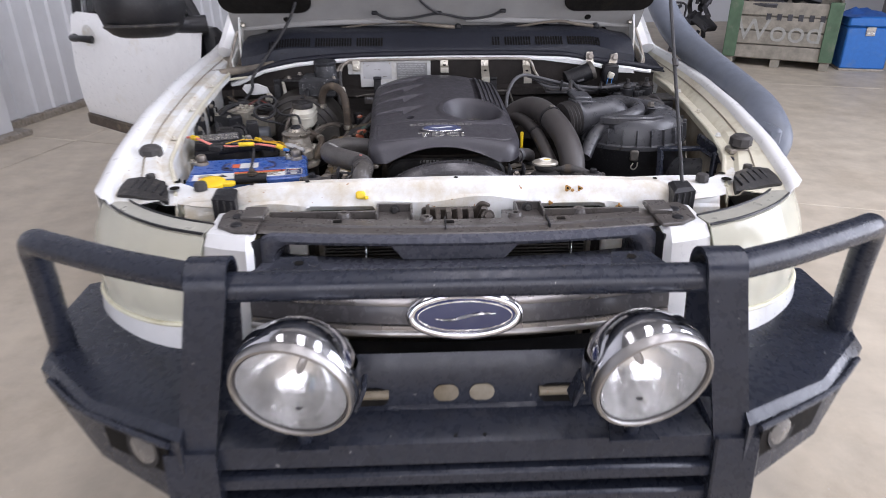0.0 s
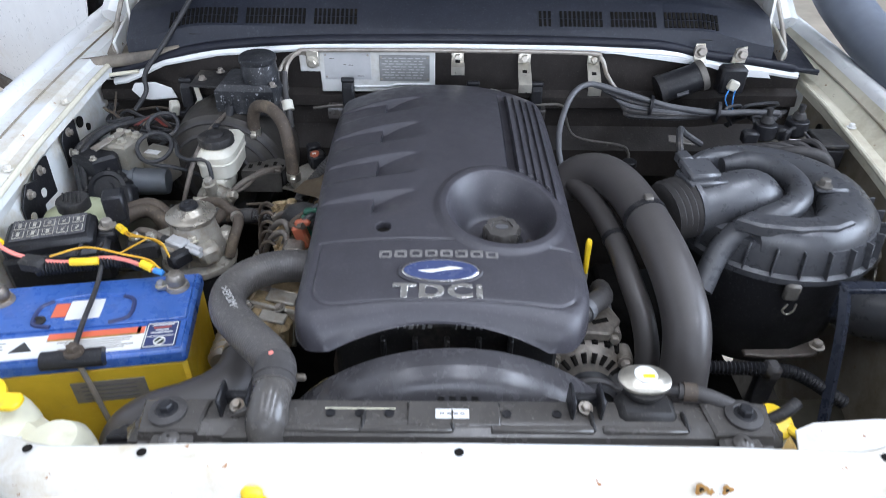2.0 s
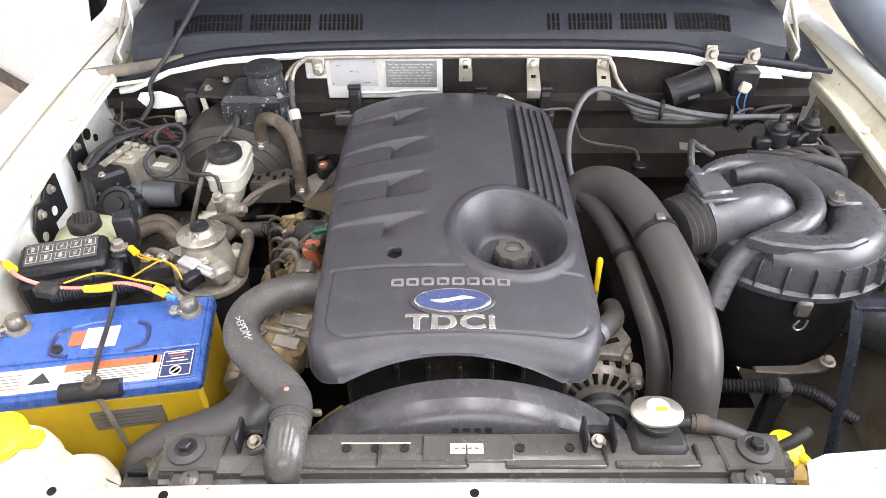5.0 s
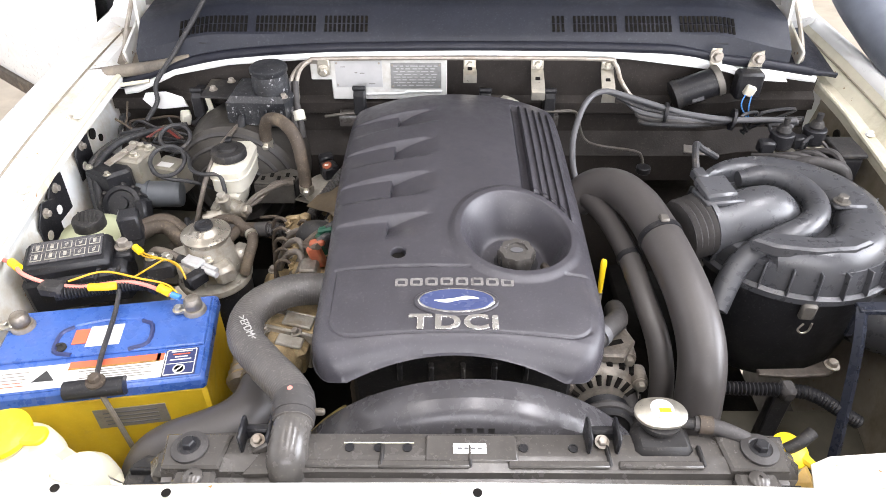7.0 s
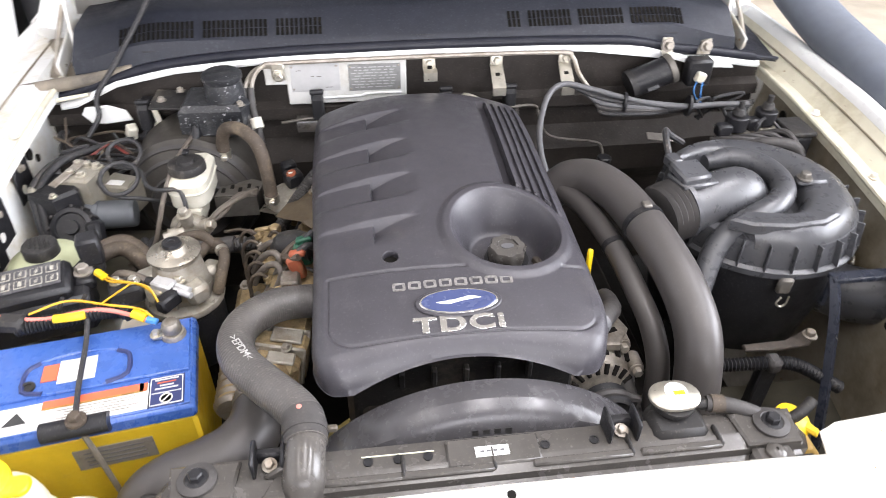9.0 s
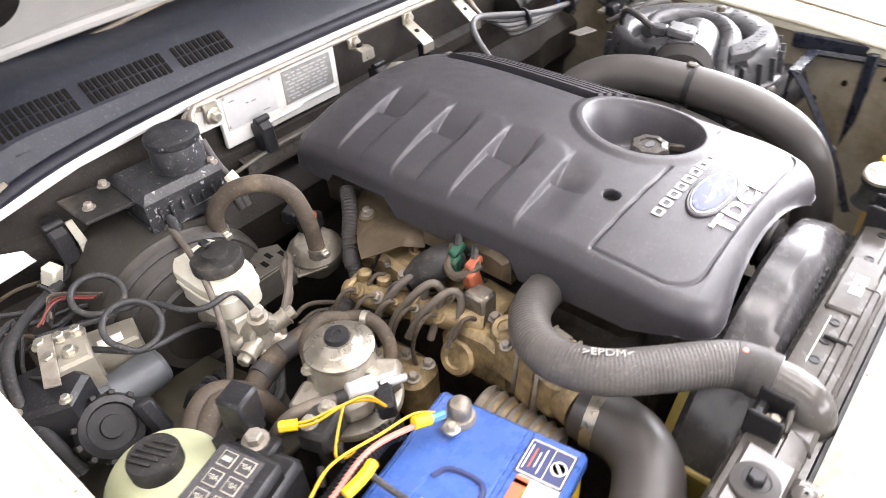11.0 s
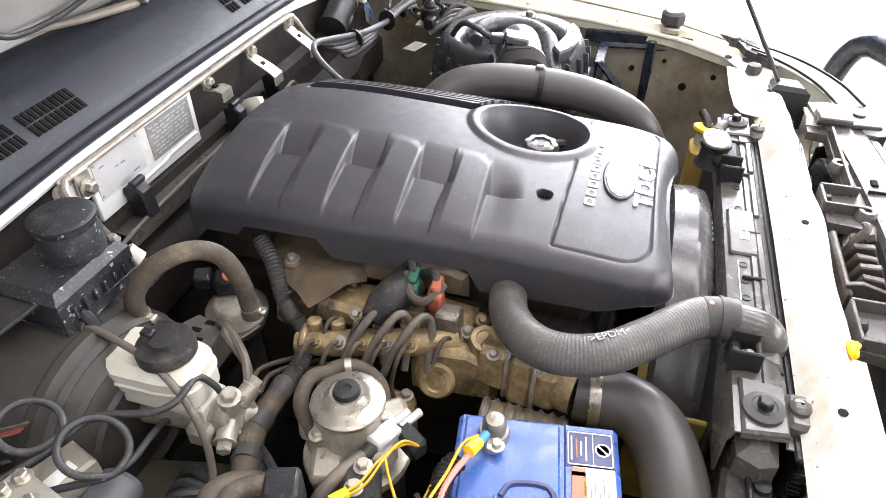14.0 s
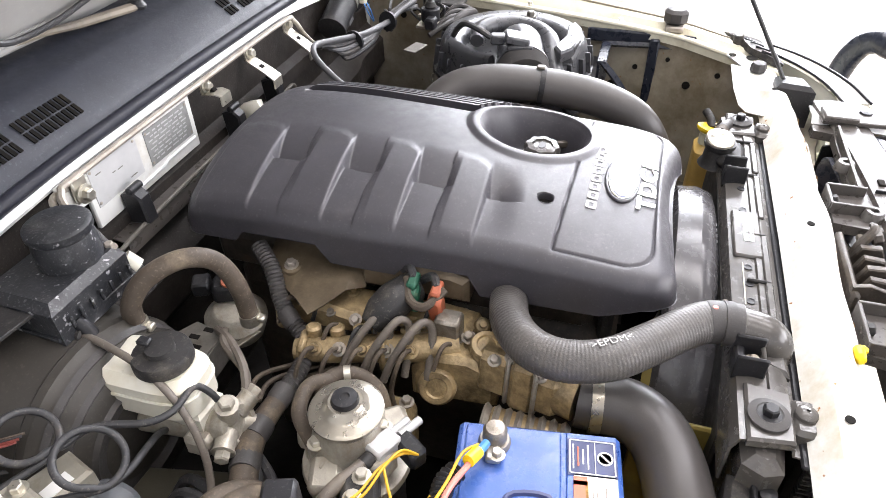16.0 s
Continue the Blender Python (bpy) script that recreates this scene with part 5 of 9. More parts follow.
part("silver_strip", Geo().sheet([[(x, bow2(x) + 0.027, 0.8525), (x, bow2(x) + 0.0165, 0.843), (x, bow2(x) + 0.0065, 0.832), (x, bow2(x) + 0.003, 0.820), (x, bow2(x) + 0.004, 0.817)] for x in xs], 0.002), silver_paint, grille, "satin silver strip across the bar", angle=60)
part("silver_bar", Geo().sheet([[(x, bow2(x) + 0.008, 0.7765), (x, bow2(x) - 0.002, 0.7745), (x, bow2(x) - 0.003, 0.765), (x, bow2(x) + 0.002, 0.748), (x, bow2(x) + 0.02, 0.738), (x, bow2(x) + 0.07, 0.736)] for x in xs], 0.003), silver_paint, grille, "satin silver middle bar", angle=60)
part("bright_lip", Geo().tube([(x, bow2(x) + 0.001, 0.757) for x in xs[::4]], 0.009, 10, 1), bezel_metal, grille, "bright lower lip")
lowbar = Geo().sheet([[(x, bow2(x) + 0.07, 0.69), (x, bow2(x) + 0.02, 0.685), (x, bow2(x) + 0.01, 0.66), (x, bow2(x) + 0.02, 0.62)] for x in xs], 0.003)
part("lower_bar", lowbar, plastic, grille)
part("middle_panel", Geo().prism([(-0.155, 0.906), (0.135, 0.906), (0.095, 0.862), (-0.12, 0.862)], -0.262, -0.256, "xzy", 0.002), frame_blue, grille)
for x in (-0.2, 0.24):
    part("divider", Geo().box((x, -0.24, 0.865), (0.003, 0.02, 0.05), 0.001), chrome_dull, grille)
oval_m = Matrix.Translation((0, bow2(0) - 0.022, 0.815)) @ pose(0, 0, 0, 78, 0, 0)
bd = part("badge_rim", Geo().tube([oval_m @ Vector((0.105 * math.cos(a), 0.041 * math.sin(a), 0.002)) for a in [2 * math.pi * k / 64 for k in range(65)]], 0.0105, 12, 1), chrome, grille, "chrome oval badge rim")
part("badge_face", Geo().prism(oval(0, 0, 0.098, 0.035, 40), 0.0, 0.0115, ch=0.002, m=oval_m), badge_navy, bd, "dark blue enamel face")
part("badge_line", Geo().tube([oval_m @ Vector((0.092 * math.cos(a), 0.030 * math.sin(a), 0.0118)) for a in [2 * math.pi * k / 32 for k in range(33)]], 0.0012, 6, 1), chrome_dull, bd)
part("badge_device", Geo().tube([oval_m @ Vector((x, 0.006 * math.sin(x * 42), 0.0118)) for x in [-0.06 + 0.012 * k for k in range(11)]], [0.001, 0.004, 0.006, 0.0075, 0.006, 0.0065, 0.006, 0.0075, 0.006, 0.004, 0.001], 10, 4, flat=0.35), chrome_dull, bd)
# radiator and condenser seen through the grille
g = Geo()
for k in range(34):
    g.box((0, -0.085, 0.60 + k * 0.0085), (0.62, 0.02, 0.0025), 0)
part("condenser_core", g, fins, truck, "grey finned condenser core")["kind"] = "stuff"
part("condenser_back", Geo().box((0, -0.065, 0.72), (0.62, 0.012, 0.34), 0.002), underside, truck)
for s in (-1, 1):
    part("support_leg", Geo().box((s * 0.40, -0.09, 0.72), (0.10, 0.03, 0.36), 0.008), paint_dirty, truck)
    part("frame_upright", Geo().box((s * 0.315, -0.10, 0.72), (0.012, 0.02, 0.36), 0.002), alloy, truck)

# ---- wheels and chassis under the truck ----
for s in (-1, 1):
    wh = part("wheel", Geo().lathe([(0.20, -0.06), (0.34, -0.065), (0.36, -0.05), (0.365, 0.0), (0.36, 0.05), (0.34, 0.065), (0.20, 0.06)], (s * 0.83, 0.42, 0.38), (1, 0, 0), 32), rubber, truck)
    part("rim", Geo().lathe([(0.0, -0.04), (0.19, -0.05), (0.205, -0.058), (0.205, 0.058), (0.19, 0.05), (0.0, 0.04)], (s * 0.83, 0.42, 0.38), (1, 0, 0), 24), alloy, wh)
    part("rear_wheel", Geo().lathe([(0.20, -0.11), (0.34, -0.12), (0.375, -0.09), (0.38, 0.0), (0.375, 0.09), (0.34, 0.12), (0.20, 0.11)], (s * 0.76, 3.4, 0.38), (1, 0, 0), 32), rubber, truck)
part("splash_tray", Geo().box((0, 0.60, 0.40), (1.35, 1.7, 0.02), 0.005), underside, truck)
for s in (-1, 1):
    part("chassis_rail", Geo().box((s * 0.42, 1.2, 0.45), (0.08, 3.4, 0.13), 0.01), underside, truck)
part("tray_body", Geo().box((0, 3.6, 0.75), (1.7, 1.6, 0.5), 0.03), paint, truck)

# ---- bull bar with driving lamps ----
bar = thing("bull_bar", "black powder-coated steel bull bar with hoops", "bull bar", (0, -0.45, 0.3))
part("top_tube", Geo().tube([(-0.435, -0.487, 0.929), (0.435, -0.487, 0.929)], 0.0275, 20, smooth=False), bar_black, bar)
for s in (-1, 1):
    # upright: a bent flat plate, rounded over the top, with a leg running back to the grille
    arc = [(-0.525 + 0.045 - 0.045 * math.cos(radians(a)), 0.938 + 0.045 * math.sin(radians(a))) for a in range(0, 181, 15)]
    front = [(-0.545, 0.44), (-0.535, 0.60)]
    spine = front + arc + [(-0.437, 0.80), (-0.445, 0.63)]
    rows = []
    for y, z in spine:
        k = (0.938 - z) / 0.33 if z < 0.938 else 0.0
        out = max(k, 0) * 0.062 * (1 if y < -0.48 else 0.35)
        x0, x1 = 0.418 + out, 0.489 + out
        rows.append([(s * x0, y, z), (s * x1, y, z)])
    part("upright", Geo().sheet(rows, 0.008 * s), bar_black, bar, angle=50)
    # outer hoop
    part("hoop", Geo().tube([(s * 0.488, -0.478, 0.945), (s * 0.62, -0.425, 0.945), (s * 0.79, -0.345, 0.948), (s * 0.838, -0.315, 0.944), (s * 0.862, -0.29, 0.915), (s * 0.872, -0.27, 0.84), (s * 0.885, -0.245, 0.645)], 0.0275, 18, 6), bar_black, bar)
    part("hoop_weld", Geo().tube([(s * 0.884, -0.247, 0.655), (s * 0.886, -0.245, 0.645)], [0.029, 0.034], 18, smooth=False), bar_black, bar)
    # wing: top plate, outer face, lower chamfer
    A = [(0.535, -0.535, 0.655), (0.74, -0.44, 0.655), (0.90, -0.29, 0.655), (0.955, -0.10, 0.655), (0.955, 0.05, 0.655)]
    B = [(0.535, -0.29, 0.672), (0.66, -0.265, 0.672), (0.765, -0.19, 0.672), (0.84, -0.06, 0.672), (0.865, 0.05, 0.672)]
    C = [(0.54, -0.55, 0.635), (0.75, -0.455, 0.635), (0.915, -0.30, 0.635), (0.97, -0.10, 0.635), (0.97, 0.05, 0.635)]
    D = [(0.545, -0.552, 0.47), (0.74, -0.46, 0.53), (0.91, -0.30, 0.585), (0.965, -0.10, 0.60), (0.965, 0.05, 0.60)]
    E_ = [(0.57, -0.49, 0.39), (0.71, -0.40, 0.455), (0.855, -0.26, 0.545), (0.92, -0.10, 0.57), (0.92, 0.05, 0.57)]
    part("wing", Geo().sheet([[(s * x, y, z) for x, y, z in row] for row in (B, A, C, D, E_)], 0.006 * -s), bar_black, bar, "black steel bumper wing", angle=25)
    # pocket with its raised border and fog lamp; a near-black sheet paints the recess's shade
    pk = Geo()
    def face(t, z, off=0.0):
        p = Vector((0.545, -0.552, 0)).lerp(Vector((0.912, -0.302, 0)), t) + Vector((0.56, -0.83, 0)) * off
        return (s * p.x, p.y - 0.036 * min(t / 0.55, (1 - t) / 0.45), z)
    part("pocket", pk.sheet([[face(t, z, 0.004) for t, z in ((0.06, 0.628), (0.5, 0.630), (0.86, 0.632))], [face(t, z, 0.004) for t, z in ((0.06, 0.55), (0.45, 0.565), (0.86, 0.60))]], 0.003), underside, bar, "near-black sheet standing for the pocket's shade")
    part("pocket_border", Geo().tube([face(t, z, 0.008) for t, z in ((0.03, 0.631), (0.3, 0.633), (0.6, 0.634), (0.89, 0.636))], 0.007, 8, 3), bar_black, bar)
    fog = thing("fog_lamp", "small round fog lamp set in the bumper wing", "fog lamp", face(0.27, 0.5), "fog lamps")
    c = Vector(face(0.21, 0.597, 0.003))
    ax = Vector((s * 0.45, -0.85, 0.1))
    part("lens", Geo().lathe([(0.036, 0.0), (0.036, 0.003), (0.022, 0.007), (0.0, 0.009)], c, ax, 24), fog_lens, fog)
    part("rim", Geo().lathe([(0.036, 0.0), (0.042, 0.002), (0.042, 0.005), (0.036, 0.004)], c, ax, 20), plastic, fog)
# centre: slotted plate, shelf and lower channels
cp = Geo().sheet([[(x, -0.40, 0.72), (x, -0.41, 0.70), (x, -0.416, 0.66), (x, -0.42, 0.605), (x, -0.43, 0.600), (x, -0.515, 0.598), (x, -0.525, 0.594), (x, -0.528, 0.545), (x, -0.50, 0.54)] for x in (-0.50, -0.25, 0, 0.25, 0.50)], 0.006)
part("centre_plate", cp, bar_black, bar, "black slotted centre plate", angle=25)
for z in (0.515, 0.45, 0.385):
    part("lower_channel", Geo().box((0, -0.515, z), (1.04, 0.05, 0.035), 0.006), bar_black, bar)
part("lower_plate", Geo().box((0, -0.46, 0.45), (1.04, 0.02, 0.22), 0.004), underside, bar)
for s in (-1, 1):
    part("gusset", Geo().prism([(-0.53, 0.36), (-0.56, 0.46), (-0.545, 0.60), (-0.42, 0.62), (-0.40, 0.40)], s * 0.485, s * 0.575, "yzx", 0.004), bar_black, bar)
    part("mount_tab", Geo().prism([(s * 0.255, -0.482), (s * 0.365, -0.482), (s * 0.345, -0.418), (s * 0.275, -0.418)], 0.944, 0.950, ch=0.001).sheet([[(s * 0.275, -0.418, 0.949), (s * 0.345, -0.418, 0.949)], [(s * 0.28, -0.412, 0.90), (s * 0.34, -0.412, 0.90)]], 0.005), bar_black, bar)
    part("tab_hole", Geo().lathe([(0.009, 0), (0.009, 0.0008)], (s * 0.305, -0.442, 0.9505), (0, 0, 1), 16), underside, bar)


def lozenge(cx, cz, w, h, y, name, mat_, parent):
    m = Matrix.Translation((cx, y, cz)) @ pose(0, 0, 0, 90, 0, 0)
    return part(name, Geo().prism(rounded(-w / 2, -h / 2, w / 2, h / 2, h / 2 - 0.0005, 6), -0.001, 0.0015, m=m), mat_, parent)


for x in (-0.037, 0.037):
    lozenge(x, 0.634, 0.052, 0.040, -0.4205, "slot", paint_cream, bar)
for s in (-1, 1):
    lozenge(s * 0.198, 0.626, 0.085, 0.045, -0.4195, "slot", underside, bar)
    part("shaft", Geo().tube([(s * 0.155, -0.4225, 0.634), (s * 0.26, -0.4225, 0.634)], 0.010, 10, smooth=False), paint_cream, bar)
for x in (-0.022, 0.035):
    part("bolt_hole", Geo().lathe([(0.004, 0), (0.004, 0.001)], (x, -0.51 + 0.0, 0.6), (0, 0, 1), 10), underside, bar)

for s in (-1, 1):
    cx, cz = (-0.314, 0.774) if s < 0 else (0.322, 0.774)
    lamp = thing("driving_lamp", "round chrome driving lamp with a clear glass face", "driving lamp", (cx, -0.5, 0.6), "driving lamps")
    ax = (0.17 * s, -1, -0.20)
    prof = [(0.0, -0.135), (0.03, -0.133), (0.062, -0.118), (0.092, -0.094), (0.111, -0.060), (0.116, -0.030), (0.115, -0.014), (0.1125, -0.008)]
    part("bowl", Geo().lathe(prof, (cx, -0.585, cz), ax, 48, caps=False), chrome, lamp, "polished chrome bowl")
    part("bezel", Geo().lathe([(0.110, -0.010), (0.1125, -0.007), (0.1125, 0.004), (0.109, 0.010), (0.104, 0.010), (0.101, 0.004)], (cx, -0.585, cz), ax, 48, caps=False), bezel_metal, lamp, "brushed bezel ring")
    part("gasket", Geo().lathe([(0.101, 0.003), (0.1035, 0.006), (0.1005, 0.007), (0.0985, 0.003)], (cx, -0.585, cz), ax, 48, caps=False), rubber, lamp)
    part("reflector", Geo().lathe([(0.0, -0.087), (0.02, -0.085), (0.045, -0.075), (0.075, -0.048), (0.095, -0.015), (0.102, 0.002)], (cx, -0.585, cz), ax, 48, caps=False), reflector, lamp)
    part("bulb", Geo().lathe([(0.008, -0.085), (0.008, -0.055), (0.004, -0.042), (0, -0.040)], (cx, -0.585, cz), ax, 14), bezel_metal, lamp)
    gl = part("glass", Geo().lathe([(0.0, 0.012), (0.05, 0.0105), (0.09, 0.006), (0.103, 0.003)], (cx, -0.585, cz), ax, 40, caps=False), fluted_glass, lamp)
    gl.visible_shadow = False
    part("stem", Geo().cyl((cx, -0.52, 0.60), (cx, -0.525, 0.70), 0.014), bar_black, lamp)
    part("foot", Geo().prism([(cx - 0.05, -0.55), (cx + 0.05, -0.55), (cx + 0.03, -0.45), (cx - 0.03, -0.45)], 0.600, 0.608, ch=0.001), bar_black, lamp)
    part("side_bracket", Geo().box((cx - s * 0.11, -0.50, 0.70), (0.01, 0.05, 0.06), 0.003, (0, 20, 0)), bar_black, lamp)

# ---- engine with its ribbed plastic cover ----
engine = thing("engine", "diesel engine under a dark grey plastic cover", "engine", (0, 0.45, 0.45))
# front edges of the four raised scales, and the back edges of the hollows before them
SCALES = [(0.683, 0.634), (0.572, 0.524), (0.469, 0.420), (0.365, 0.305)]
CROWN = [(0.09, 1.007), (0.13, 1.0125), (0.16, 1.0165), (0.22, 1.0235), (0.284, 1.0305), (0.366, 1.0405), (0.42, 1.047), (0.473, 1.0515), (0.575, 1.0575), (0.64, 1.0585), (0.70, 1.0560), (0.745, 1.051), (0.79, 1.041)]


def cover_top(y):
    """Height of the cover's crown, a soft line through a few stations."""
    return sum(table(y + d, CROWN) for d in (-0.03, -0.02, -0.01, 0.0, 0.01, 0.02, 0.03)) / 7


def cover_drop(y):
    return lerp(0.016, 0.043, smooth((y - 0.13) / 0.5))


def cover_relief(x, y):
    """Height of the moulded features over the plain top."""
    h = 0.0
    # overlapping scales over the inlet side: sharp front edge, hollow before it, step at the knee
    if -0.216 < x < -0.02:
        bend = 0.05 * (x + 0.12)
        back = 0.76
        for front, hollow in SCALES:
            f, b = front + bend, hollow + 0.6 * bend
            if f - 0.003 <= y < back:
                h += 0.0018 * smooth((-0.042 - 0.020 * max(1 - (y - f) / 0.026, 0.0) ** 2 - x) / 0.022) * smooth((y - f + 0.003) / 0.006)
            d = f - y
            if 0 < d < f - b + 0.012:
                if x > -0.125:
                    u = min((x + 0.125) / 0.078, 1.0)
                    deep = 0.0175 * (1 - u) ** 1.6
                else:
                    deep = 0.0068 * max((x + 0.214) / 0.089, 0.0) ** 0.8
                away = (f - b - d) / 0.012
                fade = min(max(away + 1.0, 0.0), 1.0) if hollow > 0.31 else 1 - smooth((d - 0.012) / 0.045)
                h -= deep * min(d / (0.0015 + 0.42 * deep), 1.0) * fade
            back = b
    # bowl round the oil filler, with a raised rim
    e = math.hypot((x - 0.071) / 0.0845, (y - 0.331) / 0.088)
    if e < 1.35:
        h += 0.005 * smooth((1.24 - e) / 0.16)
    if e < 1.0:
        t = smooth((1.0 - e) / 0.42)
        h -= 0.064 * t + 0.004 * smooth((1 - e) / 0.05)
    # ribbed strip towards the exhaust side
    if y > 0.34 and 0.086 < x < 0.178 and e > 1.16:
        gate = smooth((y - 0.36) / 0.02) * smooth((0.735 - y) / 0.02)
        xa = 0.106
        if x < xa:
            h -= lerp(0.017, 0.009, (y - 0.36) / 0.36) * gate * smooth((x - 0.0875) / 0.004)
        else:
            u = (x - xa) / 0.0135
            h += 0.006 * gate * smooth((0.176 - x) / 0.010) - 0.0055 * gate * (1.0 if (u - math.floor(u)) > 0.62 else 0.0) * (1 if u < 4.6 else 0)
    # seam round the front panel
    corner = 0.04
    ex = 0.180 - abs(x + 0.013)
    ey = y - 0.135
    dd = ex if ey > corner else (ey if ex > corner else corner - math.hypot(max(corner - ex, 0), max(corner - ey, 0)))
    line = abs(y - (0.254 - 0.03 * x)) if ex > 0 and e > 1.2 else 1.0
    if y < 0.254 - 0.03 * x:
        line = min(line, abs(dd))
    h -= 0.0030 * max(0.0, 1 - line / 0.0030)
    # fixing hole
    if math.hypot(x + 0.104, y - 0.284) < 0.0115:
        h -= 0.03
    return h


def engine_cover():
    ys = [0.098, 0.0985, 0.100, 0.103, 0.108, 0.115, 0.123] + [0.128 + 0.6412 * k / 400 for k in range(401)] + [0.7735, 0.778, 0.781, 0.7825, 0.783]
    fall = [0.055, 0.04, 0.028, 0.018, 0.010, 0.0045, 0.0015] + [0.0] * 401 + [0.0015, 0.006, 0.016, 0.030, 0.08]
    n = 260
    rows = []
    for y, fd in zip(ys, fall):
        nose = 0.035 * (1 - math.sqrt(max(0.0, 1 - ((0.165 - y) / 0.067) ** 2))) if y < 0.165 else 0.0
        tail = 0.02 * (1 - math.sqrt(max(0.0, 1 - ((y - 0.755) / 0.028) ** 2))) if y > 0.755 else 0.0
        xl, xr = -0.216 - 0.009 * smooth((y - 0.25) / 0.35) + nose + tail * 0.7, 0.186 - nose - tail - 0.012 * smooth((0.2 - y) / 0.1)
        top, drop = cover_top(y), cover_drop(y)
        row = []
        r = 0.022
        for k in range(13):          # left wall and shoulder
            a = k / 12
            if k < 5:
                row.append((xl - 0.002 * (4 - k) / 4, 0.10 - 0.078 * k / 4))
            else:
                b = radians(90 * (k - 4) / 8)
                row.append((xl + r * (1 - math.cos(b)), r * (1 - math.sin(b))))
        mid = []
        x0, x1 = xl + r, xr - r
        for k in range(1, n):
            x = lerp(x0, x1, k / n)
            mid.append((x, 0.0))
        right = [(xr - (q[0] - xl), q[1]) for q in row[::-1]]
        pts = []
        xc = (xl + xr) / 2
        for x, cd in row + mid + right:
            s = (x - xc) / ((xr - xl) / 2)
            z = top - drop * min(abs(s), 1.0) ** 2.3 - cd - fd
            if cd < 0.004 and fd < 0.002:
                z += cover_relief(x, y)
            low = 0.957
            if x < 0:
                low = table(y, [(0.14, 0.955), (0.19, 0.936), (0.345, 0.934), (0.362, 0.966), (0.445, 0.968), (0.462, 0.948), (0.555, 0.950), (0.575, 0.978), (0.685, 0.978), (0.70, 0.960)])
            arch = max(0.0, 1 - (s * 1.12) ** 2)
            if y < 0.12:
                low = 0.957 + 0.036 * arch
            pts.append((x, y + 0.016 * arch * smooth((0.15 - y) / 0.05), max(z, low)))
        rows.append(pts)
    return Geo().sheet(rows)


cover = part("engine_cover", engine_cover(), cover_grey, engine, "dark grey moulded plastic engine cover", angle=55)


def on_cover(x, y, z=0.0):
    """A frame lying on the cover's top."""
    side = abs(x + 0.015) / 0.2
    tilt = math.atan((cover_top(y + 0.01) - cover_top(y - 0.01)) / 0.02)
    return Matrix.Translation((x, y, cover_top(y) - cover_drop(y) * side ** 2.3 + z - 0.0008)) @ pose(0, 0, 0, math.degrees(tilt), 0, 0)


lettering("TDCi", 0.0335, 0.0018, on_cover(-0.023, 0.1515), chrome_dull, cover, "raised_letters", "worn silver raised letters", 1.14, 1.42, 0.0010)
for k in range(8):
    m = on_cover(-0.0965 + 0.0211 * k, 0.2235)
    outer, inner = rounded(-0.0088, -0.0072, 0.0088, 0.0072, 0.003, 3), rounded(-0.0050, -0.0036, 0.0050, 0.0036, 0.0015, 3)
    n = len(outer)
    g = Geo().add([m @ Vector((x, y, z)) for loop, z in ((outer, -0.001), (outer, 0.0018), (inner, 0.0018), (inner, -0.001)) for x, y in loop], [(i * n + q, i * n + (q + 1) % n, (i + 1) * n + (q + 1) % n, (i + 1) * n + q) for i in range(3) for q in range(n)])
    part("raised_mark", g, mark_grey, cover)
bd = part("badge_ring", Geo().prism(oval(0, 0, 0.058, 0.0255, 40), 0, 0.0035, ch=0.0015, m=on_cover(-0.020, 0.1875)), cover_grey, cover)
part("badge_rim", Geo().prism(oval(0, 0, 0.0525, 0.0215, 40), 0.002, 0.0050, ch=0.001, m=on_cover(-0.020, 0.1875)), chrome_dull, bd)
part("badge_face", Geo().prism(oval(0, 0, 0.0500, 0.0192, 40), 0.003, 0.0060, ch=0.001, m=on_cover(-0.020, 0.1875)), badge_blue, bd, "glossy blue oval badge")
part("badge_device", Geo().tube([on_cover(-0.020, 0.1875) @ Vector((x, 0.003 * math.sin(x * 84), 0.0060)) for x in [-0.03 + 0.006 * k for k in range(11)]], [0.0006, 0.002, 0.003, 0.0038, 0.003, 0.0032, 0.003, 0.0038, 0.003, 0.002, 0.0006], 10, 4, flat=0.3), label_white, bd)
cap = part("oil_cap", Geo().lathe([(0.026, -0.02), (0.028, 0.0), (0.028, 0.011), (0.025, 0.015), (0.016, 0.016), (0.015, 0.013), (0.0, 0.0135)], (0.073, 0.318, 0.992), (0, -0.05, 1), 48, 8, 0.06), tank_grey, cover, "black lobed oil filler cap")
part("cap_mark", Geo().prism(oval(0, 0, 0.010, 0.006, 16), 0, 0.001, m=Matrix.Translation((0.073, 0.318, 1.0052))), cable_grey, cap)
part("filler_neck", Geo().lathe([(0.03, -0.06), (0.03, -0.005), (0.034, -0.004)], (0.073, 0.318, 0.985), (0, 0, 1), 24), plastic, cover)
part("filler_clip", Geo().box((0.118, 0.295, 0.985), (0.012, 0.028, 0.012), 0.003, (0, 20, 20)), grease, cover)
part("hole_ring", Geo().lathe([(0.0132, -0.0012), (0.0122, 0.0006), (0.0114, 0.0002), (0.0108, -0.012)], on_cover(-0.104, 0.284).translation, (0, -0.075, 1), 24, caps=False), cover_grey, cover)
part("hole_bottom", Geo().lathe([(0.0112, 0.0), (0.0112, 0.001)], on_cover(-0.104, 0.284, -0.010).translation, (0, -0.075, 1), 20), underside, cover)

# castings below the cover
part("block", Geo().box((-0.01, 0.46, 0.66), (0.34, 0.60, 0.42), 0.03), grease, engine, "oily cast engine block")
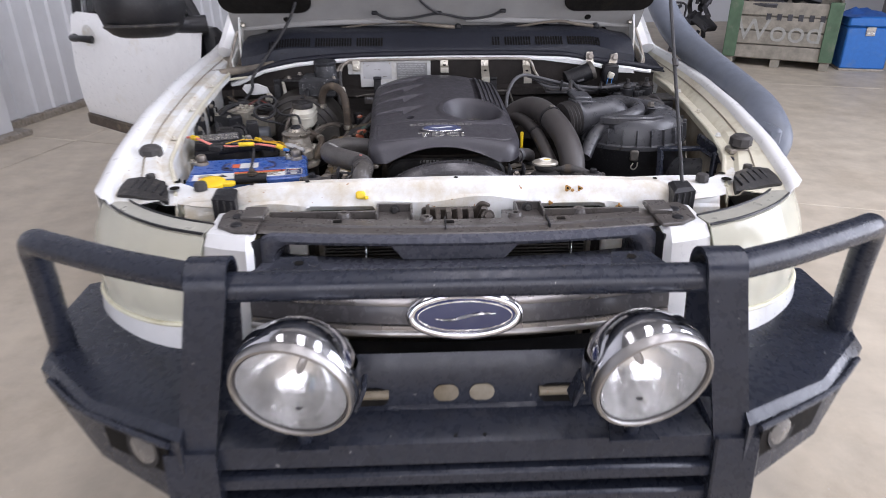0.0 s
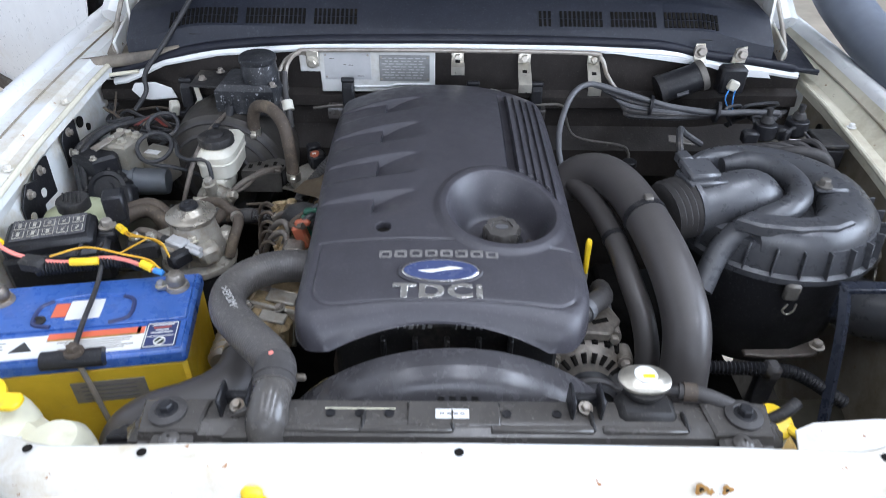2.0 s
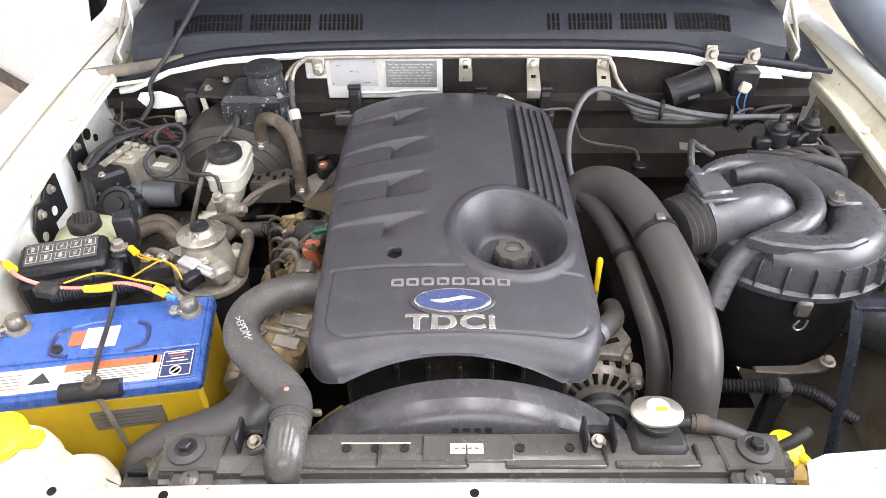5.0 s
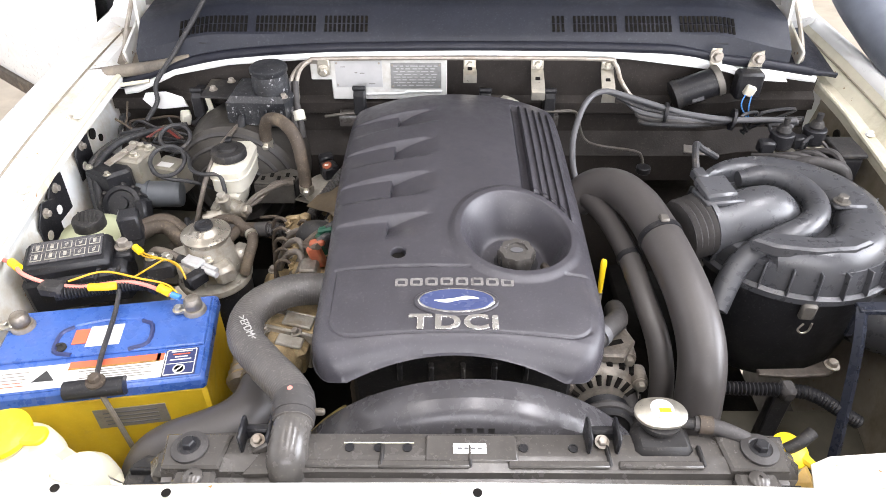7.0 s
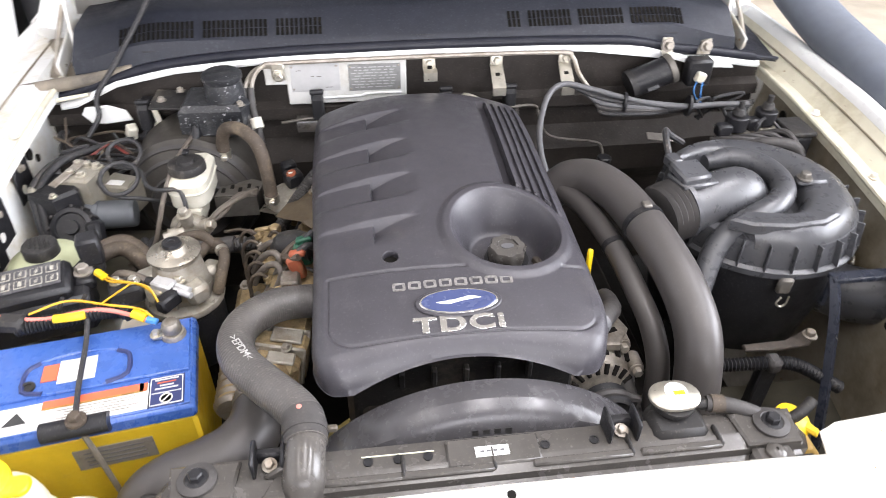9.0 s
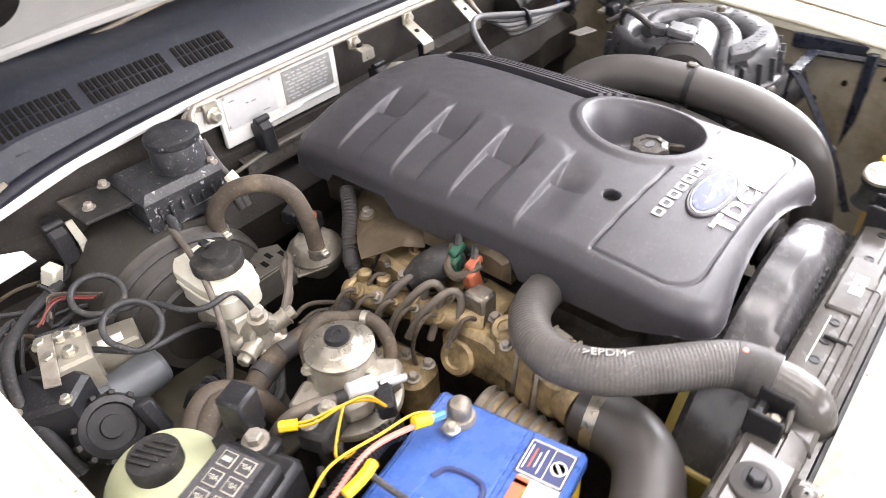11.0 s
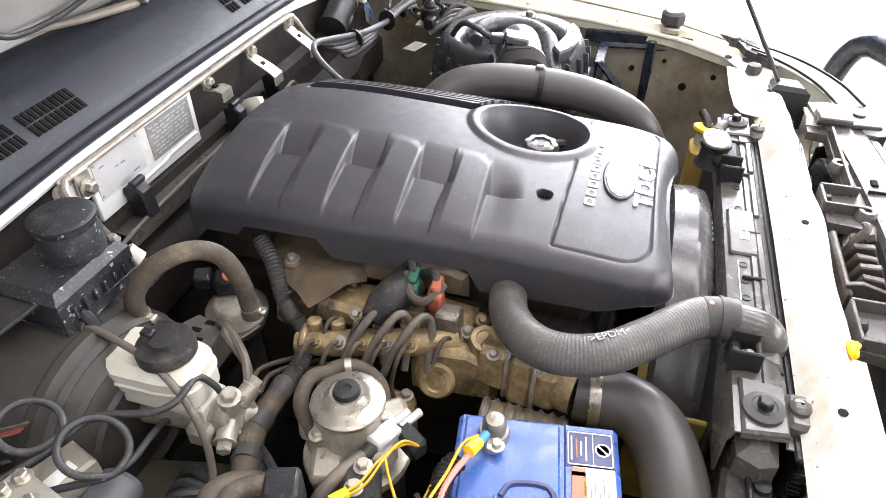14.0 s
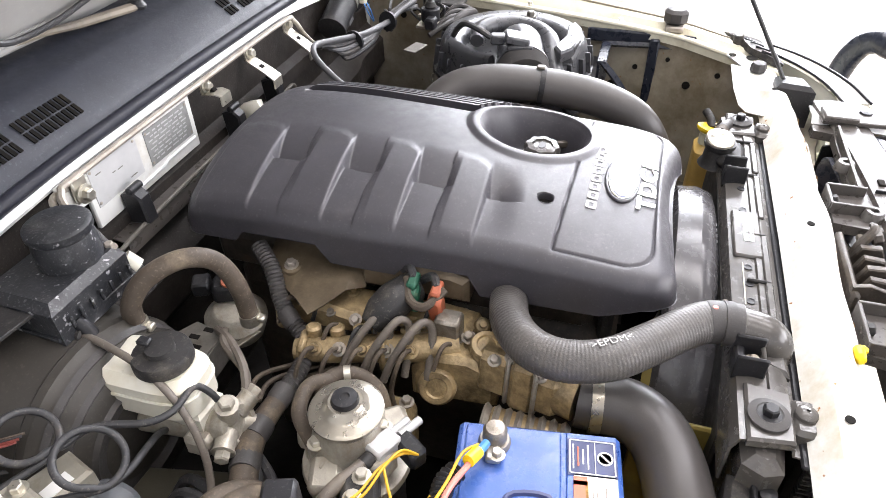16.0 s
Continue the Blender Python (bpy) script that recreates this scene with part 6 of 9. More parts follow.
part("cylinder_head", Geo().box((-0.02, 0.485, 0.905), (0.33, 0.58, 0.075), 0.015), grease, engine)
for x0, n in ((-0.078, 6), (0.003, 7)):
    for k in range(n):
        part("chalk_mark", Geo().box((x0 + 0.0088 * k, 0.1672, 0.9380 + 0.001 * (k % 2)), (0.0022 + 0.002 * (k % 3), 0.0006, 0.0085 - 0.002 * (k % 2)), 0, (0, 12, 0)), faded_print, engine)
part("timing_case", Geo().prism(rounded(-0.17, 0.62, 0.15, 0.945, 0.05), 0.168, 0.188, "xzy", 0.006), plastic_dusty, engine, "black front timing cover")
for k in range(5):
    part("case_rib", Geo().box((-0.10 + 0.045 * k, 0.164, 0.905), (0.008, 0.012, 0.03), 0.002), plastic_dusty, engine)
# inlet side castings: rail, throttle pump body and flanges
rail = part("inlet_rail", Geo().tube([(-0.325, 0.572, 0.874), (-0.314, 0.525, 0.876), (-0.302, 0.482, 0.878), (-0.282, 0.406, 0.882), (-0.265, 0.36, 0.886)], [0.015, 0.018, 0.019, 0.020, 0.022], 14), alloy_brown, engine, "grimy golden cast rail")
part("rail_flange", Geo().box((-0.322, 0.560, 0.874), (0.040, 0.012, 0.044), 0.004, (0, 0, 12)), alloy_brown, rail)
part("rail_flange", Geo().box((-0.297, 0.455, 0.879), (0.046, 0.010, 0.046), 0.004, (0, 0, 14)), alloy_brown, rail)
for k in range(5):
    y = 0.415 + 0.031 * k
    x = -0.284 - 0.24 * (y - 0.406)
    part("union_nut", Geo().bolt((x - 0.014, y, 0.890), (-0.7, 0.1, 1), 0.0068), steel_dull if k % 2 else alloy_brown, rail)
    part("fuel_pipe", Geo().tube([(x - 0.018, y, 0.896), (x - 0.030, y + 0.004, 0.902), (x - 0.046, y + 0.010, 0.888), (x - 0.054, y + 0.016, 0.850), (x - 0.050, y + 0.012, 0.800)], 0.0032, 8), rubber_brown, rail)
    part("rail_boss", Geo().lathe([(0.011, -0.02), (0.0105, 0.0), (0.007, 0.003), (0.0, 0.003)], (x + 0.014, y + 0.014, 0.900), (0.1, 0, 1), 14), alloy_brown, rail)
part("pump_body", Geo().prism(rounded(-0.375, 0.40, -0.315, 0.50, 0.02), 0.74, 0.822, ch=0.010), alloy_brown, engine, "oily cast pump body below the rail")
for x, y in ((-0.360, 0.415), (-0.330, 0.415), (-0.360, 0.485), (-0.335, 0.452)):
    part("pump_bolt", Geo().bolt((x, y, 0.822), (0, 0, 1), 0.007), steel_dull, engine)
part("rail_web", Geo().box((-0.225, 0.49, 0.87), (0.06, 0.27, 0.05), 0.012), alloy_brown, engine)
pump = part("throttle_body", Geo().box((-0.268, 0.302, 0.872), (0.072, 0.050, 0.066), 0.009, (0, 8, -9)).box((-0.276, 0.262, 0.870), (0.080, 0.034, 0.074), 0.006, (0, 8, -9)).box((-0.283, 0.232, 0.868), (0.072, 0.040, 0.064), 0.010, (0, 8, -9)).tube([(-0.286, 0.222, 0.868), (-0.293, 0.195, 0.868)], 0.035, 20, smooth=False), alloy_brown, engine, "grimy cast throttle body", angle=30)
part("body_band", Geo().box((-0.272, 0.2815, 0.873), (0.078, 0.006, 0.072), 0.003, (0, 8, -9)).box((-0.281, 0.2445, 0.871), (0.084, 0.006, 0.078), 0.003, (0, 8, -9)), alloy_clean, pump)
part("body_pad", Geo().box((-0.262, 0.262, 0.909), (0.046, 0.026, 0.006), 0.002, (0, 8, -9)).box((-0.270, 0.225, 0.902), (0.040, 0.022, 0.006), 0.002, (0, 8, -9)), alloy_clean, pump)
part("top_flange", Geo().lathe([(0.030, -0.04), (0.027, -0.02), (0.021, -0.012), (0.0215, 0.0), (0.019, 0.004), (0.013, 0.004), (0.012, 0.001), (0, 0.001)], (-0.276, 0.321, 0.904), (-0.25, -0.1, 1), 28), alloy_brown, pump)
part("lobe", Geo().lathe([(0.034, -0.035), (0.033, -0.006), (0.028, 0.0), (0, 0.001)], (-0.256, 0.369, 0.893), (-0.15, 0, 1), 30, 3, 0.12), alloy_brown, pump)
part("lobe_stud", Geo().bolt((-0.262, 0.360, 0.893), (-0.15, 0, 1), 0.006), steel_dull, pump)
part("side_flange", Geo().lathe([(0.026, -0.02), (0.026, 0.0), (0.022, 0.005), (0.015, 0.005), (0.013, 0.002), (0, 0.002)], (-0.312, 0.378, 0.845), (-1, -0.1, 0.5), 26), alloy_brown, pump)
part("web", Geo().prism([(0.30, 0.81), (0.30, 0.875), (0.34, 0.892), (0.40, 0.885), (0.42, 0.85), (0.42, 0.80)], -0.30, -0.24, "yzx", 0.008), alloy_brown, pump)
for x, y, z in ((-0.300, 0.305, 0.905), (-0.292, 0.285, 0.908), (-0.310, 0.245, 0.905), (-0.262, 0.240, 0.905)):
    part("body_bolt", Geo().bolt((x, y, z), (-0.3, 0, 1), 0.006), steel_dull, pump)
part("actuator", Geo().cyl((-0.345, 0.30, 0.83), (-0.345, 0.21, 0.825), 0.028), alloy_brown, engine)
part("actuator_rib", Geo().tube([(-0.345, 0.31, 0.83), (-0.345, 0.20, 0.825)], 0.029, 16, wave=(0.014, 0.003)), steel_dull, engine)
part("pressure_sensor", Geo().tube([(-0.225, 0.435, 0.935), (-0.255, 0.452, 0.932), (-0.275, 0.464, 0.924), (-0.292, 0.474, 0.915)], [0.022, 0.026, 0.024, 0.015], 18), plastic_dusty, engine, "dusty black plug boot")
part("green_wire", Geo().tube([(-0.235, 0.44, 0.958), (-0.262, 0.428, 0.945), (-0.270, 0.405, 0.945), (-0.245, 0.385, 0.958)], 0.006, 8), rubber_brown, engine)
for x, y, c in ((-0.243, 0.43, green), (-0.252, 0.395, orange)):
    cn = part("connector", Geo().box((x, y, 0.932), (0.022, 0.020, 0.045), 0.004, (0, -14, 0)), c, engine, "green plug connector" if c is green else "orange plug connector")
    part("connector_top", Geo().box((x + 0.004, y, 0.958), (0.026, 0.014, 0.012), 0.003, (0, -14, 0)), c, cn)
    part("connector_wire", Geo().tube([(x + 0.006, y, 0.96), (x + 0.02, y + 0.01, 0.965), (x + 0.03, y + 0.03, 0.945)], 0.006, 8), cable_black, cn)
part("relay_plate", Geo().box((-0.262, 0.375, 0.905), (0.03, 0.035, 0.05), 0.004), alloy, engine)
# looped fuel return hoses
for k, (dx, y, dz) in enumerate(((0.0, 0.462, 0.0), (0.0, 0.434, 0.0), (0.004, 0.404, -0.001))):
    part("looped_hose", Geo().tube([(-0.338 + dx, y + 0.040, 0.862 + dz), (-0.324 + dx, y + 0.030, 0.892 + dz), (-0.304 + dx, y + 0.012, 0.922 + dz), (-0.288 + dx, y, 0.931 + dz), (-0.282 + dx, y - 0.010, 0.920 + dz), (-0.292 + dx, y - 0.013, 0.895 + dz), (-0.314 + dx, y - 0.012, 0.855 + dz)], 0.0055, 12, 6), hose_grey, engine, "dusty looped rubber hose")
for k in range(4):
    part("pipe", Geo().tube([(-0.405, 0.600 - 0.012 * k, 0.862 - 0.006 * k), (-0.365, 0.604 - 0.015 * k, 0.858 - 0.006 * k), (-0.31, 0.545 - 0.012 * k, 0.852 - 0.006 * k), (-0.255, 0.50 - 0.015 * k, 0.852)], 0.0034, 8), rubber_brown, engine)
br = Geo().sheet([[(-0.165, y, 0.948), (-0.195, y, 0.937), (xe * 0.5 - 0.105, y - 0.002, 0.928 + h), (xe, y - 0.004, 0.920 + 2 * h)] for y, xe, h in ((0.512, -0.222, -0.003), (0.53, -0.250, 0.003), (0.548, -0.282, 0.001), (0.565, -0.298, -0.002), (0.59, -0.280, 0.002), (0.61, -0.262, -0.003), (0.64, -0.245, 0.002), (0.66, -0.232, -0.003))], 0.0015)
pl = part("heat_plate", br, shield_brown, engine, "dusty bent steel heat shield")
for x, y in ((-0.227, 0.617),):
    part("bolt_seat", Geo().lathe([(0.015, -0.006), (0.014, 0.001), (0.010, 0.003), (0, 0.003)], (x, y, 0.931), (-0.15, 0, 1), 18), shield_brown, pl)
    part("plate_bolt", Geo().bolt((x, y, 0.933), (-0.15, 0, 1), 0.007), steel_dull, pl)
part("rocker_side", Geo().prism([(0.36, 0.955), (0.385, 0.962), (0.50, 0.962), (0.515, 0.948), (0.515, 0.915), (0.36, 0.915)], -0.222, -0.165, "yzx", 0.008), shield_brown, engine, "dusty olive rocker casting")
rnd = random.Random(12)
# cast inlet bosses, nuts and short pipes along the rail
part("manifold", Geo().prism([(0.33, 0.86), (0.345, 0.898), (0.40, 0.905), (0.43, 0.892), (0.47, 0.902), (0.52, 0.892), (0.56, 0.90), (0.61, 0.888), (0.62, 0.85)], -0.262, -0.205, "yzx", 0.009), alloy_brown, engine, "grimy golden cast manifold", angle=30)
for k in range(22):
    y = 0.335 + 0.013 * k + rnd.uniform(-0.005, 0.005)
    x, z = rnd.uniform(-0.285, -0.215), rnd.uniform(0.888, 0.908)
    tip = (rnd.uniform(-0.7, 0.0), rnd.uniform(-0.3, 0.3), 1)
    if k % 3 == 0:
        part("stud_boss", Geo().lathe([(0.013, -0.03), (0.012, -0.004), (0.009, 0.0), (0.005, 0.001), (0.0045, 0.007), (0, 0.007)], (x, y, z), tip, 14), alloy_brown, engine)
    elif k % 3 == 1:
        part("nut", Geo().bolt((x, y, z - 0.004), tip, rnd.uniform(0.005, 0.008)), steel_dull, engine)
    else:
        part("short_pipe", Geo().tube([(x, y, z - 0.03), (x - 0.006, y + 0.004, z), (x - 0.022, y + 0.012, z + 0.008), (x - 0.038, y + 0.02, z - 0.02)], 0.0032, 8), (rubber_brown, cable_black)[(k // 3) % 2], engine)
# vacuum valve with red-dotted solenoid
vv = thing("vacuum_valve", "dusty metal vacuum valve with a black solenoid on top", "valve", (-0.285, 0.69, 0.80))
part("bowl", Geo().lathe([(0.02, -0.05), (0.036, -0.03), (0.044, -0.004), (0.044, 0.002), (0.036, 0.010), (0.030, 0.020), (0.026, 0.022), (0.0, 0.024)], (-0.287, 0.685, 0.872), (-0.1, -0.1, 1), 32), alloy_clean, vv)
sv = part("solenoid", Geo().box((-0.275, 0.700, 0.910), (0.034, 0.034, 0.030), 0.005, (0, 0, 25)), plastic, vv)
part("red_dot", Geo().lathe([(0.010, 0), (0.009, 0.002), (0, 0.002)], (-0.277, 0.692, 0.926), (-0.2, -0.3, 1), 16), orange, sv)
part("dot_mark", Geo().box((-0.278, 0.691, 0.9285), (0.008, 0.004, 0.001), 0, (15, -10, 0)), label_white, sv)
part("plug", Geo().box((-0.285, 0.730, 0.918), (0.028, 0.024, 0.022), 0.003, (0, 0, 25)), plastic, sv)
part("bracket", Geo().prism([(-0.345, 0.66), (-0.30, 0.64), (-0.29, 0.66), (-0.33, 0.70)], 0.862, 0.866, ch=0.0008), zinc, vv)

# vacuum hose arching to the brake booster
vh = thing("vacuum_hose", "arched dusty brown vacuum hose with spring clips", "hose", (-0.37, 0.70, 0.90))
part("hose", Geo().tube([(-0.405, 0.735, 0.945), (-0.403, 0.735, 0.985), (-0.385, 0.715, 1.018), (-0.352, 0.685, 1.028), (-0.325, 0.66, 1.008), (-0.315, 0.645, 0.96), (-0.313, 0.64, 0.895)], 0.0125, 12, 8), rubber_brown, vh)
for p, d in (((-0.405, 0.735, 0.953), (0, 0, 1)), ((-0.313, 0.641, 0.905), (0, 0, 1))):
    cl = part("clip", Geo().lathe([(0.0128, -0.008), (0.0142, -0.008), (0.0142, 0.008), (0.0128, 0.008)], p, d, 16), steel, vh)
    part("clip_ear", Geo().box((p[0] + 0.002, p[1] - 0.016, p[2]), (0.012, 0.012, 0.010), 0.002), steel, cl)

# wiring harness trunk along the inlet side
hn = thing("wiring_harness", "thick taped engine wiring harness with ribbed conduit", "wiring harness", (-0.33, 0.55, 0.85))
part("ribbed_trunk", Geo().tube([(-0.215, 0.672, 0.948), (-0.240, 0.642, 0.934), (-0.266, 0.620, 0.910), (-0.284, 0.601, 0.892), (-0.304, 0.570, 0.876), (-0.342, 0.556, 0.866), (-0.392, 0.562, 0.860)], 0.0118, 14, 8, wave=(0.0055, 0.0008)), rubber, hn, "ribbed black conduit")
part("taped_trunk", Geo().tube([(-0.385, 0.561, 0.860), (-0.42, 0.565, 0.858), (-0.456, 0.567, 0.856), (-0.505, 0.553, 0.851), (-0.56, 0.525, 0.84)], [0.0135, 0.015, 0.0165, 0.017, 0.017], 14), rubber_brown, hn, "taped brown trunk")
for p, d, r in (((-0.286, 0.598, 0.890), (-0.45, -0.7, -0.5), 0.0135), ((-0.392, 0.562, 0.860), (-1, 0.1, -0.1), 0.0155), ((-0.445, 0.567, 0.857), (-1, 0.0, 0.0), 0.0178), ((-0.49, 0.559, 0.853), (-1, -0.3, 0.1), 0.0182)):
    part("tape", Geo().lathe([(r - 0.001, -0.012), (r, -0.007), (r, 0.007), (r - 0.001, 0.012)], p, d, 16), rubber, hn)

# ---- radiator, fan and coolant hoses ----
rad = thing("radiator", "black plastic radiator top tank with a metal cap", "radiator", (0, 0.0, 0.5))
tank = Geo().sheet([[(x, -0.042, 0.918), (x, -0.042, 0.930), (x, -0.026, 0.9325), (x, -0.0235, 0.943), (x, -0.018, 0.9455), (x, -0.006, 0.9465), (x, -0.004, 0.9435), (x, 0.012, 0.9445), (x, 0.026, 0.942), (x, 0.032, 0.925), (x, 0.032, 0.87)] for x in [-0.37 + 0.74 * k / 20 for k in range(21)]], 0.003)
tk = part("top_tank", tank, tank_grey, rad, "dusty black plastic top tank", angle=25)
part("core", Geo().box((0, 0.0, 0.68), (0.70, 0.045, 0.44), 0.004), fins, rad)
part("front_ledge", Geo().box((0, -0.040, 0.933), (0.765, 0.012, 0.006), 0.002), plastic, tk)
for s in (-1, 1):
    em = part("end_mount", Geo().prism([(s * 0.30, -0.026), (s * 0.368, -0.026), (s * 0.375, 0.022), (s * 0.295, 0.022)], 0.938, 0.953, ch=0.003), tank_grey, rad)
    part("grommet", Geo().lathe([(0.022, 0), (0.022, 0.004), (0.014, 0.007), (0.010, 0.004)], (s * 0.34, 0.0, 0.953), (0, 0, 1), 24), rubber, em)
    part("mount_screw", Geo().bolt((s * 0.34, 0.0, 0.957), (0, 0, 1), 0.0085), plastic, em)
    dm = part("clip_dome", Geo().prism(rounded(*sorted((s * 0.302, s * 0.352))[:1], -0.052, sorted((s * 0.302, s * 0.352))[1], -0.026, 0.007, 3), 0.925, 0.951, ch=0.005), tank_grey, rad)
    part("dome_cap", Geo().lathe([(0.012, 0.0), (0.0115, 0.004), (0.007, 0.008), (0.002, 0.0085), (0.002, 0.006), (0.0, 0.006)], (s * 0.326, -0.039, 0.951), (0, 0, 1), 22), tank_grey, dm)
    part("end_tank", Geo().prism([(s * 0.345, -0.024), (s * 0.388, -0.020), (s * 0.396, 0.0), (s * 0.385, 0.022), (s * 0.345, 0.024)], 0.70, 0.936, ch=0.012), tank_grey, rad)
    bk = part("tank_clip", Geo().box((s * 0.262 if s < 0 else 0.155, 0.026, 0.945), (0.036, 0.012, 0.03), 0.003), plastic, rad)
    for d in (-0.017, 0.017):
        part("clip_cheek", Geo().box(((s * 0.262 if s < 0 else 0.155) + d, 0.016, 0.958), (0.005, 0.035, 0.035), 0.002), plastic, bk)
    part("clip_screw", Geo().bolt(((s * 0.262 if s < 0 else 0.155), 0.012, 0.952), (0, -0.3, 1), 0.006), steel_dull, bk)
for x, w in ((-0.16, 0.10), (-0.06, 0.11), (0.10, 0.12), (0.22, 0.10)):
    part("tank_rib", Geo().box((x, -0.018, 0.949), (w, 0.010, 0.006), 0.002), tank_grey, tk)
    part("rib_end", Geo().box((x + w / 2, -0.006, 0.949), (0.005, 0.03, 0.008), 0.002), plastic_dusty, tk)
for x in (-0.15, -0.115, -0.08, 0.06, 0.12):
    part("mould_mark", Geo().lathe([(0.006, 0), (0.006, 0.0012), (0.0045, 0.0012), (0.0045, 0.0005)], (x, 0.006, 0.9474), (0, 0, 1), 12), plastic, tk)
part("label_block", Geo().box((-0.003, 0.004, 0.9475), (0.112, 0.040, 0.008), 0.003), tank_grey, tk)
part("label", Geo().box((-0.005, 0.002, 0.9520), (0.040, 0.014, 0.0008), 0.0), label_white, tk, "small white paper label")
for k in range(4):
    part("label_line", Geo().box((-0.017 + 0.008 * k, 0.002, 0.9526), (0.005, 0.0022, 0.0004), 0.0), cable_grey, tk)
# thin pale bar drawn as the yellowish reflection along the tank's edge
part("edge_glint", Geo().box((-0.115, 0.0125, 0.9480), (0.085, 0.0014, 0.001), 0.0), bottle_yellowed, tk)
# filler neck and cap
part("filler_neck", Geo().lathe([(0.03, -0.03), (0.024, -0.02), (0.022, 0.0), (0.026, 0.006), (0.026, 0.012)], (0.229, 0.038, 0.955), (0, 0, 1), 28), plastic_dusty, rad)
part("neck_foot", Geo().box((0.229, 0.018, 0.944), (0.07, 0.045, 0.022), 0.008), plastic_dusty, rad)
rc = part("radiator_cap", Geo().lathe([(0.024, 0.0), (0.0275, 0.003), (0.0275, 0.007), (0.025, 0.0095), (0.021, 0.010), (0.017, 0.013), (0.0, 0.0135)], (0.229, 0.040, 0.967), (0, 0, 1), 48, 2, 0.17), steel, rad, "bright metal pressure cap")
part("cap_label", Geo().lathe([(0.014, 0), (0.014, 0.0008)], (0.229, 0.040, 0.9806), (0, 0, 1), 24), label_white, rc)
part("cap_print", Geo().box((0.232, 0.037, 0.9818), (0.014, 0.006, 0.0006), 0.0), yellow, rc)
part("neck_pipe", Geo().cyl((0.25, 0.038, 0.957), (0.285, 0.034, 0.957), 0.007), plastic_dusty, rad)
part("inlet_neck", Geo().tube([(-0.2225, -0.014, 0.930), (-0.222, -0.010, 0.950), (-0.221, 0.006, 0.962), (-0.220, 0.045, 0.966)], [0.0265, 0.0255, 0.0240, 0.0235], 20), tank_grey, rad)
part("inlet_foot", Geo().prism([(-0.272, -0.030), (-0.178, -0.026), (-0.190, 0.016), (-0.252, 0.018)], 0.935, 0.950, ch=0.005), tank_grey, rad)
part("neck_fin", Geo().box((-0.250, 0.0, 0.952), (0.03, 0.006, 0.018), 0.002, (0, -30, 10)), tank_grey, rad)

ov = thing("overflow_hose", "thin dusty black overflow hose from the radiator cap", "hose", (0.33, 0.02, 0.93))
part("hose", Geo().tube([(0.272, 0.036, 0.957), (0.30, 0.030, 0.957), (0.335, 0.018, 0.948), (0.37, 0.012, 0.925), (0.395, 0.02, 0.905)], 0.0098, 12), rubber, ov)
part("clip", Geo().lathe([(0.0100, -0.008), (0.0115, -0.008), (0.0115, 0.008), (0.0100, 0.008)], (0.285, 0.034, 0.957), (1, -0.15, 0), 16), rubber_brown, ov)

hose = thing("upper_radiator_hose", "thick black textured upper radiator hose", "radiator hose", (-0.28, 0.17, 0.93))
UP = [(-0.220, 0.026, 0.966), (-0.223, 0.058, 0.967), (-0.240, 0.086, 0.966), (-0.276, 0.126, 0.963), (-0.312, 0.172, 0.960), (-0.322, 0.222, 0.955), (-0.305, 0.264, 0.950), (-0.262, 0.295, 0.944), (-0.19, 0.31, 0.93)]
part("hose", Geo().tube(UP, 0.0252, 24, 12, wave=(0.0042, 0.00018)), hose_knit, hose)
cl = part("hose_clip", Geo().lathe([(0.0256, -0.006), (0.0272, -0.006), (0.0272, 0.006), (0.0256, 0.006)], (-0.2215, 0.042, 0.9665), (-0.1, 1, 0.02), 28), rubber, hose)
part("clip_ears", Geo().box((-0.190, 0.043, 0.968), (0.014, 0.007, 0.010), 0.002), steel_dark, cl)
part("hose_sleeve", Geo().tube([(-0.220, 0.027, 0.966), (-0.222, 0.05, 0.9668), (-0.226, 0.066, 0.967)], 0.0260, 24), rubber, hose)
part("paint_dot", Geo().lathe([(0.0035, 0), (0.003, 0.001), (0, 0.001)], (-0.226, 0.060, 0.9925), (0, 0, 1), 10), pink_wire, hose)
lm = Matrix.Translation((-0.306, 0.170, 0.9862)) @ pose(0, 0, 0, -4, 0, -58)
lettering(">EPDM<", 0.0145, 0.0002, lm, faded_print, hose, "printed_word", "faded white printed material mark")

dfl = thing("air_deflector", "dusty black plastic air deflector beside the radiator", "deflector", (-0.405, 0.0, 0.75))
part("panel", Geo().prism([(-0.437, -0.02), (-0.376, -0.024), (-0.376, 0.028), (-0.42, 0.034), (-0.437, 0.02)], 0.72, 0.895, ch=0.006), plastic_dusty, dfl)
part("rib", Geo().box((-0.405, 0.004, 0.898), (0.05, 0.006, 0.012), 0.002), plastic, dfl)
part("clip", Geo().lathe([(0.010, 0), (0.009, 0.006), (0, 0.007)], (-0.398, -0.010, 0.895), (0, 0, 1), 14), plastic, dfl)

ic = thing("intercooler_hose", "fat black rubber intercooler hose with a steel clamp", "intercooler hose", (-0.38, 0.10, 0.75))
part("hose", Geo().tube([(-0.296, 0.195, 0.868), (-0.298, 0.160, 0.868), (-0.304, 0.128, 0.868), (-0.325, 0.100, 0.866), (-0.360, 0.082, 0.862), (-0.400, 0.070, 0.855), (-0.434, 0.060, 0.834), (-0.452, 0.052, 0.785), (-0.457, 0.05, 0.70), (-0.457, 0.05, 0.58)], 0.0385, 24, 8), pipe_satin, ic)
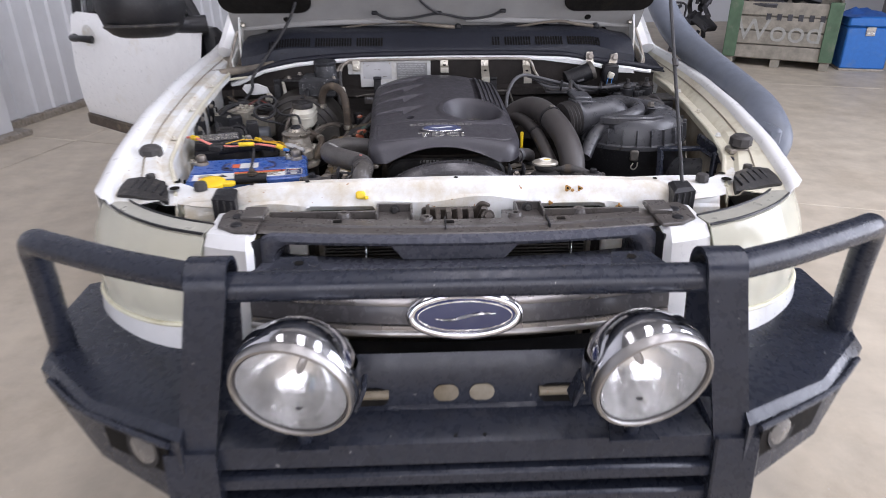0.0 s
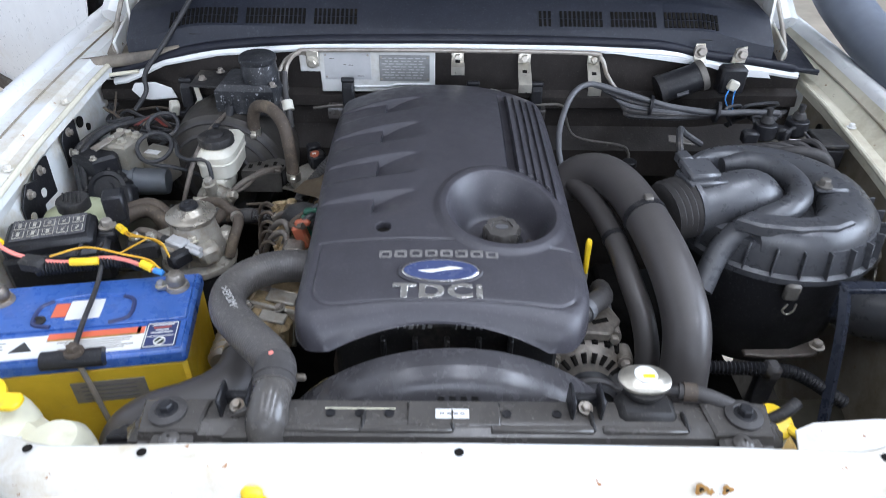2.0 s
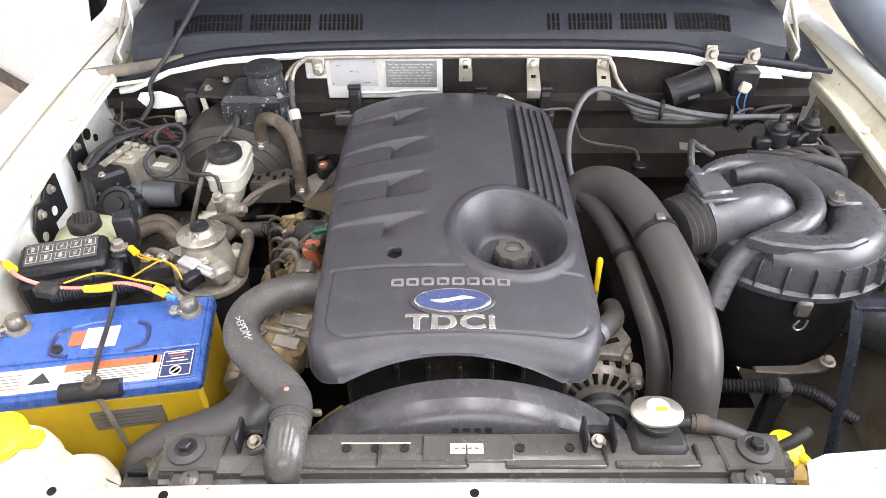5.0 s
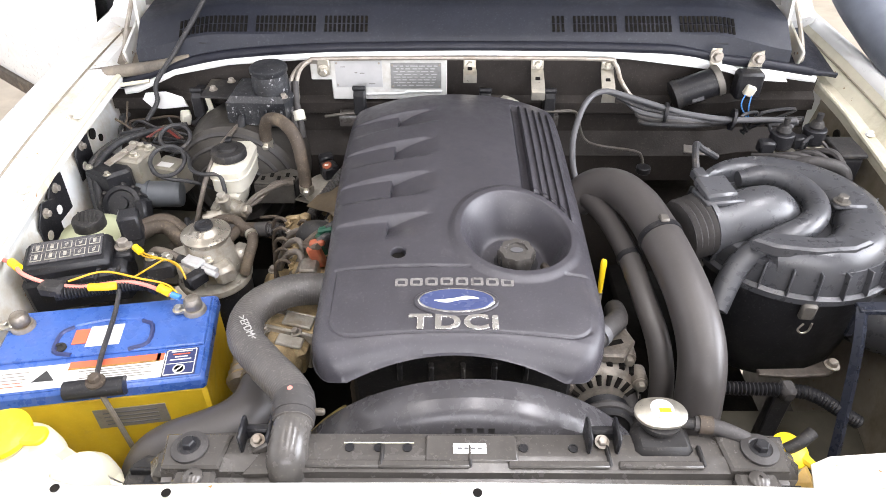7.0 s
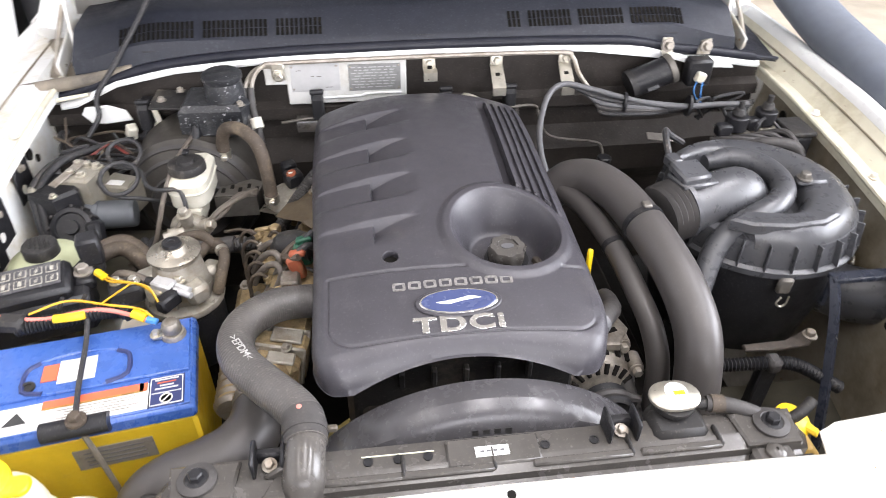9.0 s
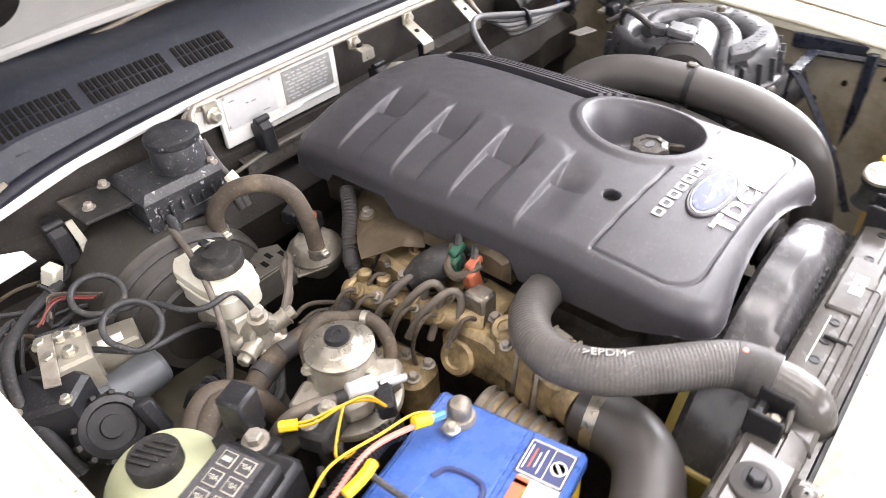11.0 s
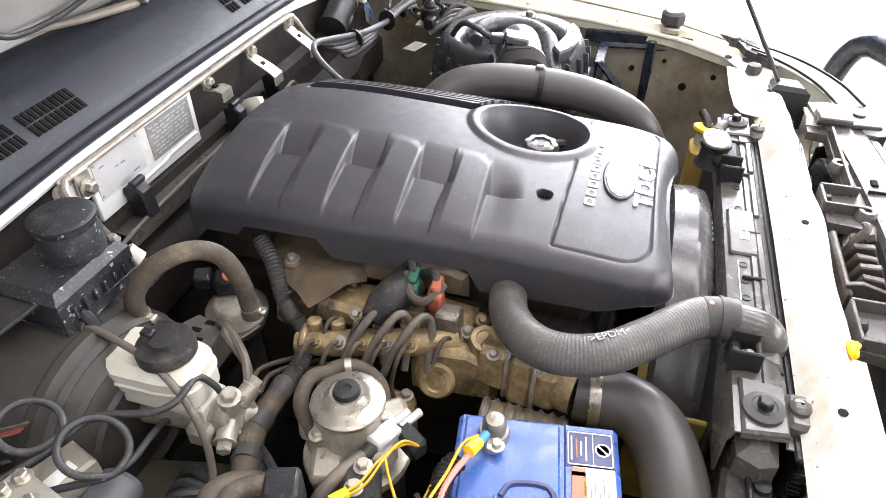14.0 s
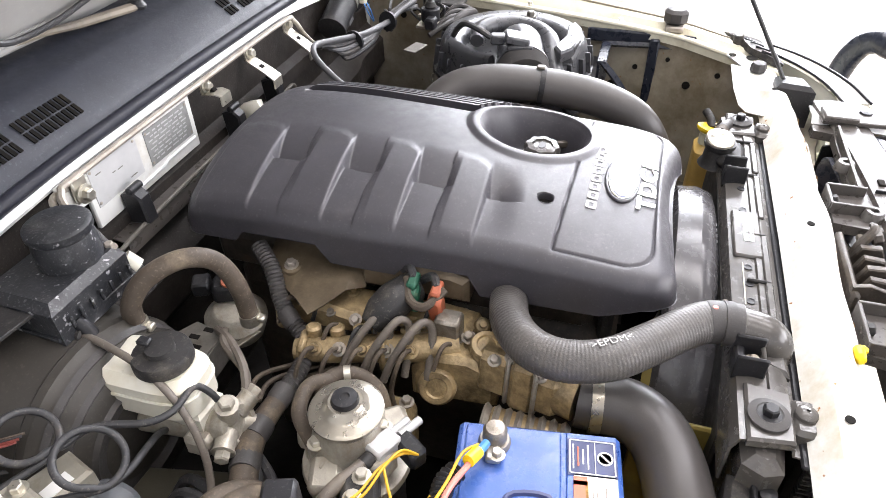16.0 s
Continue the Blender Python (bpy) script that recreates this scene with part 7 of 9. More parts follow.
cl = part("clamp", Geo().lathe([(0.0388, -0.007), (0.0404, -0.007), (0.0404, 0.007), (0.0388, 0.007)], (-0.2975, 0.176, 0.868), (-0.12, 1, 0), 30), zinc, ic, "bright steel band clamp")
part("clamp_screw", Geo().cyl((-0.275, 0.176, 0.907), (-0.30, 0.176, 0.913), 0.006), steel, cl)

fan = thing("fan_shroud", "glossy black arched fan shroud behind the radiator", "fan shroud", (0, 0.06, 0.55))
R, zc = 0.275, 0.688
rows = []
for k in range(61):
    x = -0.2735 + 0.547 * k / 60
    top = zc + math.sqrt(R * R - x * x)
    low = min(0.885, top - 0.006)
    rows.append([(x, 0.034, low), (x, 0.040, lerp(low, top, 0.5)), (x, 0.050, lerp(low, top, 0.82)), (x, 0.060, top - 0.004), (x, 0.068, top), (x, 0.100, top - 0.003), (x, 0.106, top - 0.012), (x, 0.106, top - 0.035)])
part("ring", Geo().sheet(rows, 0.003), shroud_black, fan, "shiny black shroud ring", angle=30)
part("inner_ring", Geo().sheet([[(r_[7][0], 0.1065, r_[5][2] - 0.012), (r_[7][0], 0.120, r_[5][2] - 0.016)] for r_ in rows[2:12]], 0.003), gold_fan, fan, "yellowed inner ring")
# box added to give the shroud's side its yellow-brown tone
part("side_panel", Geo().box((-0.283, 0.078, 0.75), (0.008, 0.09, 0.22), 0.003, (0, -6, 0)), gold_fan, fan, "yellow-brown side panel")
part("raised_arc", Geo().tube([(0.205 * math.sin(radians(a)) - 0.01, 0.050 - 0.00012 * abs(a), zc - 0.03 + 0.287 * math.cos(radians(a))) for a in range(-48, 49, 6)], [0.0015 + 0.0028 * (1 - abs(a) / 50) for a in range(-48, 49, 6)], 8, 2), shroud_black, fan)
part("back_plate", Geo().prism([(-0.32, 0.60), (0.32, 0.60), (0.32, 0.88), (0.20, 0.925), (-0.20, 0.925), (-0.32, 0.88)], 0.030, 0.036, "xzy", 0.001), plastic_dusty, fan)
hub = part("fan_hub", Geo().lathe([(0.05, -0.02), (0.06, 0.0), (0.06, 0.02), (0.03, 0.03)], (0, 0.07, zc), (0, 1, 0), 24), alloy, fan)
for k in range(9):
    a = 2 * math.pi * k / 9 + 0.2
    d = Vector((math.cos(a), 0, math.sin(a)))
    t_ = Vector((-math.sin(a), 0, math.cos(a)))
    c0, c1 = Vector((0, 0.07, zc)) + d * 0.05, Vector((0, 0.07, zc)) + d * 0.25
    part("fan_blade", Geo().sheet([[c0 - t_ * 0.02 + Vector((0, 0.012, 0)), c0 + t_ * 0.02 - Vector((0, 0.012, 0))], [c1 - t_ * 0.045 + Vector((0, 0.018, 0)), c1 + t_ * 0.045 - Vector((0, 0.018, 0))]], 0.003), gold_fan, hub)
g = Geo()
for k in range(4):
    g.box((-0.018 + 0.014 * k, 0.0415, 0.932), (0.008, 0.003, 0.012), 0, (-12, 0, 0))
part("cast_mark", g, plastic_dusty, fan)

alt = thing("alternator", "dirty aluminium alternator with slotted end frame", "alternator", (0.19, 0.14, 0.78))
AC, ax = Vector((0.205, 0.245, 0.800)), Vector((0.0, -1.0, 0.12)).normalized()
part("end_frame", Geo().lathe([(0.058, -0.05), (0.066, -0.03), (0.068, 0.020), (0.064, 0.042), (0.054, 0.056), (0.030, 0.064), (0.0, 0.066)], AC, ax, 40), alt_cast, alt)
u = ax.orthogonal().normalized()
v = ax.cross(u)
for k in range(20):
    d = u * math.cos(2 * math.pi * k / 20) + v * math.sin(2 * math.pi * k / 20)
    part("vent_slot", Geo().tube([AC + ax * 0.026 + d * 0.0672, AC + ax * 0.044 + d * 0.0635], [0.0056, 0.0046], 8, smooth=False), underside, alt)
    part("vent_slot", Geo().tube([AC + ax * 0.054 + d * 0.0545, AC + ax * 0.0615 + d * 0.040], [0.0050, 0.0034], 8, smooth=False), underside, alt)
part("frame_rim", Geo().lathe([(0.0685, 0.014), (0.071, 0.017), (0.071, 0.022), (0.0675, 0.025)], AC, ax, 40, caps=False), alt_cast, alt)
pu = part("pulley", Geo().tube([AC + ax * 0.078, AC + ax * 0.112], 0.038, 28, smooth=False, wave=(0.007, 0.002)), plastic, alt, "ribbed black pulley")
part("pulley_face", Geo().lathe([(0.038, 0.0), (0.034, 0.003), (0.030, -0.004), (0.014, -0.004), (0.012, 0.004), (0.0, 0.005)], AC + ax * 0.113, ax, 28), plastic_dusty, pu)
for p in ((0.262, 0.196, 0.842), (0.152, 0.196, 0.842), (0.246, 0.225, 0.866)):
    part("frame_lug", Geo().cyl((p[0], p[1] + 0.03, p[2]), p, 0.013), alt_cast, alt)
    part("alternator_bolt", Geo().bolt(p, (0, -1, 0.12), 0.008), steel_dull, alt)
part("bracket", Geo().prism([(0.16, 0.218), (0.235, 0.212), (0.258, 0.245), (0.245, 0.285), (0.19, 0.30), (0.16, 0.27)], 0.868, 0.886, ch=0.003), alt_cast, alt, "cast aluminium bracket")
for a, b in ((0.178, 0.248), (0.205, 0.262), (0.225, 0.240)):
    part("bracket_slot", Geo().box((a, b, 0.8862), (0.026, 0.009, 0.001), 0, (0, 0, 15)), underside, alt)
part("belt", Geo().tube([(0.168, 0.150, 0.805), (0.178, 0.150, 0.838), (0.205, 0.150, 0.850), (0.232, 0.150, 0.838), (0.242, 0.150, 0.805), (0.11, 0.150, 0.62)], 0.007, 8), rubber, alt)
pm = thing("water_pipe", "black coolant hose with a pale clip beside the cover", "coolant hose", (0.20, 0.22, 0.92))
part("hose", Geo().tube([(0.175, 0.19, 0.94), (0.20, 0.215, 0.94), (0.225, 0.25, 0.925), (0.235, 0.30, 0.89), (0.245, 0.20, 0.82), (0.26, 0.14, 0.76)], 0.016, 12), rubber, pm)
part("clip", Geo().lathe([(0.0165, -0.006), (0.0185, -0.006), (0.0185, 0.006), (0.0165, 0.006)], (0.188, 0.203, 0.941), (0.6, 0.7, 0), 18), cable_grey, pm)
dp = thing("dipstick", "yellow oil dipstick handle beside the engine cover", "dipstick", (0.22, 0.36, 0.90))
part("handle", Geo().tube([(0.216, 0.335, 0.905), (0.217, 0.345, 0.955), (0.218, 0.348, 0.962)], [0.004, 0.0055, 0.004], 8), yellow, dp)
part("tube", Geo().tube([(0.214, 0.33, 0.80), (0.216, 0.335, 0.905)], 0.005, 8, smooth=False), steel_dull, dp)

# ---- air intake: big pipe, smaller return pipe, round filter housing ----
ip = thing("intake_pipe", "large smooth black intake pipe arching over the engine", "intake pipe", (0.30, 0.35, 0.85))
part("pipe", Geo().tube([(0.205, 0.545, 0.945), (0.232, 0.538, 0.975), (0.262, 0.505, 0.995), (0.283, 0.455, 1.002), (0.296, 0.40, 1.001), (0.310, 0.32, 0.992), (0.322, 0.24, 0.972), (0.328, 0.175, 0.935), (0.325, 0.135, 0.87), (0.322, 0.12, 0.79), (0.32, 0.11, 0.64)], 0.0335, 26, 8), pipe_satin, ip, "smooth black rubber pipe")
part("strap", Geo().lathe([(0.0340, -0.005), (0.0355, -0.005), (0.0355, 0.005), (0.0340, 0.005)], (0.303, 0.36, 0.9975), (0.16, -1, -0.1), 28), plastic, ip, "black tie strap")
part("strap_buckle", Geo().box((0.302, 0.362, 1.034), (0.014, 0.016, 0.006), 0.002), steel_dark, ip)
rp = thing("return_pipe", "smaller black pipe strapped beside the intake pipe", "intake pipe", (0.25, 0.35, 0.85))
part("pipe", Geo().tube([(0.195, 0.56, 0.95), (0.215, 0.53, 0.962), (0.238, 0.47, 0.965), (0.252, 0.41, 0.962), (0.262, 0.35, 0.955), (0.272, 0.28, 0.935), (0.285, 0.22, 0.90), (0.29, 0.18, 0.84), (0.288, 0.16, 0.70)], 0.0180, 18, 6), pipe_satin, rp)
part("strap", Geo().lathe([(0.0182, -0.005), (0.0196, -0.005), (0.0196, 0.005), (0.0182, 0.005)], (0.2605, 0.36, 0.956), (0.15, -1, -0.12), 20), plastic, rp)

AX, AY = 0.560, 0.465
air = thing("air_filter_housing", "round black plastic air filter housing with spiral lid", "air filter", (AX, AY, 0.7))
part("lower_body", Geo().lathe([(0.125, 0.70), (0.145, 0.72), (0.158, 0.80), (0.165, 0.90), (0.168, 0.925)], (AX, AY, 0), (0, 0, 1), 64), plastic, air)
part("rim", Geo().lathe([(0.166, 0.915), (0.176, 0.917), (0.177, 0.928), (0.170, 0.932), (0.166, 0.93)], (AX, AY, 0), (0, 0, 1), 64), air_black, air)
lid = part("lid", Geo().lathe([(0.168, 0.926), (0.165, 0.955), (0.161, 0.972), (0.150, 0.976), (0.0, 0.970)], (AX, AY, 0), (0, 0, 1), 72), air_black, air, "domed dusty black lid")


def d_of(a):
    return Vector((math.cos(a), math.sin(a), 0))


def crescent():
    """The raised horseshoe on the lid: a broad rounded ridge round most of the rim."""
    rows = []
    for k in range(49):
        a = radians(lerp(-118, 172, k / 48))
        ease = smooth(k / 3) * 0.15 + 0.85
        c1 = Vector((0.508, 0.456, 0)) + d_of(a) * 0.104
        c0 = Vector((AX, AY, 0)) + d_of(a) * 0.165
        prof = [(0.0, 0.930), (0.02, 0.955), (0.09, 0.978), (0.24, 0.996), (0.42, 1.004), (0.75, 1.006), (0.92, 1.0), (0.98, 0.985), (1.0, 0.955)]
        rows.append([tuple(c0.lerp(c1, r) + Vector((0, 0, 0.955 + (z - 0.955) * ease))) for r, z in prof])
    g = Geo().sheet(rows, -0.003)
    for row in (rows[0], rows[-1]):
        g.add(row, [tuple(range(len(row)))])
    return g


part("horseshoe_ridge", crescent(), air_black, lid, "broad rounded horseshoe ridge", angle=50)
for k in range(26):
    a = 2 * math.pi * k / 26
    d = Vector((math.cos(a), math.sin(a), 0))
    c = Vector((AX, AY, 0.951)) + d * 0.166
    part("lid_rib", Geo().box(c, (0.018, 0.003, 0.046), 0.001, (0, -7, math.degrees(a))), air_black, lid)
# flat printed facet at the front of the lid
part("lid_facet", Geo().prism([(0.440, 0.345), (0.470, 0.326), (0.53, 0.316), (0.59, 0.322), (0.625, 0.340), (0.600, 0.354), (0.54, 0.350), (0.475, 0.364)], 0.985, 1.0085, ch=0.004), air_black, lid, angle=30)
g = Geo()
for k in range(7):
    g.box((0.485 + 0.014 * k, 0.342 - 0.001 * k, 1.0088), (0.009, 0.004, 0.0008), 0)
    g.box((0.488 + 0.014 * k, 0.334 - 0.001 * k, 1.0088), (0.008, 0.004, 0.0008), 0)
part("moulded_text", g, air_black, lid)
# outlet: centre elbow that drops into the lid, and the curved inner runner
part("outlet_elbow", Geo().tube([(0.515, 0.445, 0.955), (0.512, 0.443, 0.975), (0.495, 0.438, 0.990), (0.455, 0.426, 0.992), (0.410, 0.414, 0.987), (0.365, 0.402, 0.982)], [0.046, 0.047, 0.047, 0.045, 0.044, 0.044], 28, 8), air_black, lid, "smooth black outlet elbow")
part("spiral_runner", Geo().tube([(0.480, 0.528, 1.000), (0.525, 0.532, 1.004), (0.565, 0.510, 1.004), (0.583, 0.468, 1.002), (0.573, 0.422, 1.000), (0.540, 0.388, 0.996), (0.500, 0.372, 0.988), (0.460, 0.362, 0.972), (0.425, 0.340, 0.945), (0.395, 0.30, 0.90)], [0.014, 0.020, 0.021, 0.021, 0.021, 0.021, 0.021, 0.020, 0.019, 0.018], 18, 8), air_black, lid, "curved black runner")
part("coupling", Geo().tube([(0.385, 0.411, 0.988), (0.345, 0.398, 0.982)], 0.050, 26, smooth=False, wave=(0.010, 0.003)), rubber, air, "ribbed rubber coupling")
part("coupling_band", Geo().lathe([(0.0525, -0.004), (0.054, -0.004), (0.054, 0.004), (0.0525, 0.004)], (0.388, 0.412, 0.988), (1, 0.3, 0.13), 28), air_black, air)
part("lid_bolt", Geo().bolt((0.618, 0.440, 1.012), (0, 0, 1), 0.009), steel_dark, lid)
part("lid_tab", Geo().box((0.632, 0.442, 1.006), (0.055, 0.026, 0.010), 0.004), air_black, lid)
sensor = part("flow_sensor", Geo().box((0.398, 0.428, 1.046), (0.056, 0.048, 0.016), 0.004, (10, 4, 15)), air_black, air, "square black air flow sensor")
part("sensor_base", Geo().box((0.404, 0.424, 1.034), (0.07, 0.05, 0.010), 0.003, (0, 4, 15)), air_black, sensor)
part("sensor_plug", Geo().box((0.382, 0.462, 1.048), (0.022, 0.028, 0.018), 0.003, (0, 0, 10)), air_black, sensor)
part("sensor_wire", Geo().tube([(0.380, 0.475, 1.05), (0.383, 0.50, 1.062), (0.392, 0.53, 1.068), (0.41, 0.55, 1.05), (0.45, 0.57, 1.02)], 0.006, 8), cable_black, sensor)
for a in (200, 262, 330, 20, 95):
    d = Vector((math.cos(radians(a)), math.sin(radians(a)), 0))
    c = Vector((AX, AY, 0)) + d * 0.176
    ck = part("clasp", Geo().box((c.x, c.y, 0.905), (0.012, 0.024, 0.032), 0.004, (0, 0, a)), steel_dark, air, "spring steel clasp")
    part("clasp_ring", Geo().tube([(c.x + d.x * 0.008 - d.y * 0.010, c.y + d.y * 0.008 + d.x * 0.010, 0.888), (c.x + d.x * 0.010 - d.y * 0.008, c.y + d.y * 0.010 + d.x * 0.008, 0.874), (c.x + d.x * 0.010, c.y + d.y * 0.010, 0.867), (c.x + d.x * 0.010 + d.y * 0.008, c.y + d.y * 0.010 - d.x * 0.008, 0.874), (c.x + d.x * 0.008 + d.y * 0.002, c.y + d.y * 0.008 - d.x * 0.002, 0.886)], 0.0018, 6), steel, ck)
part("snorkel_inlet", Geo().tube([(0.66, 0.40, 0.82), (0.72, 0.33, 0.83), (0.79, 0.28, 0.86)], [0.05, 0.05, 0.045], 18), air_black, air)

# ---- tray corner ahead of the filter ----
fm = thing("hold_down_frame", "empty black steel battery hold-down frame", "hold-down", (0.56, 0.22, 0.80))
part("top_rail", Geo().box((0.658, 0.272, 0.93), (0.125, 0.022, 0.010), 0.002), bar_black, fm)
part("leg", Geo().tube([(0.602, 0.272, 0.932), (0.590, 0.225, 0.885), (0.562, 0.144, 0.78), (0.548, 0.10, 0.70)], 0.0085, 4, 4), bar_black, fm)
part("leg_flange", Geo().box((0.606, 0.278, 0.90), (0.012, 0.006, 0.07), 0.002), bar_black, fm)
part("side_rail", Geo().tube([(0.715, 0.270, 0.93), (0.722, 0.12, 0.93), (0.71, 0.03, 0.90)], 0.007, 4, 3), bar_black, fm)
bx = thing("support_bracket", "rusty cast bracket on the inner wing floor", "bracket", (0.50, 0.22, 0.80))
part("plate", Geo().prism([(0.455, 0.222), (0.50, 0.218), (0.565, 0.222), (0.592, 0.245), (0.575, 0.255), (0.53, 0.236), (0.455, 0.234)], 0.828, 0.836, ch=0.002), grease, bx)
part("post", Geo().box((0.487, 0.200, 0.75), (0.03, 0.02, 0.14), 0.003), plastic, bx)
part("bracket_bolt", Geo().bolt((0.575, 0.240, 0.836), (0, 0, 1), 0.008), steel_dull, bx)
cdt = thing("conduit", "black corrugated wiring conduit low in the bay", "conduit", (0.45, 0.18, 0.80))
part("ribbed_tube", Geo().tube([(0.35, 0.205, 0.828), (0.424, 0.198, 0.830), (0.48, 0.194, 0.832), (0.53, 0.188, 0.826), (0.60, 0.165, 0.79)], 0.0100, 14, 6, wave=(0.006, 0.0014)), plastic, cdt)
part("tape_wrap", Geo().box((0.487, 0.193, 0.832), (0.024, 0.028, 0.026), 0.006), rubber, cdt)
yb = thing("overflow_bottle", "milky overflow bottle with a yellow cap beside the radiator", "bottle", (0.43, 0.03, 0.80))
part("bottle", Geo().prism(rounded(0.378, 0.000, 0.448, 0.060, 0.015), 0.66, 0.868, ch=0.012), bottle_amber, yb)
part("neck", Geo().cyl((0.41, 0.036, 0.865), (0.41, 0.036, 0.893), 0.019), bottle_yellowed, yb)
cp_ = part("yellow_cap", Geo().lathe([(0.021, 0), (0.0245, 0.004), (0.0245, 0.009), (0.015, 0.014), (0, 0.015)], (0.408, 0.040, 0.892), (0.15, -0.2, 1), 28), yellow, yb, "bright yellow cap")
part("cap_tab", Geo().prism([(0.415, 0.026), (0.427, 0.010), (0.437, 0.018), (0.428, 0.036)], 0.894, 0.902, ch=0.003), yellow, cp_)
part("cap_spout", Geo().tube([(0.400, 0.036, 0.904), (0.418, 0.040, 0.914), (0.436, 0.050, 0.922)], 0.0078, 12), plastic_dusty, yb)
single("tray_floor", Geo().sheet([[(0.35, -0.02, 0.62), (0.74, -0.02, 0.62)], [(0.35, 0.32, 0.62), (0.74, 0.32, 0.62)]], 0.004), tray_dark, "dark floor panel beside the filter", "panel")
sd = thing("stiffener", "black stiffening rib on the inner wing", "rib", (0.70, 0.2, 0.8))
part("rib", Geo().box((0.714, 0.165, 0.80), (0.014, 0.022, 0.30), 0.003, (0, 0, 0)), bar_black, sd)
part("rib", Geo().box((0.690, 0.05, 0.80), (0.012, 0.016, 0.28), 0.003, (8, 0, 0)), bar_black, sd)
part("cross_rib", Geo().box((0.728, 0.19, 0.945), (0.012, 0.26, 0.03), 0.003), bar_black, sd)

# ---- battery ----
bt = thing("battery", "blue and yellow car battery with a black top clamp", "battery", (-0.545, 0.235, 0.69))
BM = Matrix.Translation((-0.388, 0.233, 0)) @ pose(0, 0, 0, 0, 0, 8.5)


def batt(g):
    g.v = [tuple(BM @ Vector(p)) for p in g.v]
    return g


part("case", batt(Geo().box((-0.155, 0, 0.79), (0.303, 0.172, 0.20), 0.006)), batt_yellow, bt, "yellow lower case")
tp = part("lid", batt(Geo().box((-0.155, 0, 0.899), (0.309, 0.178, 0.026), 0.005)), batt_blue, bt, "blue upper lid")
part("raised_deck", batt(Geo().box((-0.155, 0.028, 0.913), (0.295, 0.105, 0.006), 0.002)), batt_blue, tp)
part("deck_step", batt(Geo().box((-0.155, -0.057, 0.9125), (0.300, 0.055, 0.004), 0.0015)), batt_blue, tp)
for s in (-1, 1):
    part("handle_slot", batt(Geo().tube([(-0.155 + s * 0.04, -0.022, 0.9165), (-0.155 + s * 0.066, -0.012, 0.9165), (-0.155 + s * 0.066, 0.024, 0.9165), (-0.155 + s * 0.05, 0.036, 0.9165)], 0.0035, 6, 3)), label_navy, tp)
part("grip", batt(Geo().tube([(-0.205, 0.04, 0.916), (-0.155, 0.046, 0.917), (-0.105, 0.04, 0.916)], 0.003, 6)), batt_blue, tp)
def sticker(name, x, y, w, h, z, m_, up=0):
    return part(name, batt(Geo().box((x, y, z), (w, h, 0.0008), 0)), m_, tp)


ZL = 0.9152
sticker("white_label", -0.175, -0.060, 0.235, 0.044, ZL, label_white)
sticker("red_stripe", -0.128, -0.043, 0.125, 0.012, ZL + 0.0009, label_red)
sticker("navy_panel", -0.036, -0.057, 0.046, 0.052, ZL, label_navy)
for dx, dy, w, h in ((0, 0.0235, 0.040, 0.0012), (0, -0.0235, 0.040, 0.0012), (-0.0205, 0, 0.0012, 0.046), (0.0205, 0, 0.0012, 0.046), (0, -0.003, 0.038, 0.0008)):
    sticker("panel_outline", -0.036 + dx, -0.057 + dy, w, h, ZL + 0.0009, label_white)
sticker("red_corner", -0.0655, -0.044, 0.010, 0.014, ZL + 0.0009, label_red)
for k in range(4):
    sticker("print_line", -0.036, -0.037 - 0.0052 * k, 0.030 - 0.006 * (k % 3), 0.0016, ZL + 0.0009, label_red if k == 1 else label_white)
part("no_sign", batt(Geo().lathe([(0.0085, 0), (0.0085, 0.0006), (0.0068, 0.0006), (0.0068, 0)], (-0.036, -0.0705, ZL + 0.0006), (0, 0, 1), 24)), label_white, tp)
part("no_sign_bar", batt(Geo().box((-0.036, -0.0705, ZL + 0.0012), (0.014, 0.002, 0.0006), 0, (0, 0, 45))), label_white, tp)
part("warning_triangle", batt(Geo().prism([(-0.235, -0.068), (-0.205, -0.068), (-0.220, -0.048)], ZL + 0.0004, ZL + 0.0012)), ink, tp)
sticker("dark_stripe", -0.128, -0.0505, 0.125, 0.003, ZL + 0.0009, rust)
for k in range(5):
    sticker("print_line", -0.125 + 0.004 * (k % 2), -0.0565 - 0.0045 * k, 0.10 - 0.013 * (k % 3), 0.0010, ZL + 0.0009, chart_grey)
    sticker("print_line", -0.262, -0.048 - 0.0062 * k, 0.036 - 0.006 * (k % 2), 0.0011, ZL + 0.0009, (chart_grey, label_red)[k > 2])
part("eye_ring", batt(Geo().lathe([(0.010, 0), (0.010, 0.003), (0.006, 0.003), (0.006, 0.001), (0, 0.001)], (-0.215, -0.006, 0.9155), (0, 0, 1), 20)), plastic_dusty, tp)
sticker("deck_label", -0.155, 0.012, 0.048, 0.042, 0.9168, label_white)
sticker("deck_label_red", -0.190, 0.014, 0.020, 0.030, 0.9168, label_red)
part("side_label", batt(Geo().box((-0.115, -0.0868, 0.845), (0.10, 0.0012, 0.040), 0)), chart_grey, bt)
for k in range(4):
    part("side_print", batt(Geo().box((-0.115, -0.0878, 0.857 - 0.008 * k), (0.075, 0.0008, 0.0015), 0)), cable_grey, bt)
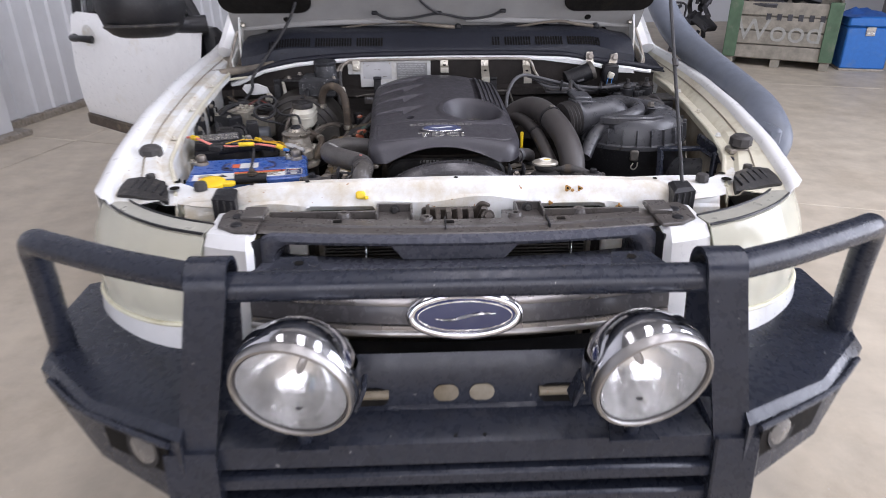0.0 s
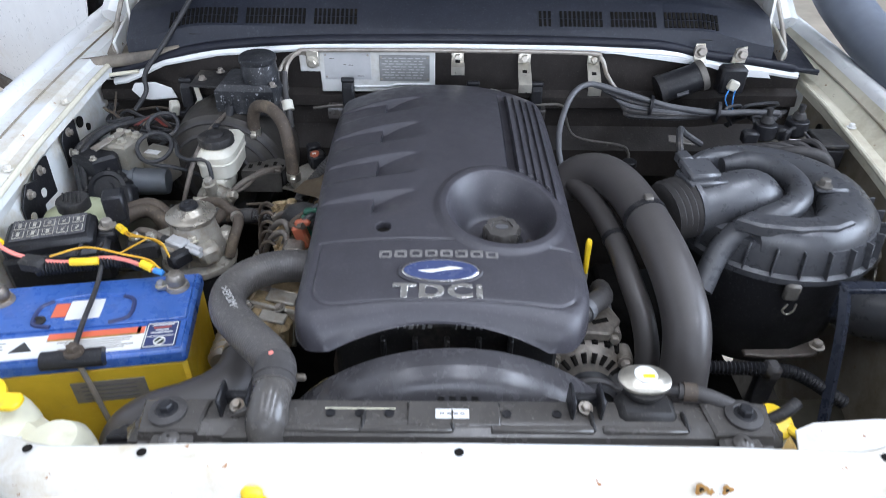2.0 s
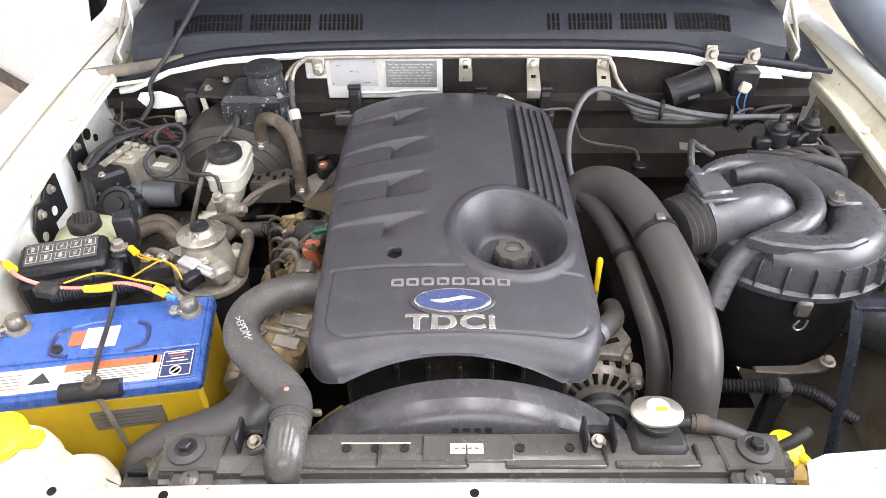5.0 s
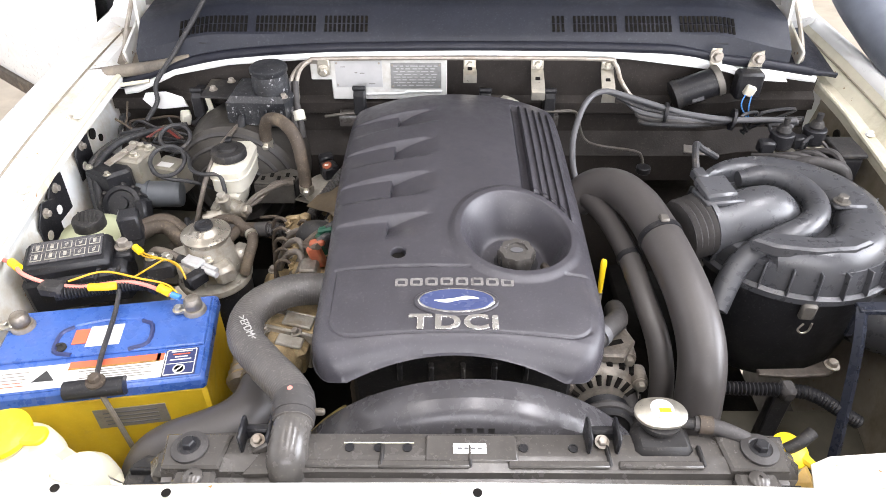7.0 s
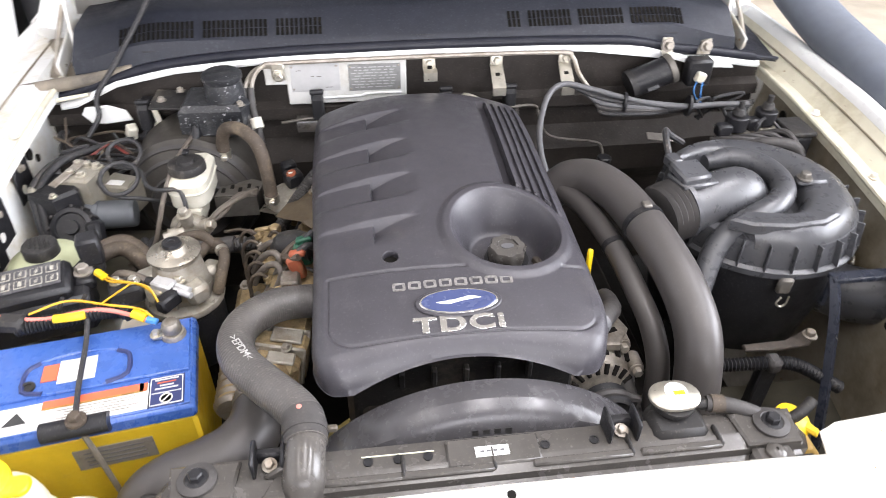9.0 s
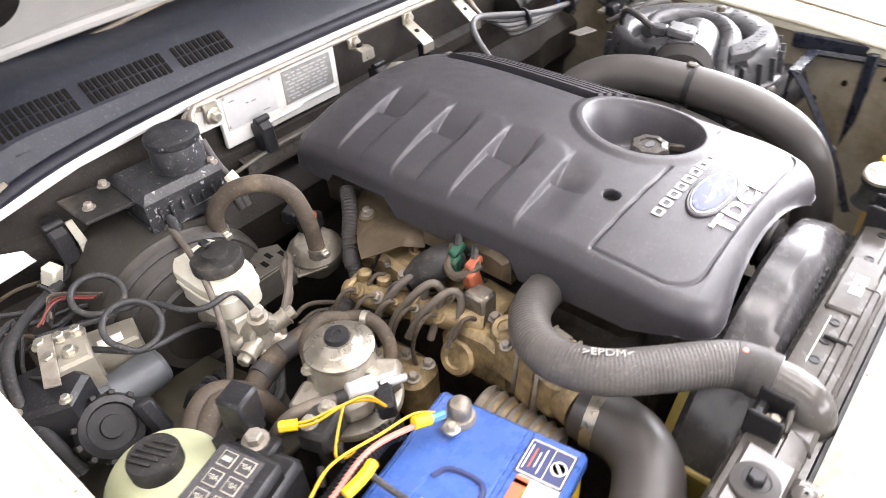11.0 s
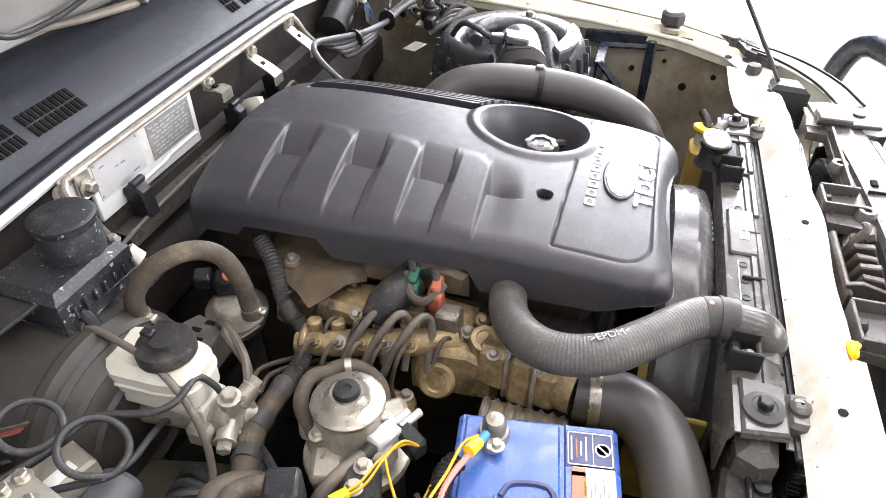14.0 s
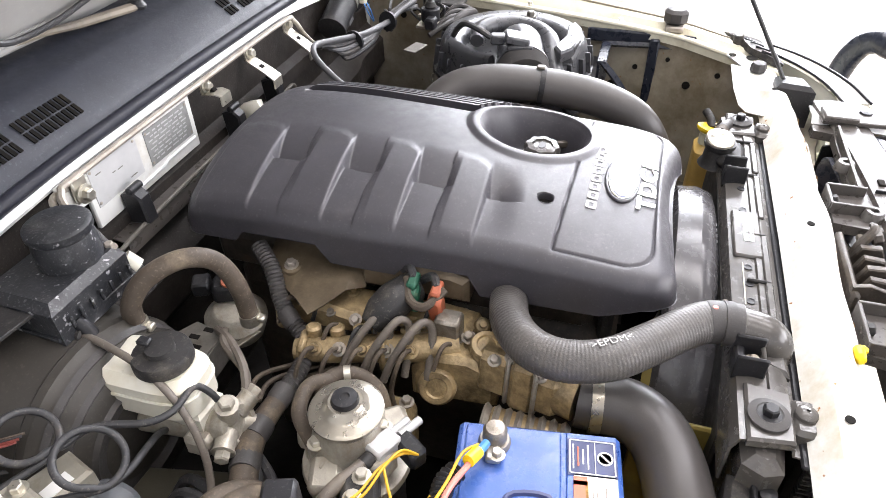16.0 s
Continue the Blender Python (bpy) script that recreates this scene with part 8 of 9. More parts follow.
for nm, x, y in (("post_inner", -0.030, 0.048), ("post_outer", -0.282, 0.048)):
    ps_ = part("terminal_base", batt(Geo().lathe([(0.017, 0.912), (0.018, 0.918), (0.016, 0.924)], (x, y, 0), (0, 0, 1), 20)), steel_dull, bt)
    part("terminal_post", batt(Geo().lathe([(0.010, 0.92), (0.0135, 0.925), (0.0135, 0.938), (0.010, 0.943), (0.0, 0.944)], (x, y, 0), (0, 0, 1), 18)), alloy, ps_, "dull lead terminal clamp")
    part("terminal_bolt", batt(Geo().bolt((x - 0.022, y - 0.004, 0.925), (0, 0, 1), 0.006).box((x - 0.018, y, 0.922), (0.022, 0.016, 0.010), 0.002)), steel, ps_)
hc = thing("battery_clamp", "black battery hold-down bar with a hook bolt", "battery clamp", (-0.52, 0.125, 0.70))
part("clamp_bar", Geo().tube([BM @ Vector((-0.185, -0.089, 0.914)), BM @ Vector((-0.105, -0.089, 0.914))], 0.0135, 12, smooth=False), plastic, hc)
part("washer", Geo().lathe([(0.013, 0.0), (0.013, 0.004), (0.0, 0.005)], BM @ Vector((-0.140, -0.090, 0.926)), (0, 0, 1), 18), rubber_brown, hc)
part("clamp_nut", Geo().bolt(BM @ Vector((-0.140, -0.090, 0.929)), (0, 0, 1), 0.008), rubber_brown, hc)
part("rod", Geo().tube([BM @ Vector((-0.140, -0.094, 0.93)), BM @ Vector((-0.130, -0.100, 0.84)), BM @ Vector((-0.12, -0.105, 0.72))], 0.0038, 8), steel_dull, hc)
part("strap", Geo().tube([BM @ Vector((-0.142, -0.086, 0.926)), BM @ Vector((-0.146, -0.03, 0.925)), BM @ Vector((-0.145, 0.05, 0.930)), BM @ Vector((-0.145, 0.10, 0.945))], 0.0038, 8), cable_black, hc, "thin black tie across the battery")

# ---- washer bottle ----
wb = thing("washer_bottle", "yellowed milky washer bottle with a yellow cap", "washer bottle", (-0.53, 0.02, 0.75))
part("bottle", Geo().prism([(-0.66, -0.02), (-0.47, -0.023), (-0.447, -0.016), (-0.440, 0.0), (-0.452, 0.016), (-0.50, 0.032), (-0.55, 0.062), (-0.60, 0.072), (-0.65, 0.06), (-0.67, 0.03)], 0.66, 0.897, ch=0.022), bottle_yellowed, wb)
part("shoulder", Geo().lathe([(0.062, 0.87), (0.058, 0.892), (0.046, 0.906), (0.032, 0.912), (0.028, 0.92)], (-0.594, 0.025, 0), (0, 0, 1), 28), bottle_yellowed, wb)
part("side_bulge", Geo().lathe([(0.045, 0.86), (0.042, 0.885), (0.030, 0.902), (0.0, 0.908)], (-0.495, 0.0, 0), (0, 0, 1), 24), bottle_yellowed, wb)
part("neck", Geo().cyl((-0.592, 0.032, 0.90), (-0.592, 0.032, 0.930), 0.026), bottle_white, wb)
wc = part("yellow_cap", Geo().lathe([(0.032, 0), (0.036, 0.003), (0.036, 0.011), (0.030, 0.015), (0.015, 0.017), (0.0, 0.0172)], (-0.592, 0.032, 0.928), (0, -0.06, 1), 30), yellow, wb, "bright yellow flip cap")
part("cap_tongue", Geo().prism(rounded(-0.570, 0.016, -0.533, 0.042, 0.01), 0.931, 0.940, ch=0.002), yellow, wc)
part("seam", Geo().tube([(-0.66, -0.022, 0.80), (-0.55, -0.024, 0.80), (-0.45, -0.022, 0.80)], 0.003, 6), bottle_yellowed, wb)

# ---- brake booster, master cylinder and reservoir ----
bo = thing("brake_booster", "large dusty black brake booster drum on the firewall", "brake booster", (-0.48, 0.80, 0.70))
part("drum", Geo().lathe([(0.05, -0.115), (0.09, -0.105), (0.122, -0.085), (0.128, -0.07), (0.132, -0.066), (0.132, -0.055), (0.128, -0.05), (0.135, 0.02), (0.125, 0.06)], (-0.475, 0.815, 0.86), (0.06, 1, 0.06), 48), booster_grey, bo)
for k, r in enumerate((0.072, 0.100, 0.120)):
    part("drum_ring", Geo().lathe([(r, -0.112 + 0.013 * k), (r + 0.004, -0.114 + 0.013 * k), (r + 0.008, -0.106 + 0.013 * k)], (-0.475, 0.815, 0.86), (0.06, 1, 0.06), 48), rubber, bo)
part("vacuum_elbow", Geo().cyl((-0.407, 0.745, 0.93), (-0.406, 0.737, 0.957), 0.016), plastic, bo)
mc = thing("brake_master_cylinder", "white brake fluid reservoir on an aluminium master cylinder", "master cylinder", (-0.46, 0.65, 0.83))
tank_plan = [(-0.459 + 0.038 * math.copysign(abs(math.cos(a)) ** 0.55, math.cos(a)), 0.690 + 0.080 * math.copysign(abs(math.sin(a)) ** 0.5, math.sin(a))) for a in [2 * math.pi * k / 36 for k in range(36)]]
part("reservoir", Geo().prism(tank_plan, 0.902, 0.967, ch=0.011), bottle_white, mc, "milky white fluid reservoir")
part("reservoir_seam", Geo().prism(shrink(tank_plan, -0.0025), 0.938, 0.943, ch=0.0015), bottle_white, mc)
part("reservoir_foot", Geo().prism([(-0.484, 0.61), (-0.440, 0.606), (-0.434, 0.65), (-0.448, 0.72), (-0.480, 0.71)], 0.878, 0.912, ch=0.006), bottle_white, mc)
part("reservoir_neck", Geo().cyl((-0.459, 0.653, 0.960), (-0.459, 0.653, 0.975), 0.030), bottle_white, mc)
cp_ = part("cap", Geo().lathe([(0.031, 0.0), (0.034, 0.002), (0.034, 0.013), (0.032, 0.017), (0.017, 0.018), (0.016, 0.024), (0.0, 0.0245)], (-0.458, 0.655, 0.968), (0, 0, 1), 40), plastic_dusty, mc, "black screw cap")
part("cap_tab", Geo().box((-0.459, 0.672, 0.997), (0.012, 0.016, 0.006), 0.002), plastic, cp_)
cy = part("cylinder", Geo().tube([(-0.472, 0.75, 0.872), (-0.466, 0.68, 0.874), (-0.460, 0.60, 0.878)], 0.024, 22), alloy_clean, mc, "pale cast aluminium cylinder")
part("end_block", Geo().lathe([(0.024, -0.03), (0.029, -0.022), (0.029, 0.004), (0.025, 0.010), (0.019, 0.011), (0.017, 0.007), (0.0, 0.007)], (-0.459, 0.586, 0.879), (-0.2, -1, 0.35), 28), alloy_clean, cy)
for d in ((-0.9, -0.3, -0.1), (0.9, -0.3, 0.35), (-0.1, -0.2, 1), (0.5, -0.6, -0.5)):
    d, b0 = Vector(d).normalized(), Vector((-0.459, 0.592, 0.880))
    part("port", Geo().cyl(b0 + d * 0.012, b0 + d * 0.040, 0.0125), alloy_clean, cy)
    part("port_plug", Geo().bolt(b0 + d * 0.038, d, 0.0095), alloy_clean, cy)
part("side_lug", Geo().box((-0.485, 0.615, 0.872), (0.03, 0.035, 0.03), 0.006), alloy_clean, cy)
for k in range(2):
    part("brake_pipe", Geo().tube([(-0.425, 0.585, 0.895), (-0.40, 0.60, 0.905 + 0.01 * k), (-0.375 + 0.01 * k, 0.64, 0.915), (-0.345, 0.66 + 0.012 * k, 0.905)], 0.0056, 8), hose_grey, mc)
bk = thing("slotted_bracket", "grey slotted steel bracket beside the booster", "bracket", (-0.38, 0.67, 0.90))
part("plate", Geo().prism([(-0.425, 0.668), (-0.345, 0.663), (-0.335, 0.71), (-0.36, 0.725), (-0.415, 0.715)], 0.896, 0.900, ch=0.0008), steel_dark, bk)
for k in range(5):
    part("slot", Geo().box((-0.41 + 0.016 * k, 0.685 + 0.012 * (k % 2), 0.9006), (0.007, 0.014, 0.001), 0), underside, bk)
part("fold", Geo().box((-0.385, 0.664, 0.875), (0.08, 0.003, 0.045), 0.001), steel_dark, bk)

# ---- black reservoir box high on the firewall ----
wm = thing("firewall_motor", "dusty black motor box bolted to the firewall", "motor", (-0.42, 0.82, 0.99))
part("box", Geo().prism([(-0.482, 0.762), (-0.362, 0.758), (-0.350, 0.80), (-0.355, 0.865), (-0.478, 0.87)], 0.972, 1.040, ch=0.010), flecked, wm, angle=25)
for k in range(7):
    part("side_rib", Geo().box((-0.465 + 0.016 * k, 0.757 - 0.0006 * k, 1.010), (0.004, 0.004, 0.016), 0.001), flecked, wm)
part("flange", Geo().prism([(-0.485, 0.765), (-0.36, 0.755), (-0.348, 0.80), (-0.353, 0.868), (-0.48, 0.873)], 0.992, 0.998, ch=0.001), flecked, wm)
part("dome", Geo().lathe([(0.037, 0.0), (0.037, 0.025), (0.035, 0.04), (0.038, 0.044), (0.038, 0.052), (0.033, 0.056), (0.0, 0.057)], (-0.395, 0.805, 1.036), (0, 0, 1), 36), flecked, wm)
part("bracket", Geo().prism([(-0.545, 0.80), (-0.47, 0.79), (-0.47, 0.875), (-0.545, 0.885)], 1.022, 1.027, ch=0.001), plastic_dusty, wm)
for p in ((-0.525, 0.83, 1.027), (-0.49, 0.85, 1.036), (-0.365, 0.775, 1.036)):
    part("screw", Geo().bolt(p, (0, 0, 1), 0.006), steel_dull, wm)
part("outlet", Geo().tube([(-0.455, 0.765, 1.0), (-0.455, 0.752, 0.985), (-0.462, 0.735, 0.965)], 0.009, 10), plastic, wm)

# ---- fuel filter with primer ----
ff = thing("fuel_filter", "cast aluminium fuel filter head with a round primer", "fuel filter", (-0.45, 0.43, 0.78))
FX, FY = -0.448, 0.438
part("primer_dome", Geo().lathe([(0.037, 0.934), (0.042, 0.942), (0.042, 0.946), (0.038, 0.949), (0.029, 0.950), (0.025, 0.953), (0.019, 0.960)], (FX, FY, 0), (0, 0, 1), 44), zinc, ff, "round pressed metal primer")
part("primer_button", Geo().lathe([(0.0155, 0.954), (0.0158, 0.961), (0.0140, 0.966), (0.006, 0.967), (0.005, 0.965), (0.0, 0.965)], (FX, FY, 0), (0, 0, 1), 28), plastic, ff, "black primer button")
hd = part("head", Geo().lathe([(0.046, 0.858), (0.050, 0.866), (0.049, 0.885), (0.042, 0.905), (0.037, 0.936)], (FX, FY, 0), (0, 0, 1), 36, 6, 0.035), alloy_clean, ff, "pale cast filter head")
for k, (dx, dy, w, h, rz) in enumerate(((-0.050, 0.008, 0.045, 0.038, 15), (0.030, -0.038, 0.036, 0.04, 35), (-0.025, -0.045, 0.04, 0.028, -20), (0.046, 0.018, 0.03, 0.034, -15), (0.0, 0.048, 0.045, 0.026, 5))):
    part("head_boss", Geo().box((FX + dx, FY + dy, 0.886 + 0.006 * (k % 3)), (w, h, 0.034), 0.007, (0, 6 * (k - 2), rz)), alloy_clean, hd)
for k in range(7):
    a_ = radians(51 * k + 12)
    part("head_web", Geo().box((FX + 0.047 * math.cos(a_), FY + 0.047 * math.sin(a_), 0.885), (0.014, 0.004, 0.04), 0.001, (0, 0, math.degrees(a_))), alloy_clean, hd)
part("bracket", Geo().prism([(-0.515, 0.445), (-0.47, 0.485), (-0.42, 0.488), (-0.388, 0.44), (-0.395, 0.40), (-0.44, 0.382), (-0.50, 0.400)], 0.852, 0.864, ch=0.002), alloy, ff)
part("can", Geo().lathe([(0.050, 0.72), (0.057, 0.735), (0.058, 0.835), (0.056, 0.845), (0.058, 0.850), (0.052, 0.856)], (FX, FY, 0), (0, 0, 1), 36), plastic, ff, "glossy black filter canister")
part("foot_disc", Geo().lathe([(0.052, 0.846), (0.063, 0.850), (0.065, 0.856), (0.063, 0.862), (0.048, 0.868)], (FX, FY - 0.004, 0), (0, 0, 1), 40), alloy_clean, hd)
hp_ = part("heater_plug", Geo().box((-0.462, 0.392, 0.914), (0.036, 0.024, 0.020), 0.003, (0, 4, -24)), plate_pale, ff, "pale grey plug connector")
for dx, dy in ((0.0, 0.006), (0.004, -0.007)):
    part("plug_prong", Geo().tube([(-0.448 + dx, 0.386 + dy, 0.914), (-0.420 + dx, 0.372 + dy, 0.912)], 0.0052, 10, smooth=False), plate_pale, hp_)
part("plug_collar", Geo().tube([(-0.479, 0.400, 0.914), (-0.490, 0.405, 0.914)], 0.0088, 12, smooth=False), plastic_dusty, hp_)
part("plug_cable", Geo().tube([(-0.486, 0.403, 0.914), (-0.515, 0.418, 0.917), (-0.540, 0.430, 0.912), (-0.556, 0.440, 0.890), (-0.56, 0.445, 0.86)], 0.0078, 10), hose_grey, ff)
part("outlet_hose", Geo().tube([(-0.425, 0.475, 0.905), (-0.405, 0.49, 0.918), (-0.385, 0.478, 0.92), (-0.376, 0.455, 0.915), (-0.38, 0.43, 0.90), (-0.39, 0.42, 0.87)], 0.0095, 10, 6), rubber_brown, ff)
part("hose_clip", Geo().lathe([(0.0098, -0.004), (0.0112, -0.004), (0.0112, 0.004), (0.0098, 0.004)], (-0.381, 0.468, 0.919), (0.4, -0.9, 0), 14), steel, ff)
part("inlet_hose", Geo().tube([(-0.47, 0.475, 0.90), (-0.455, 0.495, 0.925), (-0.42, 0.50, 0.93), (-0.395, 0.485, 0.92)], 0.009, 10), rubber_brown, ff)
for p in ((-0.495, 0.43, 0.885), (-0.41, 0.43, 0.885), (-0.44, 0.40, 0.915), (-0.478, 0.465, 0.912)):
    part("filter_bolt", Geo().bolt(p, (0, 0, 1), 0.007), steel, ff)

# ---- power steering reservoir ----
ps = thing("power_steering_reservoir", "greenish translucent fluid reservoir with a ridged black cap", "reservoir", (-0.67, 0.47, 0.86))
PX, PY = -0.668, 0.478
part("bottle", Geo().lathe([(0.048, 0.86), (0.058, 0.872), (0.062, 0.895), (0.061, 0.908), (0.054, 0.919), (0.036, 0.926), (0.028, 0.930)], (PX, PY, 0), (0, 0, 1), 36), bottle_green, ps)
pc = part("cap", Geo().lathe([(0.024, 0.926), (0.0275, 0.929), (0.0275, 0.945), (0.0255, 0.949), (0.0, 0.9505)], (PX, PY, 0), (0, 0, 1), 32), plastic_dusty, ps, "ridged black cap")
for k in range(5):
    part("cap_ridge", Geo().box((PX - 0.015 + 0.0075 * k, PY, 0.9510), (0.003, 0.036 - 0.004 * abs(k - 2), 0.004), 0.001, (0, 0, 25)), plastic_dusty, pc)
for k in range(2):
    part("hose", Geo().tube([(-0.625, 0.50 - 0.03 * k, 0.885), (-0.60, 0.535 - 0.025 * k, 0.89), (-0.565, 0.55 - 0.02 * k, 0.89), (-0.53, 0.53 - 0.02 * k, 0.87), (-0.51, 0.50, 0.82)], 0.0135, 12), rubber_brown, ps)
rl = thing("relay", "black square relay beside the fluid reservoir", "relay", (-0.575, 0.44, 0.93))
part("body", Geo().box((-0.578, 0.448, 0.955), (0.034, 0.034, 0.05), 0.004, (0, 0, 18)), plastic, rl)
part("base", Geo().box((-0.578, 0.448, 0.925), (0.028, 0.028, 0.02), 0.003, (0, 0, 18)), plastic_dusty, rl)

# ---- fuse box ----
fb = thing("fuse_box", "black fuse box with a printed silver cover", "fuse box", (-0.65, 0.39, 0.86))
FM = Matrix.Translation((-0.655, 0.385, 0)) @ pose(0, 0, 0, 0, 0, 16)


def fuse(g):
    g.v = [tuple(FM @ Vector(p)) for p in g.v]
    return g


part("tub", fuse(Geo().box((0, 0, 0.89), (0.16, 0.085, 0.07), 0.008)), plastic, fb)
ld = part("lid", fuse(Geo().box((-0.008, 0.0, 0.935), (0.135, 0.075, 0.026), 0.007, (6, 0, 0))), plastic, fb)
lb = part("lid_label", fuse(Geo().box((-0.008, 0.004, 0.9500), (0.112, 0.052, 0.0016), 0, (6, 0, 0))), shroud_black, ld, "dark printed fuse chart")
RATINGS = {(4, 0): "80A", (3, 1): "60A", (3, 0): "30A", (2, 1): "40A"}
for i in range(5):
    for j in range(2):
        x, y, z = -0.052 + 0.022 * i, -0.008 + 0.022 * j, 0.9497 + 0.0023 * j
        fr_ = part("print_frame", fuse(Geo().box((x, y, z), (0.017, 0.016, 0.001), 0, (6, 0, 0))), chart_print, lb, "pale printed frame")
        part("print_field", fuse(Geo().box((x, y, z + 0.0006), (0.0145, 0.0135, 0.001), 0, (6, 0, 0))), shroud_black, fr_)
        if (i, j) in RATINGS:
            lettering(RATINGS[i, j], 0.0075, 0.0001, FM @ Matrix.Translation((x, y, z + 0.0013)) @ pose(0, 0, 0, 6, 0, -90), chart_print, fr_, "printed_rating")
        else:
            part("printed_bar", fuse(Geo().box((x, y, z + 0.0013), (0.005, 0.010, 0.0004), 0, (6, 0, 0))), chart_print, fr_)
part("side_tab", fuse(Geo().box((0.075, 0.01, 0.92), (0.03, 0.04, 0.02), 0.004)), plastic, fb)
part("tab_screw", fuse(Geo().bolt((0.075, 0.015, 0.93), (0, 0, 1), 0.010)), steel_dull, fb)
part("plate", fuse(Geo().box((0.045, 0.058, 0.91), (0.10, 0.03, 0.012), 0.003)), plastic_dusty, fb)

# ---- anti-lock brake unit with looped pipes ----
ab = thing("brake_control_unit", "brake control unit with a grey motor and black module", "brake unit", (-0.64, 0.65, 0.85))
AM = Matrix.Translation((-0.640, 0.650, 0)) @ pose(0, 0, 0, 0, 0, -12)


def absu(g):
    g.v = [tuple(AM @ Vector(p)) for p in g.v]
    return g


part("valve_block", Geo().prism([(-0.692, 0.662), (-0.640, 0.650), (-0.622, 0.715), (-0.668, 0.732)], 0.865, 0.958, ch=0.004), beige_block, ab, "beige plated valve block")
part("side_block", Geo().prism([(-0.640, 0.690), (-0.580, 0.672), (-0.566, 0.715), (-0.622, 0.738)], 0.86, 0.926, ch=0.004), beige_block, ab)
part("block_label", Geo().box((-0.607, 0.694, 0.9265), (0.030, 0.016, 0.001), 0, (0, 0, -15)), label_white, ab)
mo = part("motor", Geo().tube([(-0.670, 0.652, 0.882), (-0.640, 0.655, 0.880), (-0.580, 0.660, 0.878)], 0.0270, 28, smooth=False), blue_grey, ab, "blue-grey cylindrical pump motor")
part("motor_cap", Geo().lathe([(0.0270, 0), (0.025, 0.006), (0.012, 0.008), (0, 0.008)], (-0.580, 0.660, 0.878), (1, 0.08, -0.03), 28), blue_grey, mo)
part("motor_band", Geo().lathe([(0.0272, -0.004), (0.029, -0.004), (0.029, 0.004), (0.0272, 0.004)], (-0.638, 0.655, 0.880), (1, 0.05, 0.02), 28), blue_grey, mo)
md = part("module", Geo().prism([(-0.742, 0.640), (-0.690, 0.612), (-0.655, 0.640), (-0.668, 0.700), (-0.735, 0.712)], 0.845, 0.948, ch=0.006), plastic, ab, "black electronic module")
pg = part("module_plug", Geo().lathe([(0.038, -0.035), (0.040, -0.005), (0.036, 0.004), (0.028, 0.006), (0.026, 0.002), (0.014, 0.002), (0.013, 0.008), (0, 0.008)], (-0.668, 0.598, 0.895), (0.05, -0.75, 0.66), 32), plastic, md, "ribbed round plug")
turn = Vector((0, 0, 1)).rotation_difference(Vector((0.05, -0.75, 0.66))).to_matrix().to_4x4()
for k in range(12):
    a_ = 30 * k
    m = Matrix.Translation((-0.668, 0.598, 0.895)) @ turn @ pose(0, 0, 0, 0, 0, a_)
    g = Geo().box((0.0395, 0, -0.012), (0.006, 0.007, 0.034), 0.001)
    g.v = [tuple(m @ Vector(p)) for p in g.v]
    part("plug_fin", g, plastic_dusty, pg)
part("plug_lever", Geo().box((-0.630, 0.596, 0.875), (0.024, 0.05, 0.055), 0.006, (-30, 0, 10)), plastic, md)
for x, y in ((-0.735, 0.645), (-0.69, 0.62), (-0.732, 0.705), (-0.672, 0.695)):
    part("module_screw", Geo().bolt((x, y, 0.948), (0, 0, 1), 0.005), steel, md)
for k, (x, y) in enumerate(((-0.672, 0.715), (-0.652, 0.708), (-0.634, 0.702), (-0.676, 0.682), (-0.655, 0.675))):
    part("union_nut", Geo().bolt((x, y, 0.957), (0, 0, 1), 0.007), steel, ab)
part("hanger", Geo().prism([(-0.70, 0.64), (-0.685, 0.63), (-0.655, 0.72), (-0.672, 0.728)], 0.960, 0.963, ch=0.0006), steel_dull, ab)
lp = thing("brake_pipe_coils", "dark brake pipes wound into flexible loops", "brake pipe", (-0.58, 0.69, 0.93))
for k, (cx, cy, cz, r) in enumerate(((-0.588, 0.730, 0.966, 0.030), (-0.584, 0.660, 0.952, 0.033))):
    turn = [radians(-95 + 20 * q) for q in range(19)] if not k else [radians(215 + 20 * q) for q in range(19)]
    ring = [(cx + r * math.cos(a), cy + 0.88 * r * math.sin(a), cz + 0.45 * r * math.sin(a) + 0.0004 * q) for q, a in enumerate(turn)]
    if k:
        lead, tail = [(-0.690, 0.705, 0.930), (-0.650, 0.706, 0.936)], [(-0.600, 0.634, 0.940), (-0.575, 0.630, 0.932), (-0.544, 0.634, 0.925), (-0.511, 0.647, 0.905), (-0.490, 0.66, 0.88)]
    else:
        lead, tail = [(-0.665, 0.742, 0.950), (-0.625, 0.715, 0.955)], [(-0.578, 0.695, 0.957), (-0.560, 0.688, 0.958), (-0.545, 0.670, 0.957), (-0.530, 0.632, 0.955), (-0.507, 0.615, 0.953), (-0.472, 0.613, 0.953), (-0.462, 0.602, 0.935), (-0.460, 0.593, 0.912)]
    part("pipe", Geo().tube(lead + ring + tail, 0.0041, 10, 4), cable_black, lp)
for k in range(2):
    y = 0.76 + 0.03 * k
    part("pipe", Geo().tube([(-0.735 + 0.01 * k, y + 0.03, 0.935), (-0.70, y + 0.035, 0.952 + 0.004 * k), (-0.655, y + 0.02, 0.945), (-0.60, y + 0.03, 0.925), (-0.55, y + 0.03, 0.90)], 0.0036, 8), cable_black, lp)
